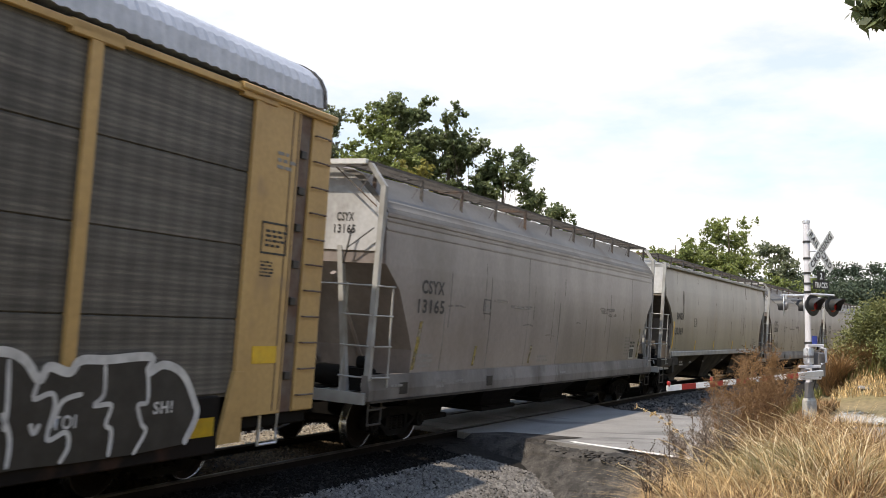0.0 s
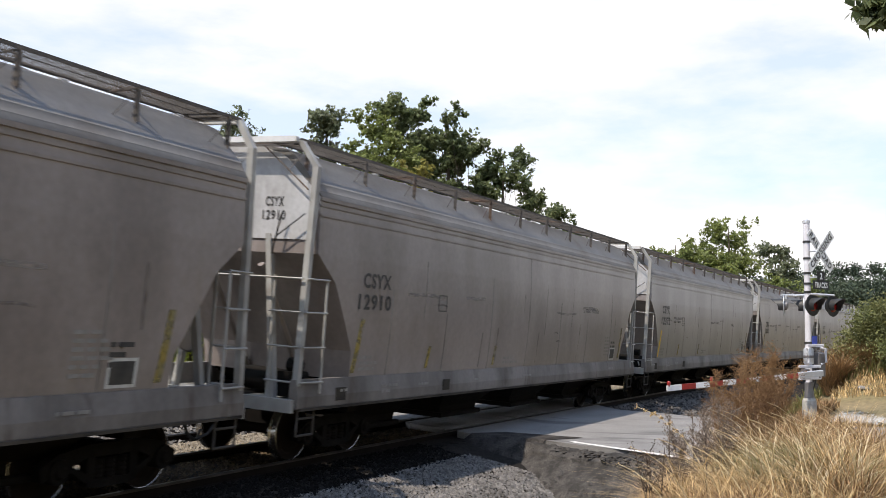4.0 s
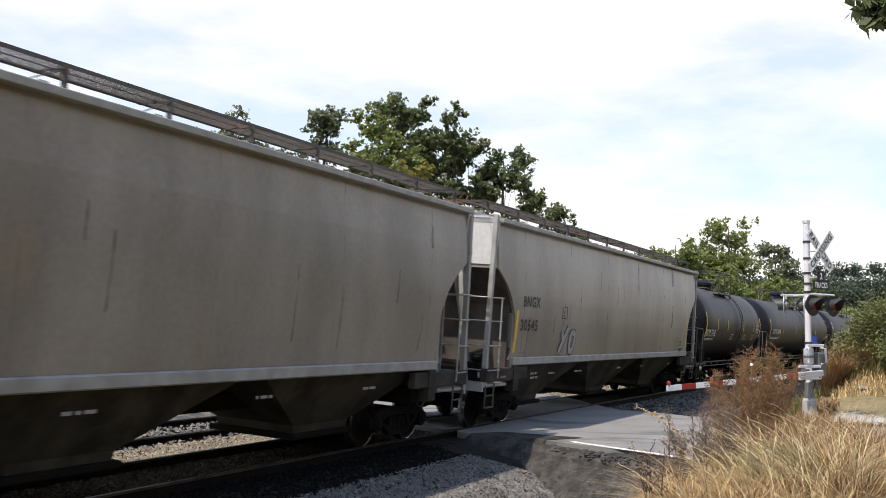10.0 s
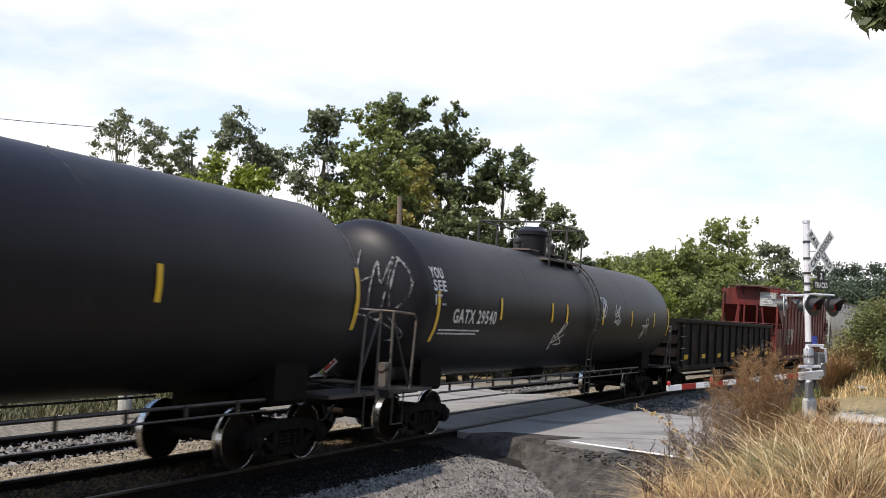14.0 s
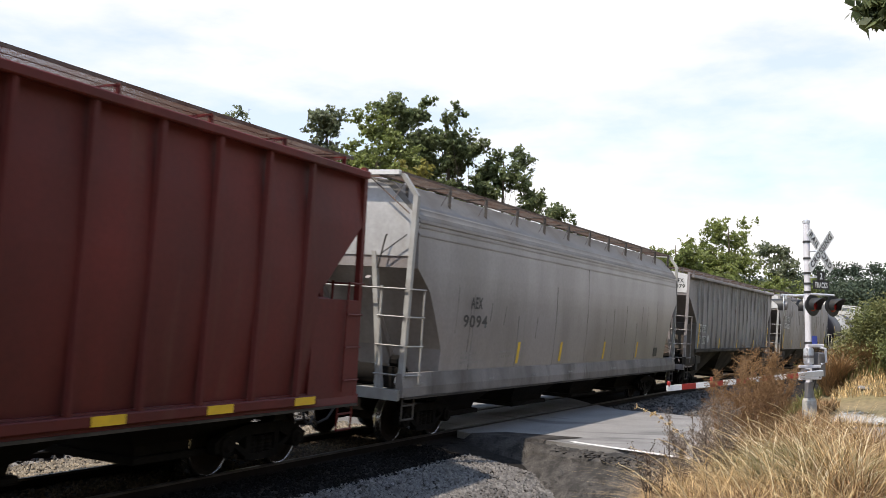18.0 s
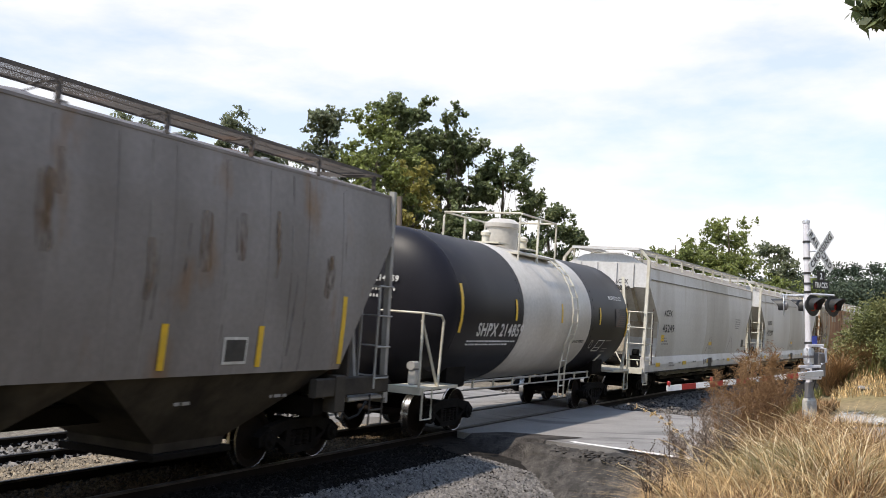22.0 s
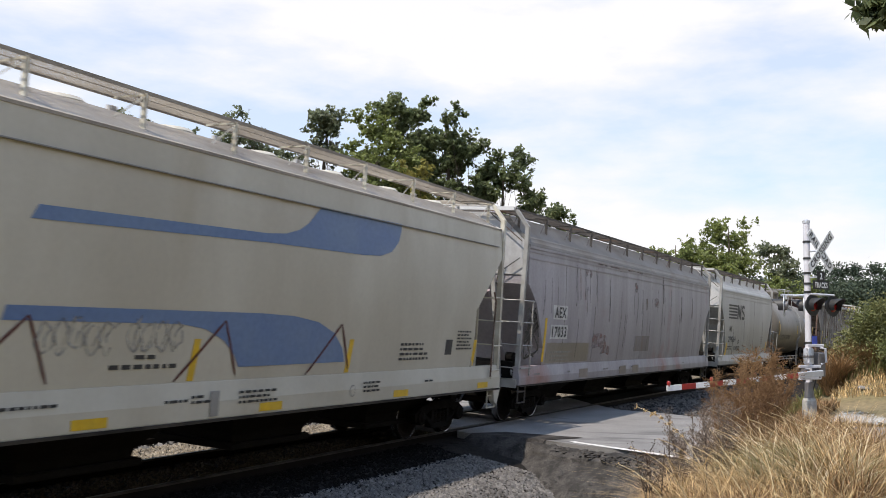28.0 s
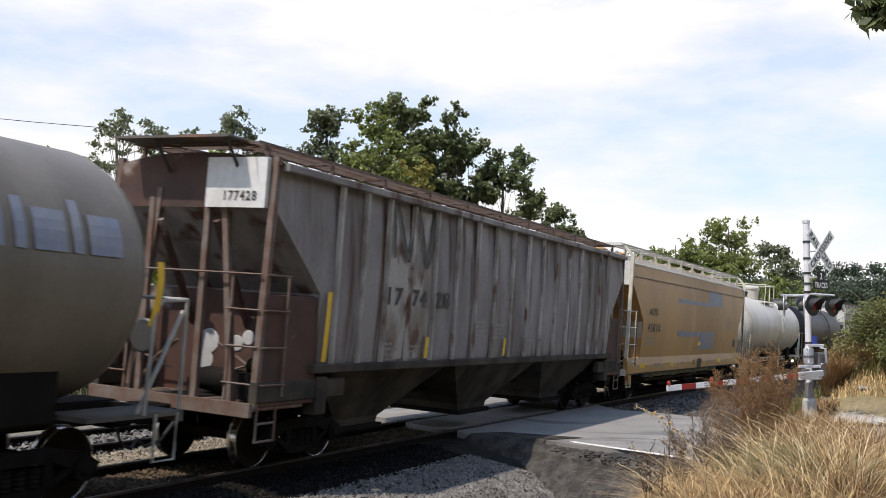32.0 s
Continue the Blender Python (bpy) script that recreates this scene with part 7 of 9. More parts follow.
tank_strips(c, hp, sh, (3.6, 6.68, 9.88), ends=((0.7, 2.2, 3.2), (12.6, 2.16, 3.05)))
small_print(c, 1.5 - hp, 2.0, 2, 2.6, "stencil_white", 0.035, place=side)
mark(c, "PHOSPHORIC ACID", 11.15 - hp, 12.45 - hp, 3.24, 3.36, "stencil_white", sh)
mark(c, "SPARK TESTED", 8.2 - hp, 9.1 - hp, 1.97, 2.05, "black", sh)
plate(c, "data_panel", 11.65 - hp, 12.55 - hp, 2.46, 3.0, "grating", "grey stencilled data table", 0.004, place=side)
for k in range(8):
    plate(c, "print_bar", 11.9 + 0.08 * (k % 3) - hp, 12.5 - hp, 2.5 + 0.062 * k, 2.525 + 0.062 * k, "black", "line of small print", 0.008, place=side)
for x0, x1, z0, z1, sl in ((10.2, 10.23, 1.74, 2.04, 0.22), (10.75, 10.78, 1.74, 2.04, 0.22), (10.2, 10.78, 1.72, 1.745, 0.0), (10.42, 11.0, 2.03, 2.055, 0.0), (10.28, 10.86, 1.83, 1.85, 0.0)):
    plate(c, "stencil_box", x0 - hp, x1 - hp, z0, z1, "stencil_white", "thin white stencilled frame", 0.006, slant=sl, place=side)
ribbon(c, [(9.86 + 0.11 * math.cos(k) - hp, 1.93 + 0.11 * math.sin(k)) for k in np.linspace(0, math.tau, 9)], 0.02, "stencil_white", "stencil_ring", "white stencilled ring", place=sh)
for zz, w in ((1.78, 0.45), (1.7, 0.4), (2.02, 0.5)):
    plate(c, "print_bar", 11.15 - hp, 11.15 + w - hp, zz, zz + 0.03, "faint", "line of small print", 0.006, place=side)
plate(c, "placard", 11.0 - hp, 11.22 - hp, 1.42, 1.62, "stencil_white", "white hazard placard", 0.1, place=side)
head_marks(c, hp, "SHPX 214859", -0.1, 3.2)


def slope_end(car, hp, paint):
    """The open ends of the pale cars: channels down the slope sheet, a box post, a brake cylinder and pipes."""
    worn = "cream_worn" if paint != "rusted" else "rust_bloom_sheet"
    for e in (-1, 1):
        for y in (-0.95, -0.35, 0.35, 0.95):
            part("slope_channel", Shape().loft([[(e * (hp - a + d), y - 0.05, z), (e * (hp - a + d), y + 0.05, z), (e * (hp - a - 0.05), y + 0.05, z), (e * (hp - a - 0.05), y - 0.05, z)] for a, z, d in ((0.24, 3.8, 0.04), (1.46, 2.6, 0.08))]), worn, car)
            part("end_channel", Shape().box(*sorted((e * (hp - 0.24), e * (hp - 0.12))), y - 0.05, y + 0.05, 3.78, 4.62, 0.01), "white", car)
        part("end_bulkhead", Shape().box(*sorted((e * (hp - 1.44), e * (hp - 1.5))), -1.55, 1.55, 1.07, 2.66, 0.02), worn, car, "stained vertical end bulkhead")
        part("box_post", Shape().box(*sorted((e * (hp - 0.75), e * (hp - 0.95))), -0.62, -0.36, 1.07, 3.3, 0.02), worn, car, "worn box post")
        part("brake_cylinder", Shape().lathe([(0.05, -0.5), (0.15, -0.45), (0.17, 0.2), (0.12, 0.35), (0.03, 0.5)], "y", (e * (hp - 0.7), 0.35, 2.1), 14), worn, car, smooth=True)
        part("brake_pipe", Shape().tube([(e * (hp - 0.6), 0.8, 2.2), (e * (hp - 0.4), 0.2, 1.9), (e * (hp - 0.45), -0.4, 1.6), (e * (hp - 0.35), -0.7, 1.2)], 0.022, 6), "cream_bar", car, smooth=True)
        part("grab_rod", Shape().tube([(e * (hp - 0.62), -1.62, 3.1), (e * (hp - 0.55), -1.64, 2.9), (e * (hp - 0.6), -1.64, 1.25)], 0.02, 6), "rust_bar", car, smooth=True)
        part("jacking_pad", Shape().prism([(e * (hp + 0.05), 1.0), (e * (hp - 0.35), 1.0), (e * (hp - 0.25), 0.7), (e * (hp - 0.1), 0.62)], -1.62, -1.5), paint if paint != "rusted" else "rust_bar", car)


def acf(label, front, rear, paint, num, l1="ACFX"):
    car, hp = hopper(label, front, rear, paint, style="plain", bar="cream_bar" if paint != "rusted" else "rusty_bar", eave=4.5, peak=4.96, bottom=1.42, walk_z=5.12, bays=4, cut=((3.85, 0.2), (3.4, 0.68), (2.67, 1.46), (2.45, 1.46), (1.45, 1.4)), roof_paint="roof_tan", end_white_z=3.82, wmat="rail_paint" if paint != "cream" else "tan_grey")
    part("side_crease", Shape().box(-hp + 0.4, hp - 0.4, -1.597, 1.597, 4.1, 4.115), "faint", car)
    slope_end(car, hp, paint)
    mark(car, l1, 2.1 - hp, 3.2 - hp, 2.9, 3.14)
    mark(car, num, 1.97 - hp, 3.56 - hp, 2.33, 2.62)
    end_marks(car, hp, l1, num, -0.57, 4.0, w=0.6)
    small_print(car, 2.0 - hp, 2.1, 3, 0.8)
    small_print(car, 2 * hp - 4.2 - hp, 3.0, 5, 1.1, h=0.05)
    plate(car, "data_panel", 2 * hp - 2.5 - hp, 2 * hp - 2.0 - hp, 1.75, 2.1, "black", "black data panel")
    for x in (1.3, 5.0, 9.0, 13.0, 2 * hp - 1.4):
        plate(car, "reflector", x - hp, x + 0.55 - hp, 1.14, 1.28, "yellow", "yellow reflective patch", 0.024, place=lambda z: -1.59)
    small_print(car, 3.0 - hp, 1.22, 2, 0.8, place=lambda z: -1.606)
    for x0, x1, bow in ((8.35, 12.75, 0.4),) if paint != "rusted" else ((3.75, 14.3, 0.8),):
        ring = [(x0 - hp + bow * math.sin(math.pi * k / 10), 1.46 + 3.0 * k / 10) for k in range(11)] + [(x1 - hp + bow * math.sin(math.pi * k / 10), 1.46 + 3.0 * k / 10) for k in range(10, -1, -1)]
        b = Shape()
        for k in range(10):
            b.add([(q[0], -surface(q[1]) - 0.003, q[1]) for q in (ring[k], ring[21 - k], ring[20 - k], ring[k + 1])], [(0, 1, 2, 3)])
        part("paint_field", b, "field" if paint == "pale" else "rust_field" if paint == "rusted" else "tan_field", car, "older beige paint between resprayed areas" if paint != "rusted" else "field of brown rust")
    for x in (8.8, 12.9):
        for pts in (((x, 1.56), (x + 0.8, 2.24)), ((x + 0.85, 2.26), (x + 1.08, 2.0), (x + 1.38, 1.56))):
            ribbon(car, [(a - hp, b) for a, b in pts], 0.022, "spray_red", "chalk_line", "thin dark red triangle line")
    plate(car, "reflector", 9.35 - hp, 9.88 - hp, 1.86, 2.0, "yellow", "yellow reflective patch")
    small_print(car, 9.3 - hp, 1.76, 2, 0.7, "faint", 0.035)
    plate(car, "patch", 9.27 - hp, 9.89 - hp, 0.99, 1.34, "sill_grime", "brown stained sill patch", 0.012, place=lambda z: -1.606)
    for x in (0.7, 4.4, 6.6, 10.9, 12.1, 14.8, 16.4):
        small_print(car, x - hp, 1.2, 1, 0.45, "faint", 0.06, place=lambda z: -1.606)
    for k in range(9):
        x = 8.4 + k * 0.2 + 0.05 * (k % 2)
        plate(car, "rust_run", x - hp, x + 0.05 - hp, 1.08 + 0.03 * (k % 3), 1.3, "rust_bar", "rust run on the sill", 0.01, slant=0.02, place=lambda z: -1.606)
    for s in (-1, 1):
        part("outlet_pipe", Shape().tube([(-hp + 3.6, s * 1.05, 0.78), (hp - 3.6, s * 1.05, 0.78)], 0.07, 8), "rail_paint", car, "pale unloading pipe", smooth=True)
        part("outlet_pipe", Shape().tube([(-hp + 4.4, s * 0.9, 0.6), (hp - 4.4, s * 0.9, 0.6)], 0.06, 8), "bay_shade_grime", car, smooth=True)
        for k in range(4):
            x = -hp + 4.6 + k * (2 * hp - 9.2) / 3
            part("pipe_coupling", Shape().lathe([(0.07, -0.2), (0.1, -0.18), (0.1, 0.18), (0.07, 0.2)], "x", (x, s * 1.05, 0.78), 10), "rail_paint", car)
    return car, hp


c, hp = acf("pale cream covered hopper with worn sill", 379.6, 398.3, "pale", "45249")
plate(c, "reflector", 1.9 - hp, 2.3 - hp, 2.0, 2.25, "yellow", "yellow patch")
acf("pale cream covered hopper with yellow sill patches", 400.45, 419.35, "pale", "45237")
c, hp = acf("rust covered pale hopper with faded marks", 420.95, 439.95, "rusted", "45225")
for x0, x1, z0, z1 in ((10.3, 14.2, 3.45, 4.06), (5.2, 6.9, 3.5, 3.9)):
    plate(c, "paint_patch", x0 - hp, x1 - hp, z0, z1, "rusted", "cream paint left between the rust", 0.006)
for e in (-1, 1):
    ribbon(c, [(e * (hp - a - 0.14), z) for a, z in ((0.3, 3.9), (0.72, 3.35), (1.46, 2.6), (1.5, 2.0), (1.42, 1.5))], 0.32, "rust_bloom", "rust_run", "rust along the cut end", lift=0.001)
for k in range(16):
    x = 1.2 + k * 1.1 + 0.3 * math.sin(k * 2.3)
    ribbon(c, [(x - hp, 4.4), (x - hp + 0.03, 4.1 - 0.1 * (k % 3)), (x - hp - 0.02, 3.7 - 0.25 * (k % 4))], 0.1 + 0.05 * (k % 3), "rust_bloom", "rust_run", "rust run below the eave", lift=0.008)
    plate(c, "rust_run", x - hp, x + 0.25 + 0.1 * (k % 3) - hp, 1.0, 1.2 + 0.05 * (k % 4), "rust_field", "rust run on the sill", 0.01, slant=0.03, place=lambda z: -1.606)
c, hp = hopper("cream covered hopper with blue swoosh stripes and graffiti", 441.28, 460.2, "cream", style="plain", bar="cream_bar", eave=4.5, peak=4.96, roof_paint="roof_tan", bottom=1.42, walk_z=5.12, cut=((3.85, 0.2), (3.4, 0.68), (2.67, 1.46), (2.45, 1.46), (1.45, 1.4)), end_white_z=3.82, wmat="roof_tan")
slope_end(c, hp, "cream")
part("side_crease", Shape().box(-hp + 0.4, hp - 0.4, -1.597, 1.597, 4.1, 4.115), "faint", c)
mark(c, "ACFX", 1.79 - hp, 2.81 - hp, 2.92, 3.2)
mark(c, "45845", 1.74 - hp, 3.0 - hp, 2.42, 2.7)
mark(c, "C", 3.2 - hp, 3.3 - hp, 2.48, 2.62)
for x0, x1, z0, z1 in ((3.13, 3.39, 2.38, 2.4), (3.13, 3.39, 2.74, 2.76), (3.13, 3.15, 2.38, 2.76), (3.37, 3.39, 2.38, 2.76)):
    plate(c, "stencil_box", x0 - hp, x1 - hp, z0, z1, "black", "thin stencilled frame")
end_marks(c, hp, "ACFX", "45845", 0.0, 4.3, w=0.52)
small_print(c, 1.7 - hp, 2.2, 2, 1.0, "black", 0.05)
small_print(c, 2.3 - hp, 1.24, 1, 1.3, "black", 0.06, place=lambda z: -1.606)
small_print(c, 2.4 - hp, 1.12, 1, 1.1, "black", 0.05, place=lambda z: -1.606)
plate(c, "reflector", 1.3 - hp, 1.45 - hp, 1.5, 2.75, "yellow", "yellow reflective strip", slant=0.1)
for x in (4.7, 8.45, 12.35, 2 * hp - 1.5):
    plate(c, "reflector", x - hp, x + 0.13 - hp, 1.5, 2.05, "yellow", "yellow reflective strip", slant=0.06)
for x in (0.1, 3.2, 6.5, 10.0, 14.0, 2 * hp - 1.2):
    plate(c, "reflector", x - hp, x + (1.6 if x < 1 else 0.55) - hp, 1.02, 1.14, "yellow", "yellow reflective patch", 0.024, place=lambda z: -1.59)


def swoosh(car, hp, pts):
    ring = [(x - hp, z) for x, z in pts]
    b = Shape().add([(x, -surface(z) - 0.007, z) for x, z in ring], [tuple(range(len(ring)))])
    part("stripe", b, "blue", car, "blue painted swoosh")


swoosh(c, hp, [(5.7, 3.32), (10.0, 3.44), (12.6, 3.47), (13.2, 3.5), (13.6, 3.6), (13.85, 3.8), (13.95, 4.02), (13.95, 4.13), (11.3, 4.12), (11.15, 4.0), (10.95, 3.83), (10.7, 3.7), (10.35, 3.61), (9.9, 3.57), (5.8, 3.48)])
swoosh(c, hp, [(5.46, 2.24), (8.2, 2.24), (8.7, 2.18), (9.1, 2.03), (9.35, 1.85), (9.5, 1.66), (12.3, 1.68), (12.2, 1.9), (11.9, 2.15), (11.4, 2.32), (10.7, 2.4), (9.9, 2.42), (5.5, 2.4)])
for x in (4.9, 8.2, 11.2):
    ribbon(c, [(x - hp, 1.5), (x + 0.9 - hp, 2.3)], 0.04, "spray_red")
    ribbon(c, [(x + 0.9 - hp, 2.3), (x + 1.25 - hp, 1.55)], 0.04, "spray_red")
for k, x in enumerate((6.05, 6.28, 6.5, 6.74, 6.95, 7.4, 7.62, 7.88, 8.12)):
    rng = random.Random(k + 3)
    z = 1.88 + 0.02 * (k % 3)
    loop = [(x + 0.12 * math.cos(a) * rng.uniform(0.7, 1.2) - hp, z + 0.17 + 0.18 * math.sin(a) * rng.uniform(0.7, 1.2)) for a in np.linspace(rng.uniform(0, 2), rng.uniform(5, 8), 9)]
    ribbon(c, loop, 0.035, "spray_haze", "graffiti_stroke", "thin grey sprayed loop")
    ribbon(c, [(x - hp, z + rng.uniform(0, 0.1)), (x + rng.uniform(0, 0.1) - hp, z + 0.2), (x + rng.uniform(0.05, 0.2) - hp, z + rng.uniform(0.3, 0.42))], 0.03, "spray_haze", "graffiti_stroke", "thin grey sprayed stroke")
for k in range(4):
    rng = random.Random(k + 60)
    ribbon(c, [(3.0 - hp + k * 0.2 + rng.uniform(-0.1, 0.3), 1.75 + rng.uniform(-0.2, 0.35)) for q in range(4)], 0.03, "spray_black")
small_print(c, 7.45 - hp, 1.8, 1, 0.5, "black", 0.05)
small_print(c, 7.05 - hp, 1.68, 1, 1.35, "black", 0.055)
small_print(c, 14.2 - hp, 1.94, 4, 1.2, "black", 0.045)
plate(c, "data_panel", 16.1 - hp, 16.4 - hp, 1.75, 2.05, "black", "black data panel")
small_print(c, 16.6 - hp, 2.2, 6, 0.7, "black", 0.035)
for x, z, n, w in ((5.5, 1.3, 1, 0.75), (8.0, 1.24, 1, 0.4), (8.5, 1.28, 2, 0.3), (9.5, 1.3, 3, 0.9), (12.9, 1.3, 3, 0.6), (15.2, 1.25, 1, 0.2)):
    small_print(c, x - hp, z, n, w, "black", 0.035, place=lambda z: -1.607)
plate(c, "card_board", 8.88 - hp, 9.06 - hp, 1.02, 1.36, "rail_paint", "small card board on the sill", 0.014, place=lambda z: -1.606)
ribbon(c, [(12.55 + 0.08 * math.cos(k) - hp, 1.2 + 0.09 * math.sin(k)) for k in np.linspace(0, math.tau, 9)], 0.015, "faint", "stencil_ring", "thin stencilled ring", place=lambda u, v: (u, -1.612, v))
c, hp = hopper("scraped blue grey covered hopper with red smears", 461.5, 482.0, "lilac", eave=4.3, peak=5.12)
for t, x0, x1, z0, z1 in (("AEX", 2.05, 2.9, 2.62, 2.9), ("17033", 1.95, 3.0, 2.12, 2.4)):
    plate(c, "mark_panel", x0 - 0.1 - hp, x1 + 0.1 - hp, z0 - 0.04, z1 + 0.04, "stencil_white", "white mark patch", 0.01)
    mark(c, t, x0 - hp, x1 - hp, z0, z1, "black", lambda u, v: (u, -surface(v) - 0.018, v))
plate(c, "reflector", 1.45 - hp, 1.58 - hp, 1.5, 2.6, "yellow", "yellow reflective strip")
for x in (4.2, 7.9, 9.3):
    plate(c, "patch", x - hp, x + 0.7 - hp, 1.03, 1.27, "grey", "grey repaint patch", 0.024, place=lambda z: -1.59)
plate(c, "patch", 1.7 - hp, 5.0 - hp, 1.47, 1.98, "tan_grey", "dirty beige repaint patch", 0.005)
small_print(c, 2.0 - hp, 1.72, 3, 1.6, "faint", 0.05)
weather(c, hp, 17033, 4.1, rub=False, rust=4)
plate(c, "patch", 9.5 - hp, 11.2 - hp, 1.7, 2.2, "ribgrey", "grey repaint patch", 0.008)
for k in range(7):
    rng = random.Random(k + 40)
    ribbon(c, [(0.2 + rng.uniform(0, 1.1) - hp, 1.6 + rng.uniform(0, 1.3)) for q in range(4)], 0.06, "spray_black", place=lambda u, v: (u, -1.55 + 0.0 * v, v))
rng = random.Random(71)
for k in range(26):
    x, z = rng.uniform(1.2, 18.0), rng.uniform(3.5, 4.15)
    ribbon(c, [(x - hp, z), (x + rng.uniform(-0.05, 0.05) - hp, z - rng.uniform(0.2, 0.6)), (x + rng.uniform(-0.08, 0.08) - hp, z - rng.uniform(0.7, 1.1))], rng.uniform(0.03, 0.09), "grime_run", "drip_stain", "dark drip stain", lift=0.003)
for x, z, w, h in ((5.4, 4.22, 2.4, 0.12), (8.4, 4.24, 1.8, 0.1), (5.2, 2.0, 1.3, 0.4), (6.0, 1.75, 0.9, 0.25), (11.6, 3.3, 0.5, 0.3), (4.4, 3.9, 0.5, 0.2), (9.2, 3.7, 0.3, 0.3)):
    ribbon(c, [(x - hp, z), (x + w * 0.5 - hp, z + 0.05), (x + w - hp, z - 0.03)], h, "smear", "red_smear", "rubbed red brown smear")
c, hp = hopper("short light grey two-bay hopper with a striped horse-style mark", 483.95, 496.55, "ns", eave=4.3, peak=5.12, bays=2, bottom=1.34, cut=((3.5, 0.25), (2.75, 0.8), (1.4, 1.4)), seams=4)
for k in range(5):
    z = 3.06 + k * 0.142
    b = Shape().add([(x - hp, -surface(z) - 0.009, zz) for x, zz in ((1.6 + k * 0.0, z), (3.3 + k * 0.03, z), (3.25 + k * 0.03, z + 0.075), (1.6, z + 0.075))], [(0, 1, 2, 3)])
    part("logo_bar", b, "black", c, "black stripe of the emblem")
for pts in (((3.36, 3.05), (3.62, 3.05), (3.72, 3.72), (3.46, 3.72)), ((3.66, 3.3), (3.98, 3.05), (4.06, 3.4), (3.76, 3.68)), ((4.02, 3.05), (4.2, 3.05), (4.3, 3.72), (4.1, 3.72))):
    part("logo_shape", Shape().add([(x - hp, -surface(z) - 0.009, z) for x, z in pts], [(0, 1, 2, 3) if len(pts) == 4 else (0, 1, 2, 3, 4)]), "black", c, "black emblem block")
ribbon(c, [(q - hp, z) for q, z in ((5.02, 3.62), (4.75, 3.67), (4.5, 3.62), (4.46, 3.48), (4.7, 3.39), (4.92, 3.3), (4.88, 3.14), (4.65, 3.1), (4.35, 3.13))], 0.13, "black", "logo_shape", "black emblem curve", lift=0.005)
mark(c, "NS", 1.86 - hp, 2.4 - hp, 2.47, 2.74)
mark(c, "294264", 1.75 - hp, 3.3 - hp, 1.98, 2.26)
end_marks(c, hp, "NS", "294264", -0.45, 4.6, w=0.55)
mark(c, "RAPID", 3.1 - hp, 4.3 - hp, 1.6, 1.8, "spray_black")
ribbon(c, [(3.7 - hp, 1.95), (3.95 - hp, 2.08), (4.1 - hp, 2.0), (3.8 - hp, 1.9)], 0.05, "spray_black")
for pts in (((5.2, 2.6), (5.4, 2.2), (5.3, 1.7), (5.6, 1.6)), ((5.9, 1.5), (6.0, 2.3), (6.4, 1.7), (6.6, 2.3), (6.7, 1.6))):
    ribbon(c, [(a - hp, b) for a, b in pts], 0.03, "faint")
plate(c, "reflector", 1.32 - hp, 1.55 - hp, 1.4, 1.95, "yellow", "yellow reflective strip", slant=0.12)
plate(c, "reflector", 2 * hp - 1.7 - hp, 2 * hp - 1.5 - hp, 1.5, 2.0, "yellow", "yellow reflective strip", slant=0.1)
for x in (4.1, 6.0, 9.0):
    plate(c, "reflector", x - hp, x + 0.6 - hp, 1.12, 1.26, "yellow", "yellow reflective patch", 0.024, place=lambda z: -1.59)
small_print(c, 1.6 - hp, 1.75, 2, 0.9, "black", 0.05)
small_print(c, 2 * hp - 3.2 - hp, 2.2, 4, 0.6)
plate(c, "data_panel", 2 * hp - 4.3 - hp, 2 * hp - 3.8 - hp, 1.5, 1.75, "black")
c, hp, sh = tank("chalky tan grey tank car with faded blue lettering", 498.1, 511.0, "tankgrey", bar="rail_paint")
mark(c, "UTLX 308901", 1.70 - hp, 4.60 - hp, 2.12, 2.42, "black", sh)
for k, (x, w, z1) in enumerate(((9.5, 0.6, 3.46), (10.25, 0.14, 3.55), (10.5, 0.45, 3.46), (11.05, 0.14, 3.6), (11.3, 0.5, 3.46))):
    plate(c, "emblem_block", x - hp, x + w - hp, 3.0, z1, "dim_blue", "faded blue painted block", 0.006, place=lambda z: sh(0, z)[1])
head_marks(c, hp, "UTLX 308901", -0.1, 3.3, "black")
tank_strips(c, hp, sh, (6.5,), ends=((0.6, 2.4, 3.2), (12.2, 2.2, 3.0)))
c, hp = hopper("rust stained grey ribbed hopper with brown end", 512.85, 531.2, "rustgrey", style="ribbed", bar="rust_bar", eave=4.62, peak=4.8, sill=False, bottom=1.62, bays=3, white=False, ribs=17, rib0=1.84, rib_paint="rib_worn", walk_z=4.95, cut=((3.95, 0.1), (2.75, 1.4), (1.66, 1.45)), roof_paint="rustend", end_paint="rustend", wmat="rust_bar", end_white_z=3.95, end_box="rustend")
part("end_plate", Shape().box(-hp - 0.02, -hp + 0.07, -1.45, -0.35, 3.95, 4.7, 0.01), "white", c, "peeling white panel with black marks")
me, co = letters("177428", -0.3, 0.3, 4.05, 4.2)
write(me, co, lambda u, v: (-hp - 0.026, -1.0 - u, v), "lettering", "black", c)
for x0, x1 in ((3.5, 4.26), (4.41, 5.16)):
    plate(c, "side_panel", x0 - hp, x1 - hp, 1.7, 4.45, "rib_worn", "paler worn panel between the posts", 0.008)
for pts in (((3.62, 3.5), (3.6, 4.5)), ((3.75, 4.5), (4.1, 3.45)), ((4.15, 3.45), (4.5, 4.5)), ((4.55, 4.5), (4.88, 3.38)), ((4.9, 3.38), (5.26, 4.55))):
    ribbon(c, [(a - hp, b) for a, b in pts], 0.1, "black", "logo_shape", "faded dark emblem stroke", lift=0.05)
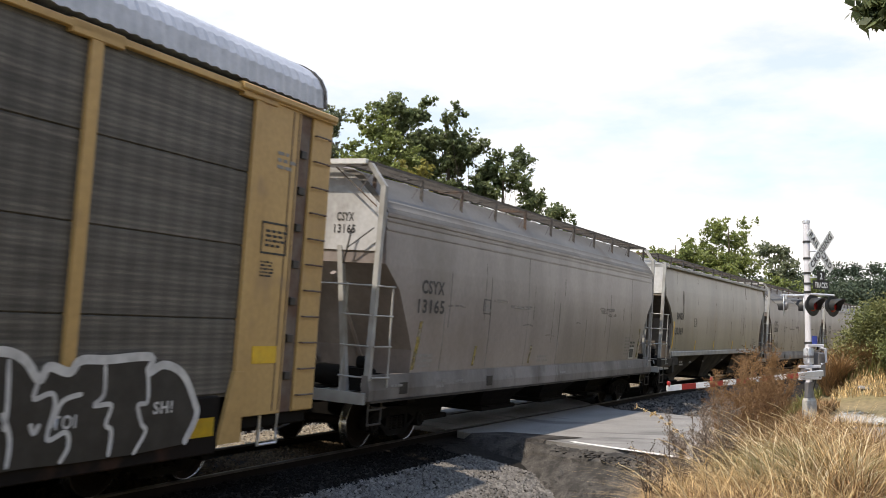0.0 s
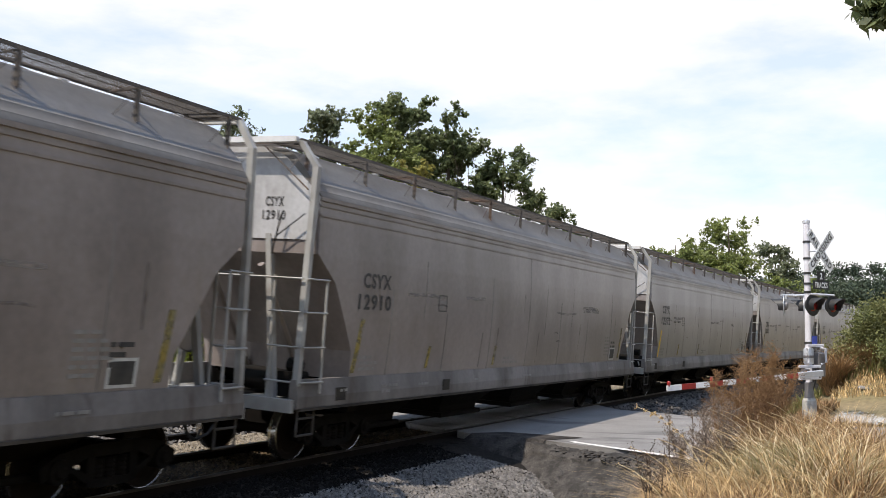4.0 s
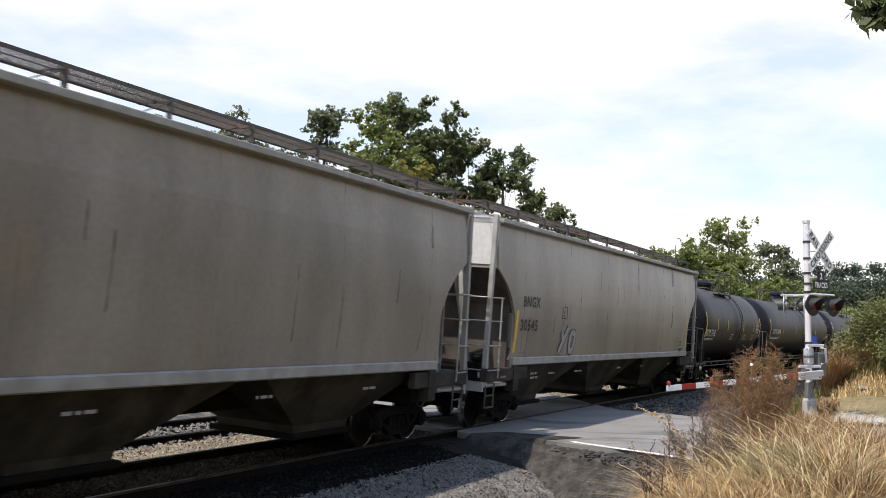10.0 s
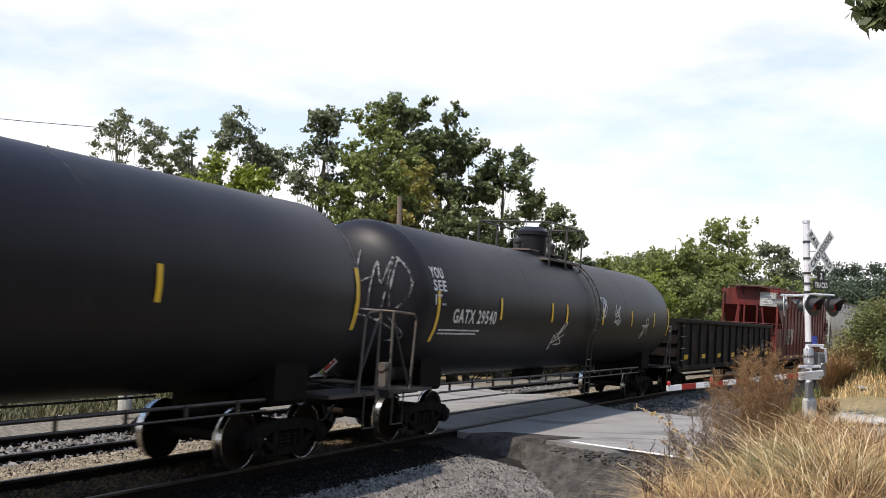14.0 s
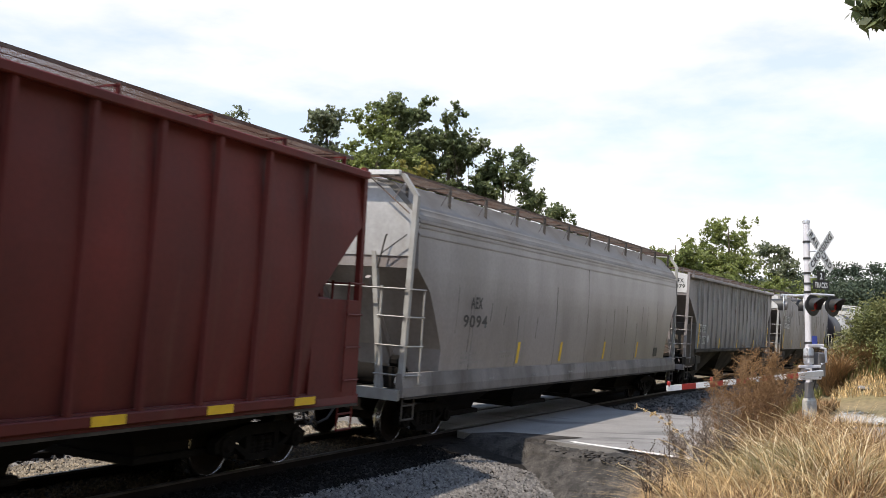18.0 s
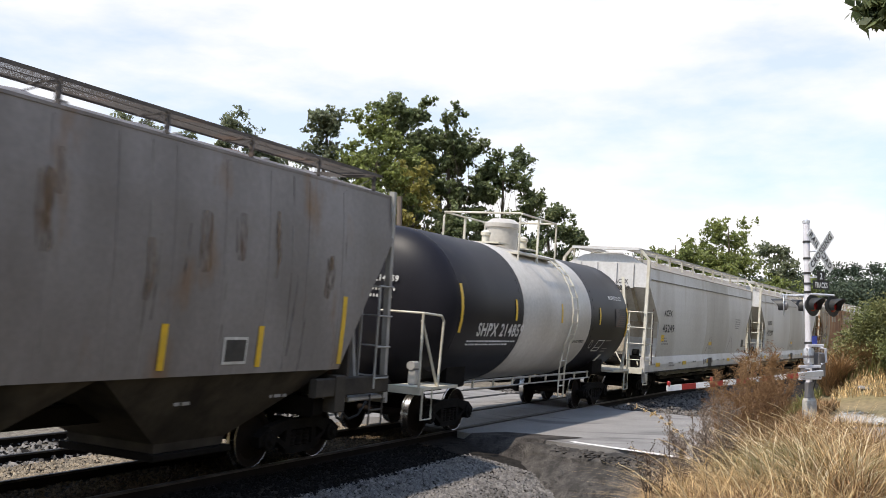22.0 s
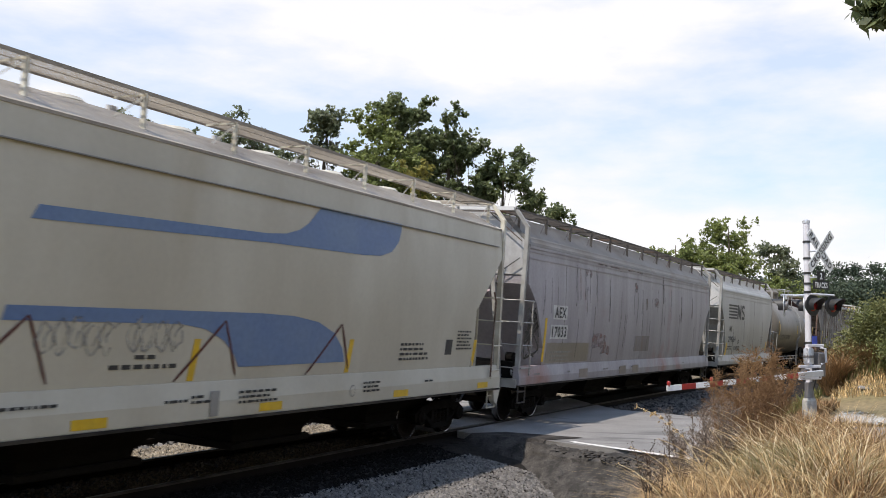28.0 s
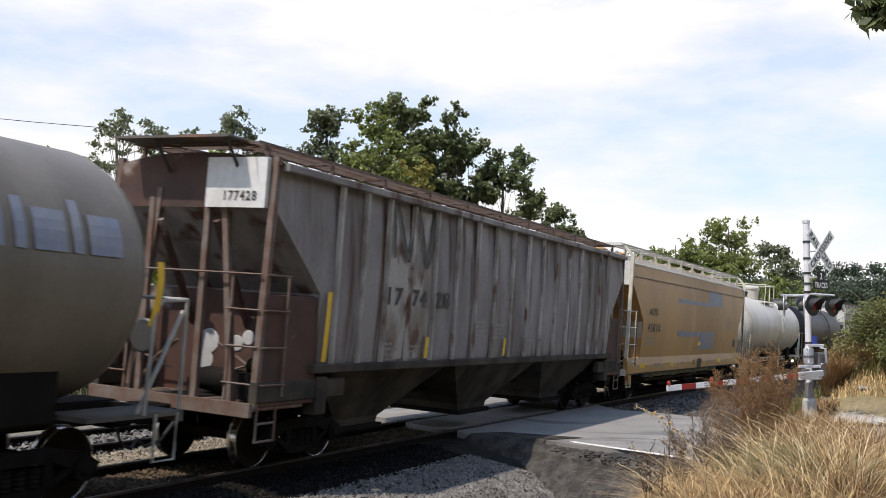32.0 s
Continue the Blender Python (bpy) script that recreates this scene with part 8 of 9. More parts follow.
for t, x0, x1 in (("17", 3.5, 4.05), ("74", 4.42, 5.0), ("28", 5.36, 5.98)):
    mark(c, t, x0 - hp, x1 - hp, 2.66, 2.98, "black", lambda u, v: (u, -surface(v) - 0.03, v))
for x, zz in ((3.5, 1.95), (4.42, 1.9), (7.35, 2.4), (8.4, 2.35), (10.2, 2.3), (11.3, 2.35)):
    small_print(c, x - hp, zz, 4, 0.5, "faint", 0.045)
for y, zz, r in ((-0.9, 2.2, 0.13), (-0.62, 2.0, 0.12), (-0.4, 1.9, 0.13), (0.15, 1.9, 0.2), (0.2, 1.6, 0.16)):
    part("chalk_patch", Shape().lathe([(r, 0.0), (r * 0.9, -0.006)], "x", (-hp + 0.94, y, zz), 14), "white_dirty", c, "round whitish patch")
for y in (-0.35, 0.75):
    part("end_post", Shape().box(-hp + 0.04, -hp + 0.12, y - 0.05, y + 0.05, 1.1, 4.1, 0.015), "rust_bar", c)
for y in (-0.9, 0.45):
    part("walk_bracket", Shape().tube([(-hp - 0.35, y, 4.98), (-hp + 0.05, y, 4.5)], 0.03, 6), "dark_bar", c, "dark roof walk bracket")
part("end_walk", Shape().box(-hp - 0.4, -hp + 0.3, -1.0, 1.2, 4.94, 4.98, 0.01), "grating", c, "end roof walk")
for x in (1.5, 5.0, 8.8):
    plate(c, "reflector", x - hp, x + 0.12 - hp, 1.7, 2.8 if x < 2 else 2.1, "yellow", "faded yellow strip", 0.085)
acf("orange tan covered hopper with faded blue stripes", 532.05, 550.8, "tan", "45810")
c, hp = TRAIN[-1][0], (550.8 - 532.05) / 2
for x0, x1, z0, z1 in ((6.0, 12.0, 3.45, 3.6), (11.0, 13.6, 3.5, 4.1), (6.0, 12.0, 2.2, 2.4), (9.6, 12.2, 1.7, 2.4)):
    plate(c, "stripe", x0 - hp, x1 - hp, z0, z1, "dim_blue", "faded blue stripe", 0.009 if z1 - z0 < 0.3 else 0.006)
tank("white tank car with grey band", 552.2, 568.0, "tankwhite", bar="cream_bar")
tank("black tank car far down the line", 569.6, 586.0, "tankblack")
csyx("dark grey covered hopper far down the line", 587.5, 606.5, "12950", "ribgrey")


# ---- trees, shrubs and grass ----
def leaf_cards(rng, centres, spread, count, size, flat=0.0):
    """Small four-cornered leaves scattered about clump centres."""
    k = rng.integers(0, len(centres), count)
    p = centres[k] + rng.normal(0, 1, (count, 3)) * np.asarray(spread)[k][:, None] * np.array([1, 1, 0.8])
    u = rng.normal(0, 1, (count, 3))
    u[:, 2] *= 1 - flat
    u /= np.linalg.norm(u, axis=1)[:, None]
    w = np.cross(u, rng.normal(0, 1, (count, 3)))
    w /= np.linalg.norm(w, axis=1)[:, None] + 1e-9
    s = size * rng.uniform(0.6, 1.4, count)[:, None]
    return np.stack([p - u * s, p + w * s * 0.55, p + u * s, p - w * s * 0.55], 1)


def leaf_tufts(rng, lobes, radii, count, size, tufts=15):
    """Leaves gathered in tight tufts round the skin of each lobe, thicker above, with clear gaps between."""
    cs, rs = [], []
    for c, r in zip(lobes, radii):
        for k in range(tufts):
            d = rng.normal(0, 1, 3)
            d /= np.linalg.norm(d)
            d[2] = d[2] * 0.75 + 0.12
            cs.append(np.array(c) + d * r * rng.uniform(0.15, 1.25))
            rs.append(r * rng.uniform(0.22, 0.46))
    cs, rs = np.array(cs), np.array(rs)
    w = rs ** 2
    k = rng.choice(len(cs), count, p=w / w.sum())
    d = rng.normal(0, 1, (count, 3))
    d /= np.linalg.norm(d, axis=1)[:, None]
    p = cs[k] + d * (rs[k] * rng.uniform(0.1, 1, count) ** 0.45)[:, None] * np.array([1, 1, 0.72])
    u = rng.normal(0, 1, (count, 3)) + np.array([0, 0, -0.25])
    u /= np.linalg.norm(u, axis=1)[:, None]
    q = np.cross(u, rng.normal(0, 0.6, (count, 3)) + np.array([0, 0, 1.0]))
    q /= np.linalg.norm(q, axis=1)[:, None] + 1e-9
    z = size * rng.uniform(0.6, 1.4, count)[:, None]
    return np.stack([p - u * z, p + q * z * 0.62, p + u * z, p - q * z * 0.62], 1)


def limb(b, a, c, r0, r1, rng, bend=0.12):
    mid = (Vector(a) + Vector(c)) / 2 + Vector(rng.normal(0, bend, 3)) * (Vector(c) - Vector(a)).length * 0.5
    b.tube([a, mid, c], r0, 6, r1)


def tree(x, y, h, r, leaf="leaf", count=7000, size=0.17, clumps=46, low=0.25, seed=1, label="leafy green deciduous tree", gap=0.55, group="trees along the line", top=1.0):
    """A tapered trunk, limbs and an uneven crown of many small leaves in clumps. r: half the crown's width; low: where the crown begins."""
    rng = np.random.default_rng(seed)
    count, size = int(count * 1.9), size * 0.8
    g = thing("tree", label, "tree", group, pose(x, y, ground_z(x, y) - 0.1))
    b = Shape()
    z0 = h * low
    lean = rng.normal(0, 0.03, 2) * h
    stem = [Vector((lean[0] * t * t, lean[1] * t * t, h * 0.93 * t)) for t in (0, 0.25, 0.5, 0.75, 1.0)]
    b.tube([tuple(p) for p in stem], max(0.1, h * 0.022), 8, 0.03)
    cs, sp = [], []
    for k in range(int(clumps * 1.7)):
        t = rng.uniform(0, 1)
        z = z0 + (h - 0.55 * gap - z0) * t
        wide = r * (0.42 + 0.68 * math.sin(math.pi * min(1, 0.15 + 0.74 * t)) ** 0.6) * (top if t > 0.75 else 1)
        a = rng.uniform(0, math.tau)
        q = wide * math.sqrt(rng.uniform(0.01, 1.0))
        s0 = stem[min(4, int(t * 0.8 * 4))]
        c = Vector((math.cos(a) * q + lean[0] * t * t, math.sin(a) * q + lean[1] * t * t, z))
        limb(b, tuple(s0), tuple(c), 0.015 + 0.035 * (1 - t), 0.006, rng)
        cs.append(tuple(c))
        sp.append(rng.uniform(0.5, 1.1) * gap * max(0.5, r / 5))
        for m in range(2):
            d = c + Vector(rng.normal(0, 1, 3)) * sp[-1] * 0.9
            b.tube([tuple(c), tuple(d)], 0.008, 4, 0.004)
            cs.append(tuple(d))
            sp.append(sp[-1] * 0.7 if m == 0 else sp[-1])
    part("trunk", b, "bark", g, "grey brown trunk with bare limbs")
    crown = leaf_tufts(rng, cs, np.array(sp) * 1.3, count, size)
    ob = new("crown", cloud_mesh("crown", crown, 4, leaf))
    ob.parent = g
    tagged(ob, "open crown of small leaves", kind="stuff")
    return g


OAK = "dark green oak with sky showing through its crown"
tree(45.5, 10.6, 15.0, 2.0, "leaf_dark", 15000, 0.13, 42, 0.15, 11, OAK, 0.95)
tree(43.5, 12.3, 14.7, 1.2, "leaf_dark", 8000, 0.13, 26, 0.2, 12, OAK, 0.9)
tree(46.0, 11.8, 13.0, 2.1, "leaf_dark", 11000, 0.13, 36, 0.15, 50, OAK, 0.95)
tree(40.6, 13.5, 13.2, 2.05, "leaf", 14500, 0.12, 44, 0.12, 13, "mid green tree with a dense crown", 0.95)
tree(38.4, 11.3, 11.3, 1.7, "leaf", 10000, 0.12, 34, 0.1, 51, "mid green tree with a dense crown", 0.95)
tree(40.5, 15.7, 13.8, 1.3, "leaf_grey", 6500, 0.115, 36, 0.2, 14, "thin tree with sparse leaves and a bare top", 0.8, top=0.55)
tree(47.4, 8.8, 12.4, 1.6, "leaf_dark", 8000, 0.125, 30, 0.2, 15, OAK, 0.9)
tree(51.1, 7.3, 10.5, 2.2, "leaf_dark", 9000, 0.13, 32, 0.15, 16, OAK, 0.9)
tree(57.0, 9.0, 8.9, 2.6, "leaf_dark", 9500, 0.13, 34, 0.2, 17, OAK, 0.9)
tree(61.0, 8.0, 8.0, 2.4, "leaf", 8000, 0.135, 30, 0.2, 18, "green tree with an open crown", 0.9)
tree(40.6, 23.0, 13.1, 1.8, "leaf_grey", 7000, 0.12, 30, 0.25, 19, "grey green tree with an open crown", 0.9)
tree(42.8, 21.6, 13.9, 2.1, "leaf_grey", 9500, 0.12, 36, 0.25, 42, "grey green tree with an open crown", 0.95)
tree(36.4, 24.1, 13.2, 2.1, "leaf_grey", 5600, 0.105, 46, 0.2, 20, "sparse tree with many gaps in its crown", 0.75)
tree(33.2, 25.3, 10.6, 2.2, "leaf_lime", 9000, 0.11, 40, 0.2, 21, "sparse tree with many gaps in its crown", 0.85)
tree(37.0, 19.0, 10.9, 1.5, "leaf_lime", 8000, 0.12, 26, 0.15, 22, "bright yellow green tree", 0.9)
tree(37.4, 16.9, 10.4, 2.0, "leaf_lime", 10500, 0.12, 32, 0.12, 23, "bright yellow green tree", 0.9)
tree(39.2, 9.8, 10.2, 1.15, "leaf_gold", 6500, 0.115, 26, 0.1, 25, "small yellowing tree beside the line", 0.85)
tree(43.6, 9.0, 8.6, 2.0, "leaf_dark", 9500, 0.12, 32, 0.1, 26, "dark green tree beside the line", 0.9)
tree(39.0, 12.6, 8.6, 2.1, "leaf", 10500, 0.115, 34, 0.08, 24, "mid green tree beside the line", 0.9)
tree(31.0, 15.5, 7.3, 3.3, "leaf_lime", 20400, 0.086, 52, 0.05, 27, "rounded pale green willow", 0.85)
tree(27.6, 18.3, 6.4, 2.8, "leaf_lime", 14450, 0.094, 44, 0.05, 28, "rounded pale green willow", 0.85)
tree(34.5, 15.0, 7.0, 2.4, "leaf", 11900, 0.101, 40, 0.05, 29, "rounded green shrubby tree", 0.85)
tree(40.0, 21.5, 9.5, 3.0, "leaf", 11900, 0.115, 40, 0.1, 30, "mid green tree in the wood edge", 0.85)
tree(93.8, 4.5, 13.9, 2.9, "leaf", 12000, 0.19, 40, 0.1, 31, "green tree beyond the crossing", 1.5)
tree(101.4, 1.2, 13.1, 1.8, "leaf_grey", 6500, 0.17, 32, 0.15, 32, "slim green tree beyond the crossing", 1.4)
tree(88.4, 8.6, 11.6, 3.4, "leaf", 12750, 0.187, 40, 0.1, 33, "green tree beyond the crossing", 1.4)
tree(97.3, 13.0, 11.3, 3.4, "leaf_dark", 7140, 0.173, 38, 0.15, 34, "thin tree beyond the crossing", 1.2)
tree(100.0, 17.0, 10.4, 4.4, "leaf", 11050, 0.187, 42, 0.1, 35, "green tree beyond the crossing", 1.2)
tree(76.0, 9.5, 7.6, 3.4, "leaf_lime", 12750, 0.144, 42, 0.05, 36, "bright green tree beyond the crossing", 1.2)
tree(82.0, 4.5, 8.2, 3.4, "leaf", 12750, 0.158, 42, 0.05, 37, "green tree beyond the crossing", 1.2)
tree(88.0, -0.6, 8.4, 3.4, "leaf", 11900, 0.158, 42, 0.05, 38, "green tree beyond the crossing", 1.2)
tree(70.0, 11.5, 7.2, 3.2, "leaf", 11050, 0.144, 42, 0.05, 39, "green tree beyond the crossing", 1.2)
tree(63.5, 12.5, 7.6, 3.2, "leaf_dark", 11050, 0.137, 42, 0.05, 40, "dark green tree in the wood edge", 1.2)
tree(55.0, 14.0, 8.0, 3.6, "leaf_dark", 11900, 0.137, 42, 0.05, 41, "dark green tree in the wood edge", 1.2)


def overhang():
    """A tree beside the viewer whose twigs reach into the sky."""
    g = thing("tree", "dark green tree with one low overhanging branch", "tree", "trees along the line", pose(9.5, -15.0, 0.4))
    b = Shape().tube([(0, 0, -0.2), (0.1, 0.1, 2.5), (0, 0.3, 5.0), (0.2, 0.2, 8.0)], 0.2, 8, 0.06)
    b.tube([(0, 0.2, 3.6), (-0.6, 2.5, 4.3), (-1.5, 5.0, 4.12)], 0.07, 6, 0.012)
    part("trunk", b, "bark", g)
    rng = np.random.default_rng(77)
    cs = [(-1.5, 5.0, 4.1), (-1.5, 5.02, 4.2), (-1.4, 4.93, 4.28), (-1.2, 4.5, 4.3), (-0.7, 3.6, 4.4), (-0.5, 3.0, 4.5)] + [tuple(v) for v in rng.normal((0, 0.2, 6.2), (1.5, 1.5, 1.2), (30, 3))]
    sp = [0.05, 0.06, 0.08, 0.12, 0.2, 0.25] + [0.5] * 30
    ob = new("crown", cloud_mesh("crown", leaf_cards(rng, np.array(cs), np.array(sp), 4200, 0.06), 4, "leaf_dark"))
    ob.parent = g
    tagged(ob, "dark green leaves", kind="stuff")


overhang()


def woods(name, label, boxes, count, size, leaf, seed, loose=1.0):
    """A far wood as one mass of leaves with an uneven top: boxes of (x0, y0, x1, y1, height)."""
    rng = np.random.default_rng(seed)
    cs, sp = [], []
    for x0, y0, x1, y1, h in boxes:
        n = max(6, int(math.hypot(x1 - x0, y1 - y0) / (size * 4)))
        for k in range(n):
            t = (k + rng.uniform(0, 1)) / n
            x, y = x0 + (x1 - x0) * t, y0 + (y1 - y0) * t
            top = h * rng.uniform(0.72, 1.06)
            for m in range(5):
                cs.append((x + rng.normal(0, size), y + rng.normal(0, size * 2), ground_z(x, y) + top * (m + 0.6) / 5))
                sp.append(size * rng.uniform(1.2, 2.2) * loose)
    ob = new(name, cloud_mesh(name, leaf_cards(rng, np.array(cs), np.array(sp), count, size), 4, leaf))
    tagged(ob, label, "woods", kind="stuff")


woods("far_woods", "hazy dark green wooded ridge", [(330, -40, 320, 60, 20), (360, -60, 350, 30, 25), (300, 0, 290, 120, 17)], 230000, 0.45, "leaf_far", 51, 1.9)
woods("wood_edge", "mid green thicket beyond the far line", [(36, 26, 62, 17, 6.0), (60, 16, 110, 22, 6.0), (30, 30, 36, 24, 5.5), (110, 6, 150, -2, 7.0), (25, 23, 31, 19, 4.5)], 42000, 0.3, "leaf", 52)
woods("wood_edge", "bright thicket beside the far end of the line", [(130, -8, 170, -12, 6.0), (96, 8, 130, 4, 5.0)], 9000, 0.34, "leaf_lime", 53)
woods("far_woods", "low dark woods at the end of the side road", [(60, 72, 30, 80, 9), (90, 60, 60, 75, 10)], 9000, 0.5, "leaf_far", 54)
# Out of view: added to cut the skylight on the cars' near sides.
woods("far_woods", "unseen tall woods behind the viewer, added to block skylight", [(-60, -40, 30, -36, 13), (30, -36, 110, -48, 13), (-70, -38, -80, 20, 12)], 26000, 0.8, "leaf_dark", 55)


def blades(name, label, area, count, h0, h1, material, seed, width=0.007, lean=0.45, clump=None, cat="grass"):
    """Curved grass blades inside a four-cornered area of the ground, as one mass."""
    rng = np.random.default_rng(seed)
    a, b, c, d = [np.array(p) for p in area]
    if clump:
        cu, cv = rng.uniform(0, 1, clump), rng.uniform(0, 1, clump)
    out = []
    for i in range(count):
        if clump:
            k = rng.integers(0, clump)
            u, v = np.clip(cu[k] + rng.normal(0, 0.035), 0, 1), np.clip(cv[k] + rng.normal(0, 0.035), 0, 1)
        else:
            u, v = rng.uniform(0, 1, 2)
        x, y = (a * (1 - u) + b * u) * (1 - v) + (d * (1 - u) + c * u) * v
        z = ground_z(x, y) - 0.02
        h = rng.uniform(h0, h1) * (float(np.interp(y + 0.08 * (x - 9), [-10.3, -9.6], [0.5, 1.0])) if x < 16 else 1.0)
        t = rng.uniform(0, math.tau)
        l = lean * rng.uniform(0.2, 1.4) * h
        dx_, dy_ = math.cos(t) * l, math.sin(t) * l
        w = width * rng.uniform(0.7, 1.5)
        sx, sy = -math.sin(t) * w, math.cos(t) * w
        p = [np.array((x + dx_ * s * s, y + dy_ * s * s, z + h * (s - 0.18 * (l / h) * s ** 3))) for s in (0, 0.5, 0.8, 1.0)]
        o = np.array((sx, sy, 0))
        for k, (f0, f1) in enumerate(((1, 0.8), (0.8, 0.5), (0.5, 0.08))):
            out.append([p[k] - o * f0, p[k] + o * f0, p[k + 1] + o * f1, p[k + 1] - o * f1])
    ob = new(name, cloud_mesh(name, np.array(out), 4, material))
    tagged(ob, label, cat, kind="stuff")


BANK = [(7.0, -8.95), (11.8, -7.35), (14.9, -8.9), (4.2, -10.9)]
blades("dry_grass", "thick straw coloured dry grass on the bank", BANK, 17000, 0.12, 0.36, "straw", 61, 0.004, 1.1)
blades("dry_grass", "matted brown grass low on the bank", BANK, 12000, 0.08, 0.28, "straw_brown", 75, 0.005, 1.8, clump=120)
blades("dry_grass", "tangled straw above the road shoulder", [(8.6, -9.7), (13.0, -8.7), (16.0, -9.2), (11.5, -10.5)], 5500, 0.25, 0.8, "straw_brown", 76, 0.004, 1.1, clump=70)
blades("dry_grass", "pale straw clumps above the road shoulder", [(8.6, -9.7), (13.0, -8.7), (16.0, -9.2), (11.5, -10.5)], 1100, 0.3, 0.95, "straw", 77, 0.004, 1.3, clump=40)
blades("dry_grass", "rust brown dead grass under the weeds", [(11.6, -8.3), (13.0, -7.9), (16.0, -8.6), (14.0, -9.2)], 9000, 0.35, 0.8, "straw_brown", 71, 0.005, 0.8)
blades("dry_grass", "straw coloured tussocks leaning over the bank", BANK, 3600, 0.3, 0.7, "straw", 62, 0.004, 1.6, clump=44)
blades("dry_grass", "long bleached blades arching out of tussocks", [(8.6, -9.5), (11.5, -8.2), (13.4, -8.9), (9.5, -9.9)], 420, 0.45, 1.0, "straw_pale", 72, 0.006, 1.5, clump=46)
blades("dry_grass", "brown dead grass in the straw", BANK, 14000, 0.15, 0.5, "straw_brown", 73, 0.004, 1.0, clump=70)
blades("green_grass", "greenish grass among the straw", [(9.5, -9.4), (12, -8.3), (14.0, -8.8), (10, -9.8)], 6000, 0.3, 0.65, "straw_green", 63, 0.005, 1.4, clump=20)
blades("dry_grass", "short straw along the ditch", [(9.6, -7.9), (11.0, -7.1), (13.4, -7.3), (12.4, -8.0)], 4500, 0.12, 0.32, "straw", 64, 0.006, 0.7)
blades("dry_grass", "brown dead grass round the signal footing", [(22.0, -8.2), (23.6, -7.3), (29.0, -7.6), (28.0, -8.5)], 3500, 0.12, 0.32, "straw_brown", 65, 0.012, 0.6)
blades("dry_grass", "thin straw round the pale gravel", [(29.0, -9.9), (29.2, -8.2), (34.0, -8.0), (34.0, -10.4)], 2600, 0.1, 0.3, "straw", 66, 0.012, 0.6)
blades("dry_grass", "dry grass on the far verge", [(8, 10.0), (26, 10.0), (34, 22.0), (8, 22.0)], 16000, 0.15, 0.45, "verge", 67, 0.03, 0.5)
blades("dry_grass", "dry grass along the line past the road", [(30, -5.0), (75, -8.5), (75, -12), (30, -9.5)], 9000, 0.3, 0.7, "straw_green", 68, 0.018, 0.6)


def weed(x, y, h, seed, material="weed", heads=26, label="dead brown weed with dry seed heads"):
    """A dead weed: stem, branching twigs and many small dry seed heads."""
    rng = np.random.default_rng(seed)
    g = thing("weed", label, "weed", "dead weeds on the bank", pose(x, y, ground_z(x, y) - 0.03))
    b = Shape()
    lean = rng.normal(0, 0.09, 2) * h
    tip = Vector((lean[0], lean[1], h))
    b.tube([(0, 0, 0), (lean[0] * 0.3, lean[1] * 0.3, h * 0.5), tuple(tip)], 0.008, 5, 0.003)
    cs = []
    for k in range(heads):
        t = rng.uniform(0.42, 1.0)
        p = Vector((lean[0] * t * t, lean[1] * t * t, h * t))
        q = p + Vector((rng.normal(0, 0.09), rng.normal(0, 0.09), rng.uniform(0.04, 0.17))) * (1.5 - 0.8 * t)
        b.tube([tuple(p), tuple(q)], 0.0035, 4, 0.002)
        cs.append(tuple(q))
        cs.append(tuple((p + q) / 2))
    part("stem", b, material if material != "weed" else "weed", g)
    ob = new("seed_plume", cloud_mesh("seed_plume", leaf_cards(rng, np.array(cs), np.full(len(cs), 0.02), heads * 26, 0.0085), 4, material))
    ob.parent = g
    tagged(ob, "dry brown seed heads", kind="stuff")


rw = random.Random(9)
for i in range(34):
    weed(rw.uniform(12.4, 15.2), rw.uniform(-8.5, -7.75), rw.uniform(1.0, 1.8), 100 + i, "weed", 44)
for i in range(20):
    weed(rw.uniform(10.8, 13.0), rw.uniform(-8.3, -7.7), rw.uniform(0.7, 1.15), 140 + i, "twig_grey", 22, "brushy dead weed with fine grey twigs")
for i in range(5):
    weed(9.65 + 0.05 * i, -7.86 + rw.uniform(-0.09, 0.09), rw.uniform(0.6, 0.85), 170 + i, "weed_dark", 7, "blackened dead stalk with bare twigs")
for i in range(22):
    weed(rw.uniform(31.5, 35.0), rw.uniform(-9.2, -7.8), rw.uniform(0.7, 1.2), 180 + i, "weed", 30, "tall rust brown weed beyond the rocks")


def straw_stem(x, y, h, turn, seed):
    """A tall bent straw stem with a drooping seed plume."""
    rng = np.random.default_rng(seed)
    g = thing("grass_stem", "tall bent straw stem with a drooping plume", "grass", "tall straw stems", pose(x, y, ground_z(x, y) - 0.02, 0, 0, turn))
    pts = [(0.42 * h * s * s * 1.2, 0, h * (s - 0.25 * s ** 3)) for s in np.linspace(0, 1, 9)]
    part("stem", Shape().tube(pts, 0.0055, 5, 0.002), "straw_pale" if seed % 3 else "straw", g)
    cs = np.array([np.array(pts[k]) * (1 - t) + np.array(pts[k + 1]) * t for k in (5, 6, 7) for t in (0.0, 0.5, 1.0)])
    ob = new("plume", cloud_mesh("plume", leaf_cards(rng, cs, np.full(9, 0.006 if seed != 260 else 0.014), 40 if seed != 260 else 170, 0.007 if seed != 260 else 0.012), 4, "straw"))
    ob.parent = g
    tagged(ob, "dry drooping plume", kind="stuff")
    part("leaf_blade", Shape().tube([pts[3], (pts[3][0] - 0.1, 0.05, pts[3][2] + 0.18), (pts[3][0] - 0.3, 0.12, pts[3][2] + 0.12)], 0.006, 4, 0.001), "straw", g)


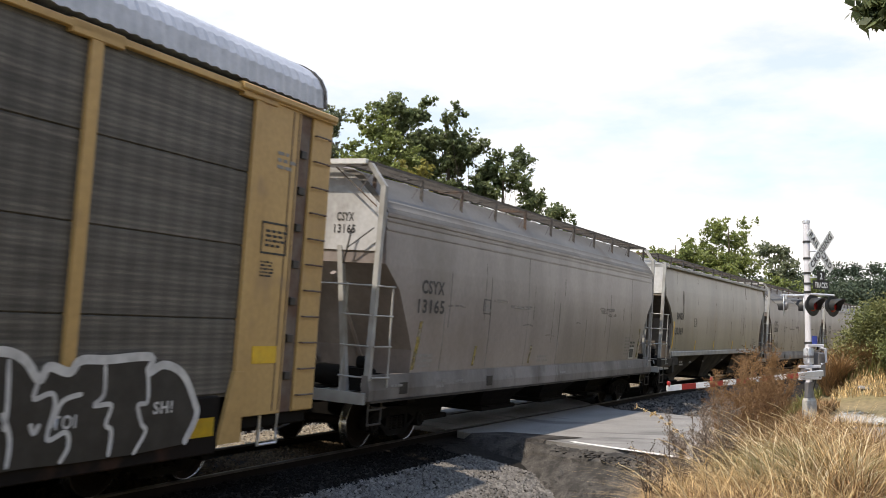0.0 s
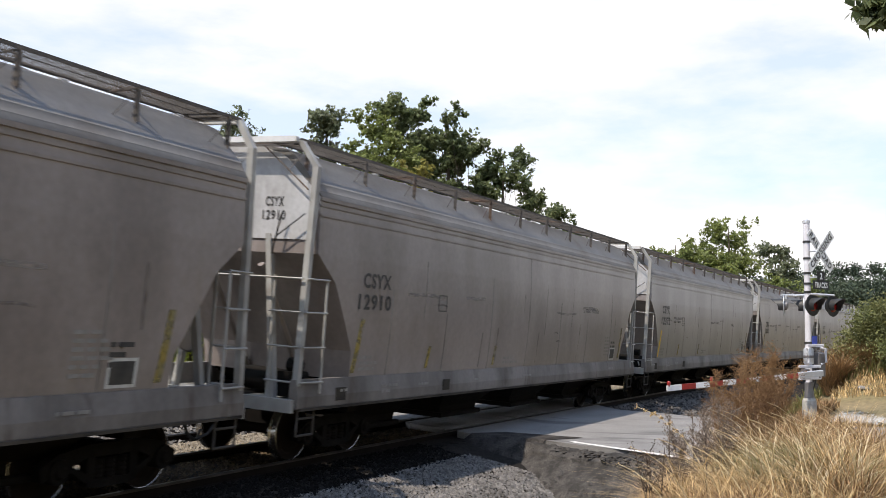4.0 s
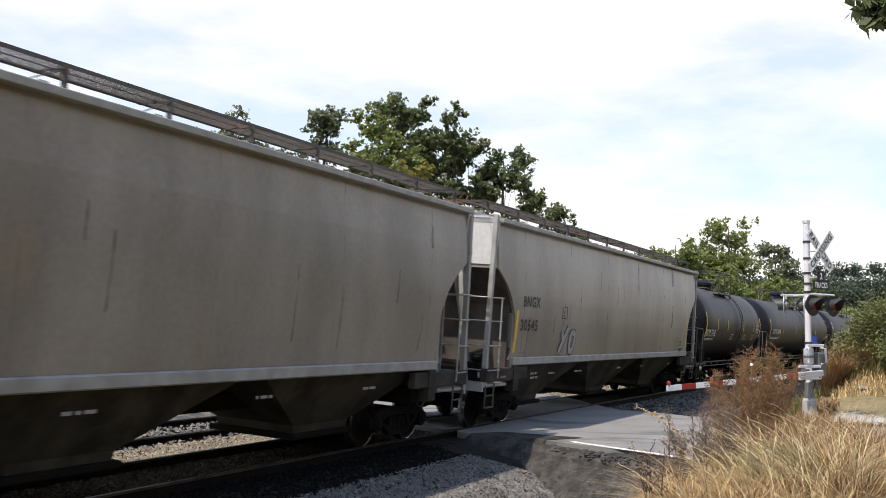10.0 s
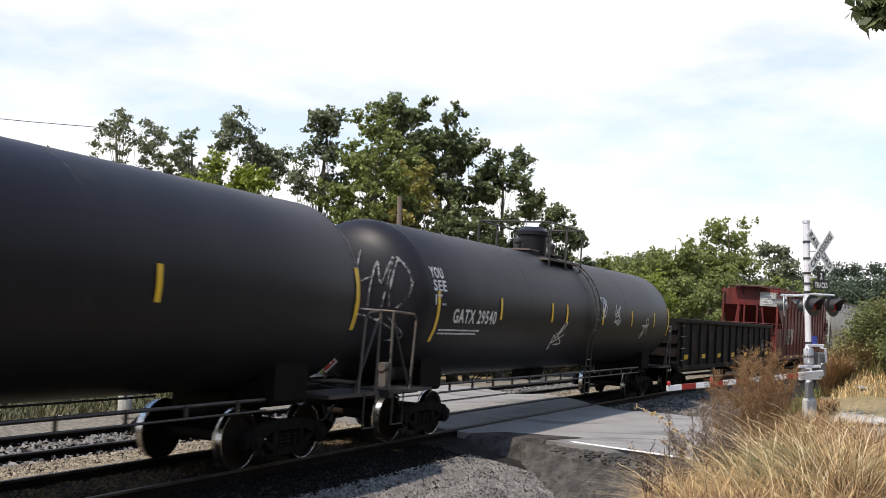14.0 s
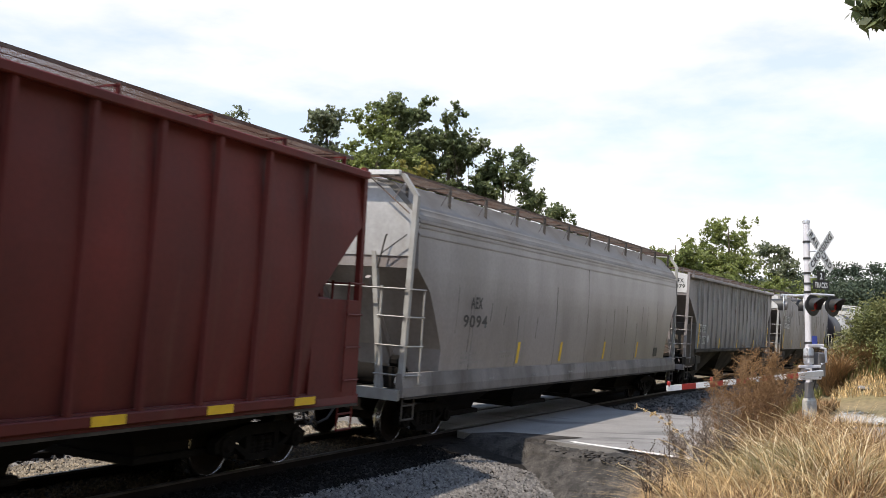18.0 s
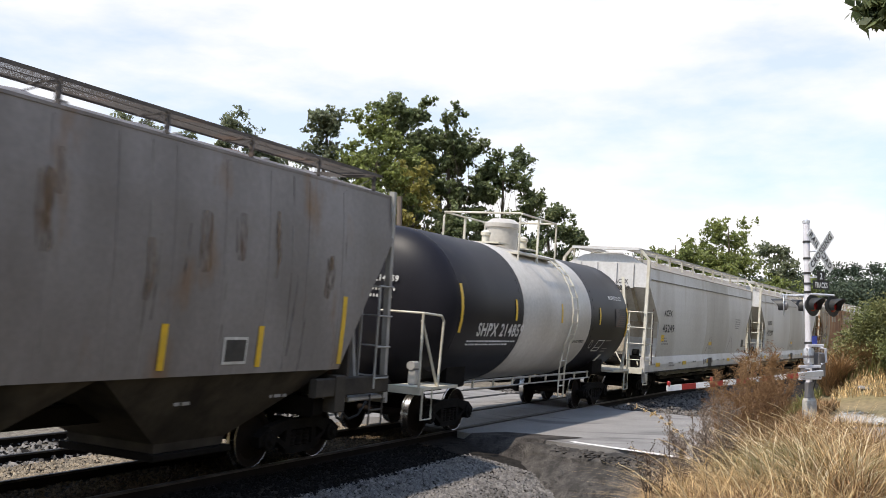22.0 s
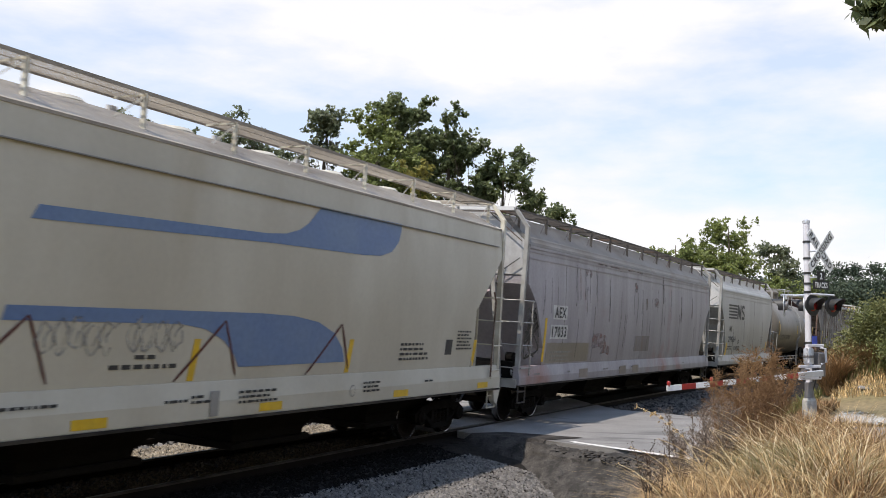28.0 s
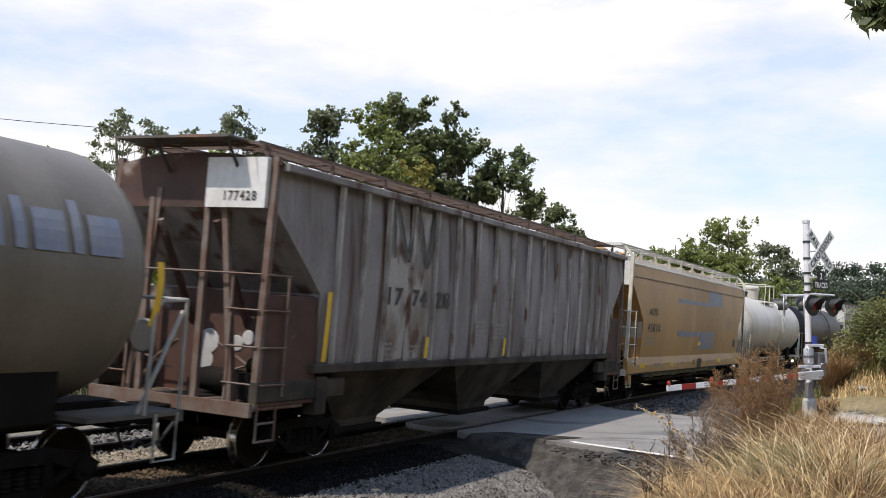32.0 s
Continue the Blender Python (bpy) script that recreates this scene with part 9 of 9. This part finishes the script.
for i in range(70):
    straw_stem(rw.uniform(7.4, 13.0), rw.uniform(-9.9, -8.4), rw.uniform(0.65, 1.2), rw.gauss(115, 38), 300 + i)
straw_stem(9.75, -8.45, 1.45, 92, 260)
straw_stem(9.4, -8.25, 1.05, 170, 261)


def shrub(x, y, h, r, leaf, count, seed, label, size=0.06):
    rng = np.random.default_rng(seed)
    g = thing("shrub", label, "shrub", "shrubs", pose(x, y, ground_z(x, y) - 0.1))
    b = Shape()
    cs, sp = [], []
    for k in range(34):
        a, q = rng.uniform(0, math.tau), r * math.sqrt(rng.uniform(0, 1))
        c = (math.cos(a) * q, math.sin(a) * q, h * rng.uniform(0.25, 1.0) * (1 - 0.35 * (q / r) ** 2))
        b.tube([(math.cos(a) * q * 0.2, math.sin(a) * q * 0.2, 0), (c[0] * 0.6, c[1] * 0.6, c[2] * 0.6), c], 0.02, 5, 0.006)
        cs.append(c)
        sp.append(0.16 * r)
    tagged(part("branchwork", b, "bark", g), kind="stuff")
    ob = new("foliage", cloud_mesh("foliage", leaf_cards(rng, np.array(cs), np.array(sp), count, size), 4, leaf))
    ob.parent = g
    tagged(ob, "dense small leaves", kind="stuff")


shrub(31.5, -9.9, 2.3, 1.5, "bush", 22000, 301, "olive green shrub beside the line", 0.042)
shrub(38.5, -9.9, 2.7, 1.7, "bush", 13000, 302, "olive green shrub behind the rocks", 0.055)
shrub(44.0, -9.6, 2.4, 2.0, "bush", 6000, 305, "olive green shrub along the line", 0.08)
blades("dry_grass", "golden brown dead grass beyond the signal", [(29.6, -8.2), (31.0, -7.7), (34.5, -8.4), (31.5, -9.5)], 6000, 0.4, 1.15, "straw_brown", 74, 0.012, 0.8, clump=26)


def power_line():
    g = thing("utility_pole", "weathered wooden utility pole among the trees", "utility pole", "", pose(36.3, 8.9, ground_z(36.3, 8.9)))
    part("pole", Shape().tube([(0, 0, -0.3), (0, 0, 8.3)], 0.15, 10, 0.11), "wood", g)
    w = tagged(new("overhead_wire"), "thin dark overhead wires", "wire")
    for z, y1, z1 in ((10.2, 41.0, 9.9), (6.9, 41.0, 6.4)):
        a, c = Vector((30.0, 19.0, z)), Vector((0.0, y1, z1 + 3.0))
        pts = [tuple(a.lerp(c, t) - Vector((0, 0, 1.0 * 4 * t * (1 - t)))) for t in np.linspace(0, 1, 14)]
        part("wire", Shape().tube(pts, 0.014, 5), "wire", w)


power_line()


def motions():
    """The whole train runs by, slowing a very little."""
    for car, place in TRAIN:
        walk(car, [(t, car_pose(place - run(t))) for t in STOPS])


motions()
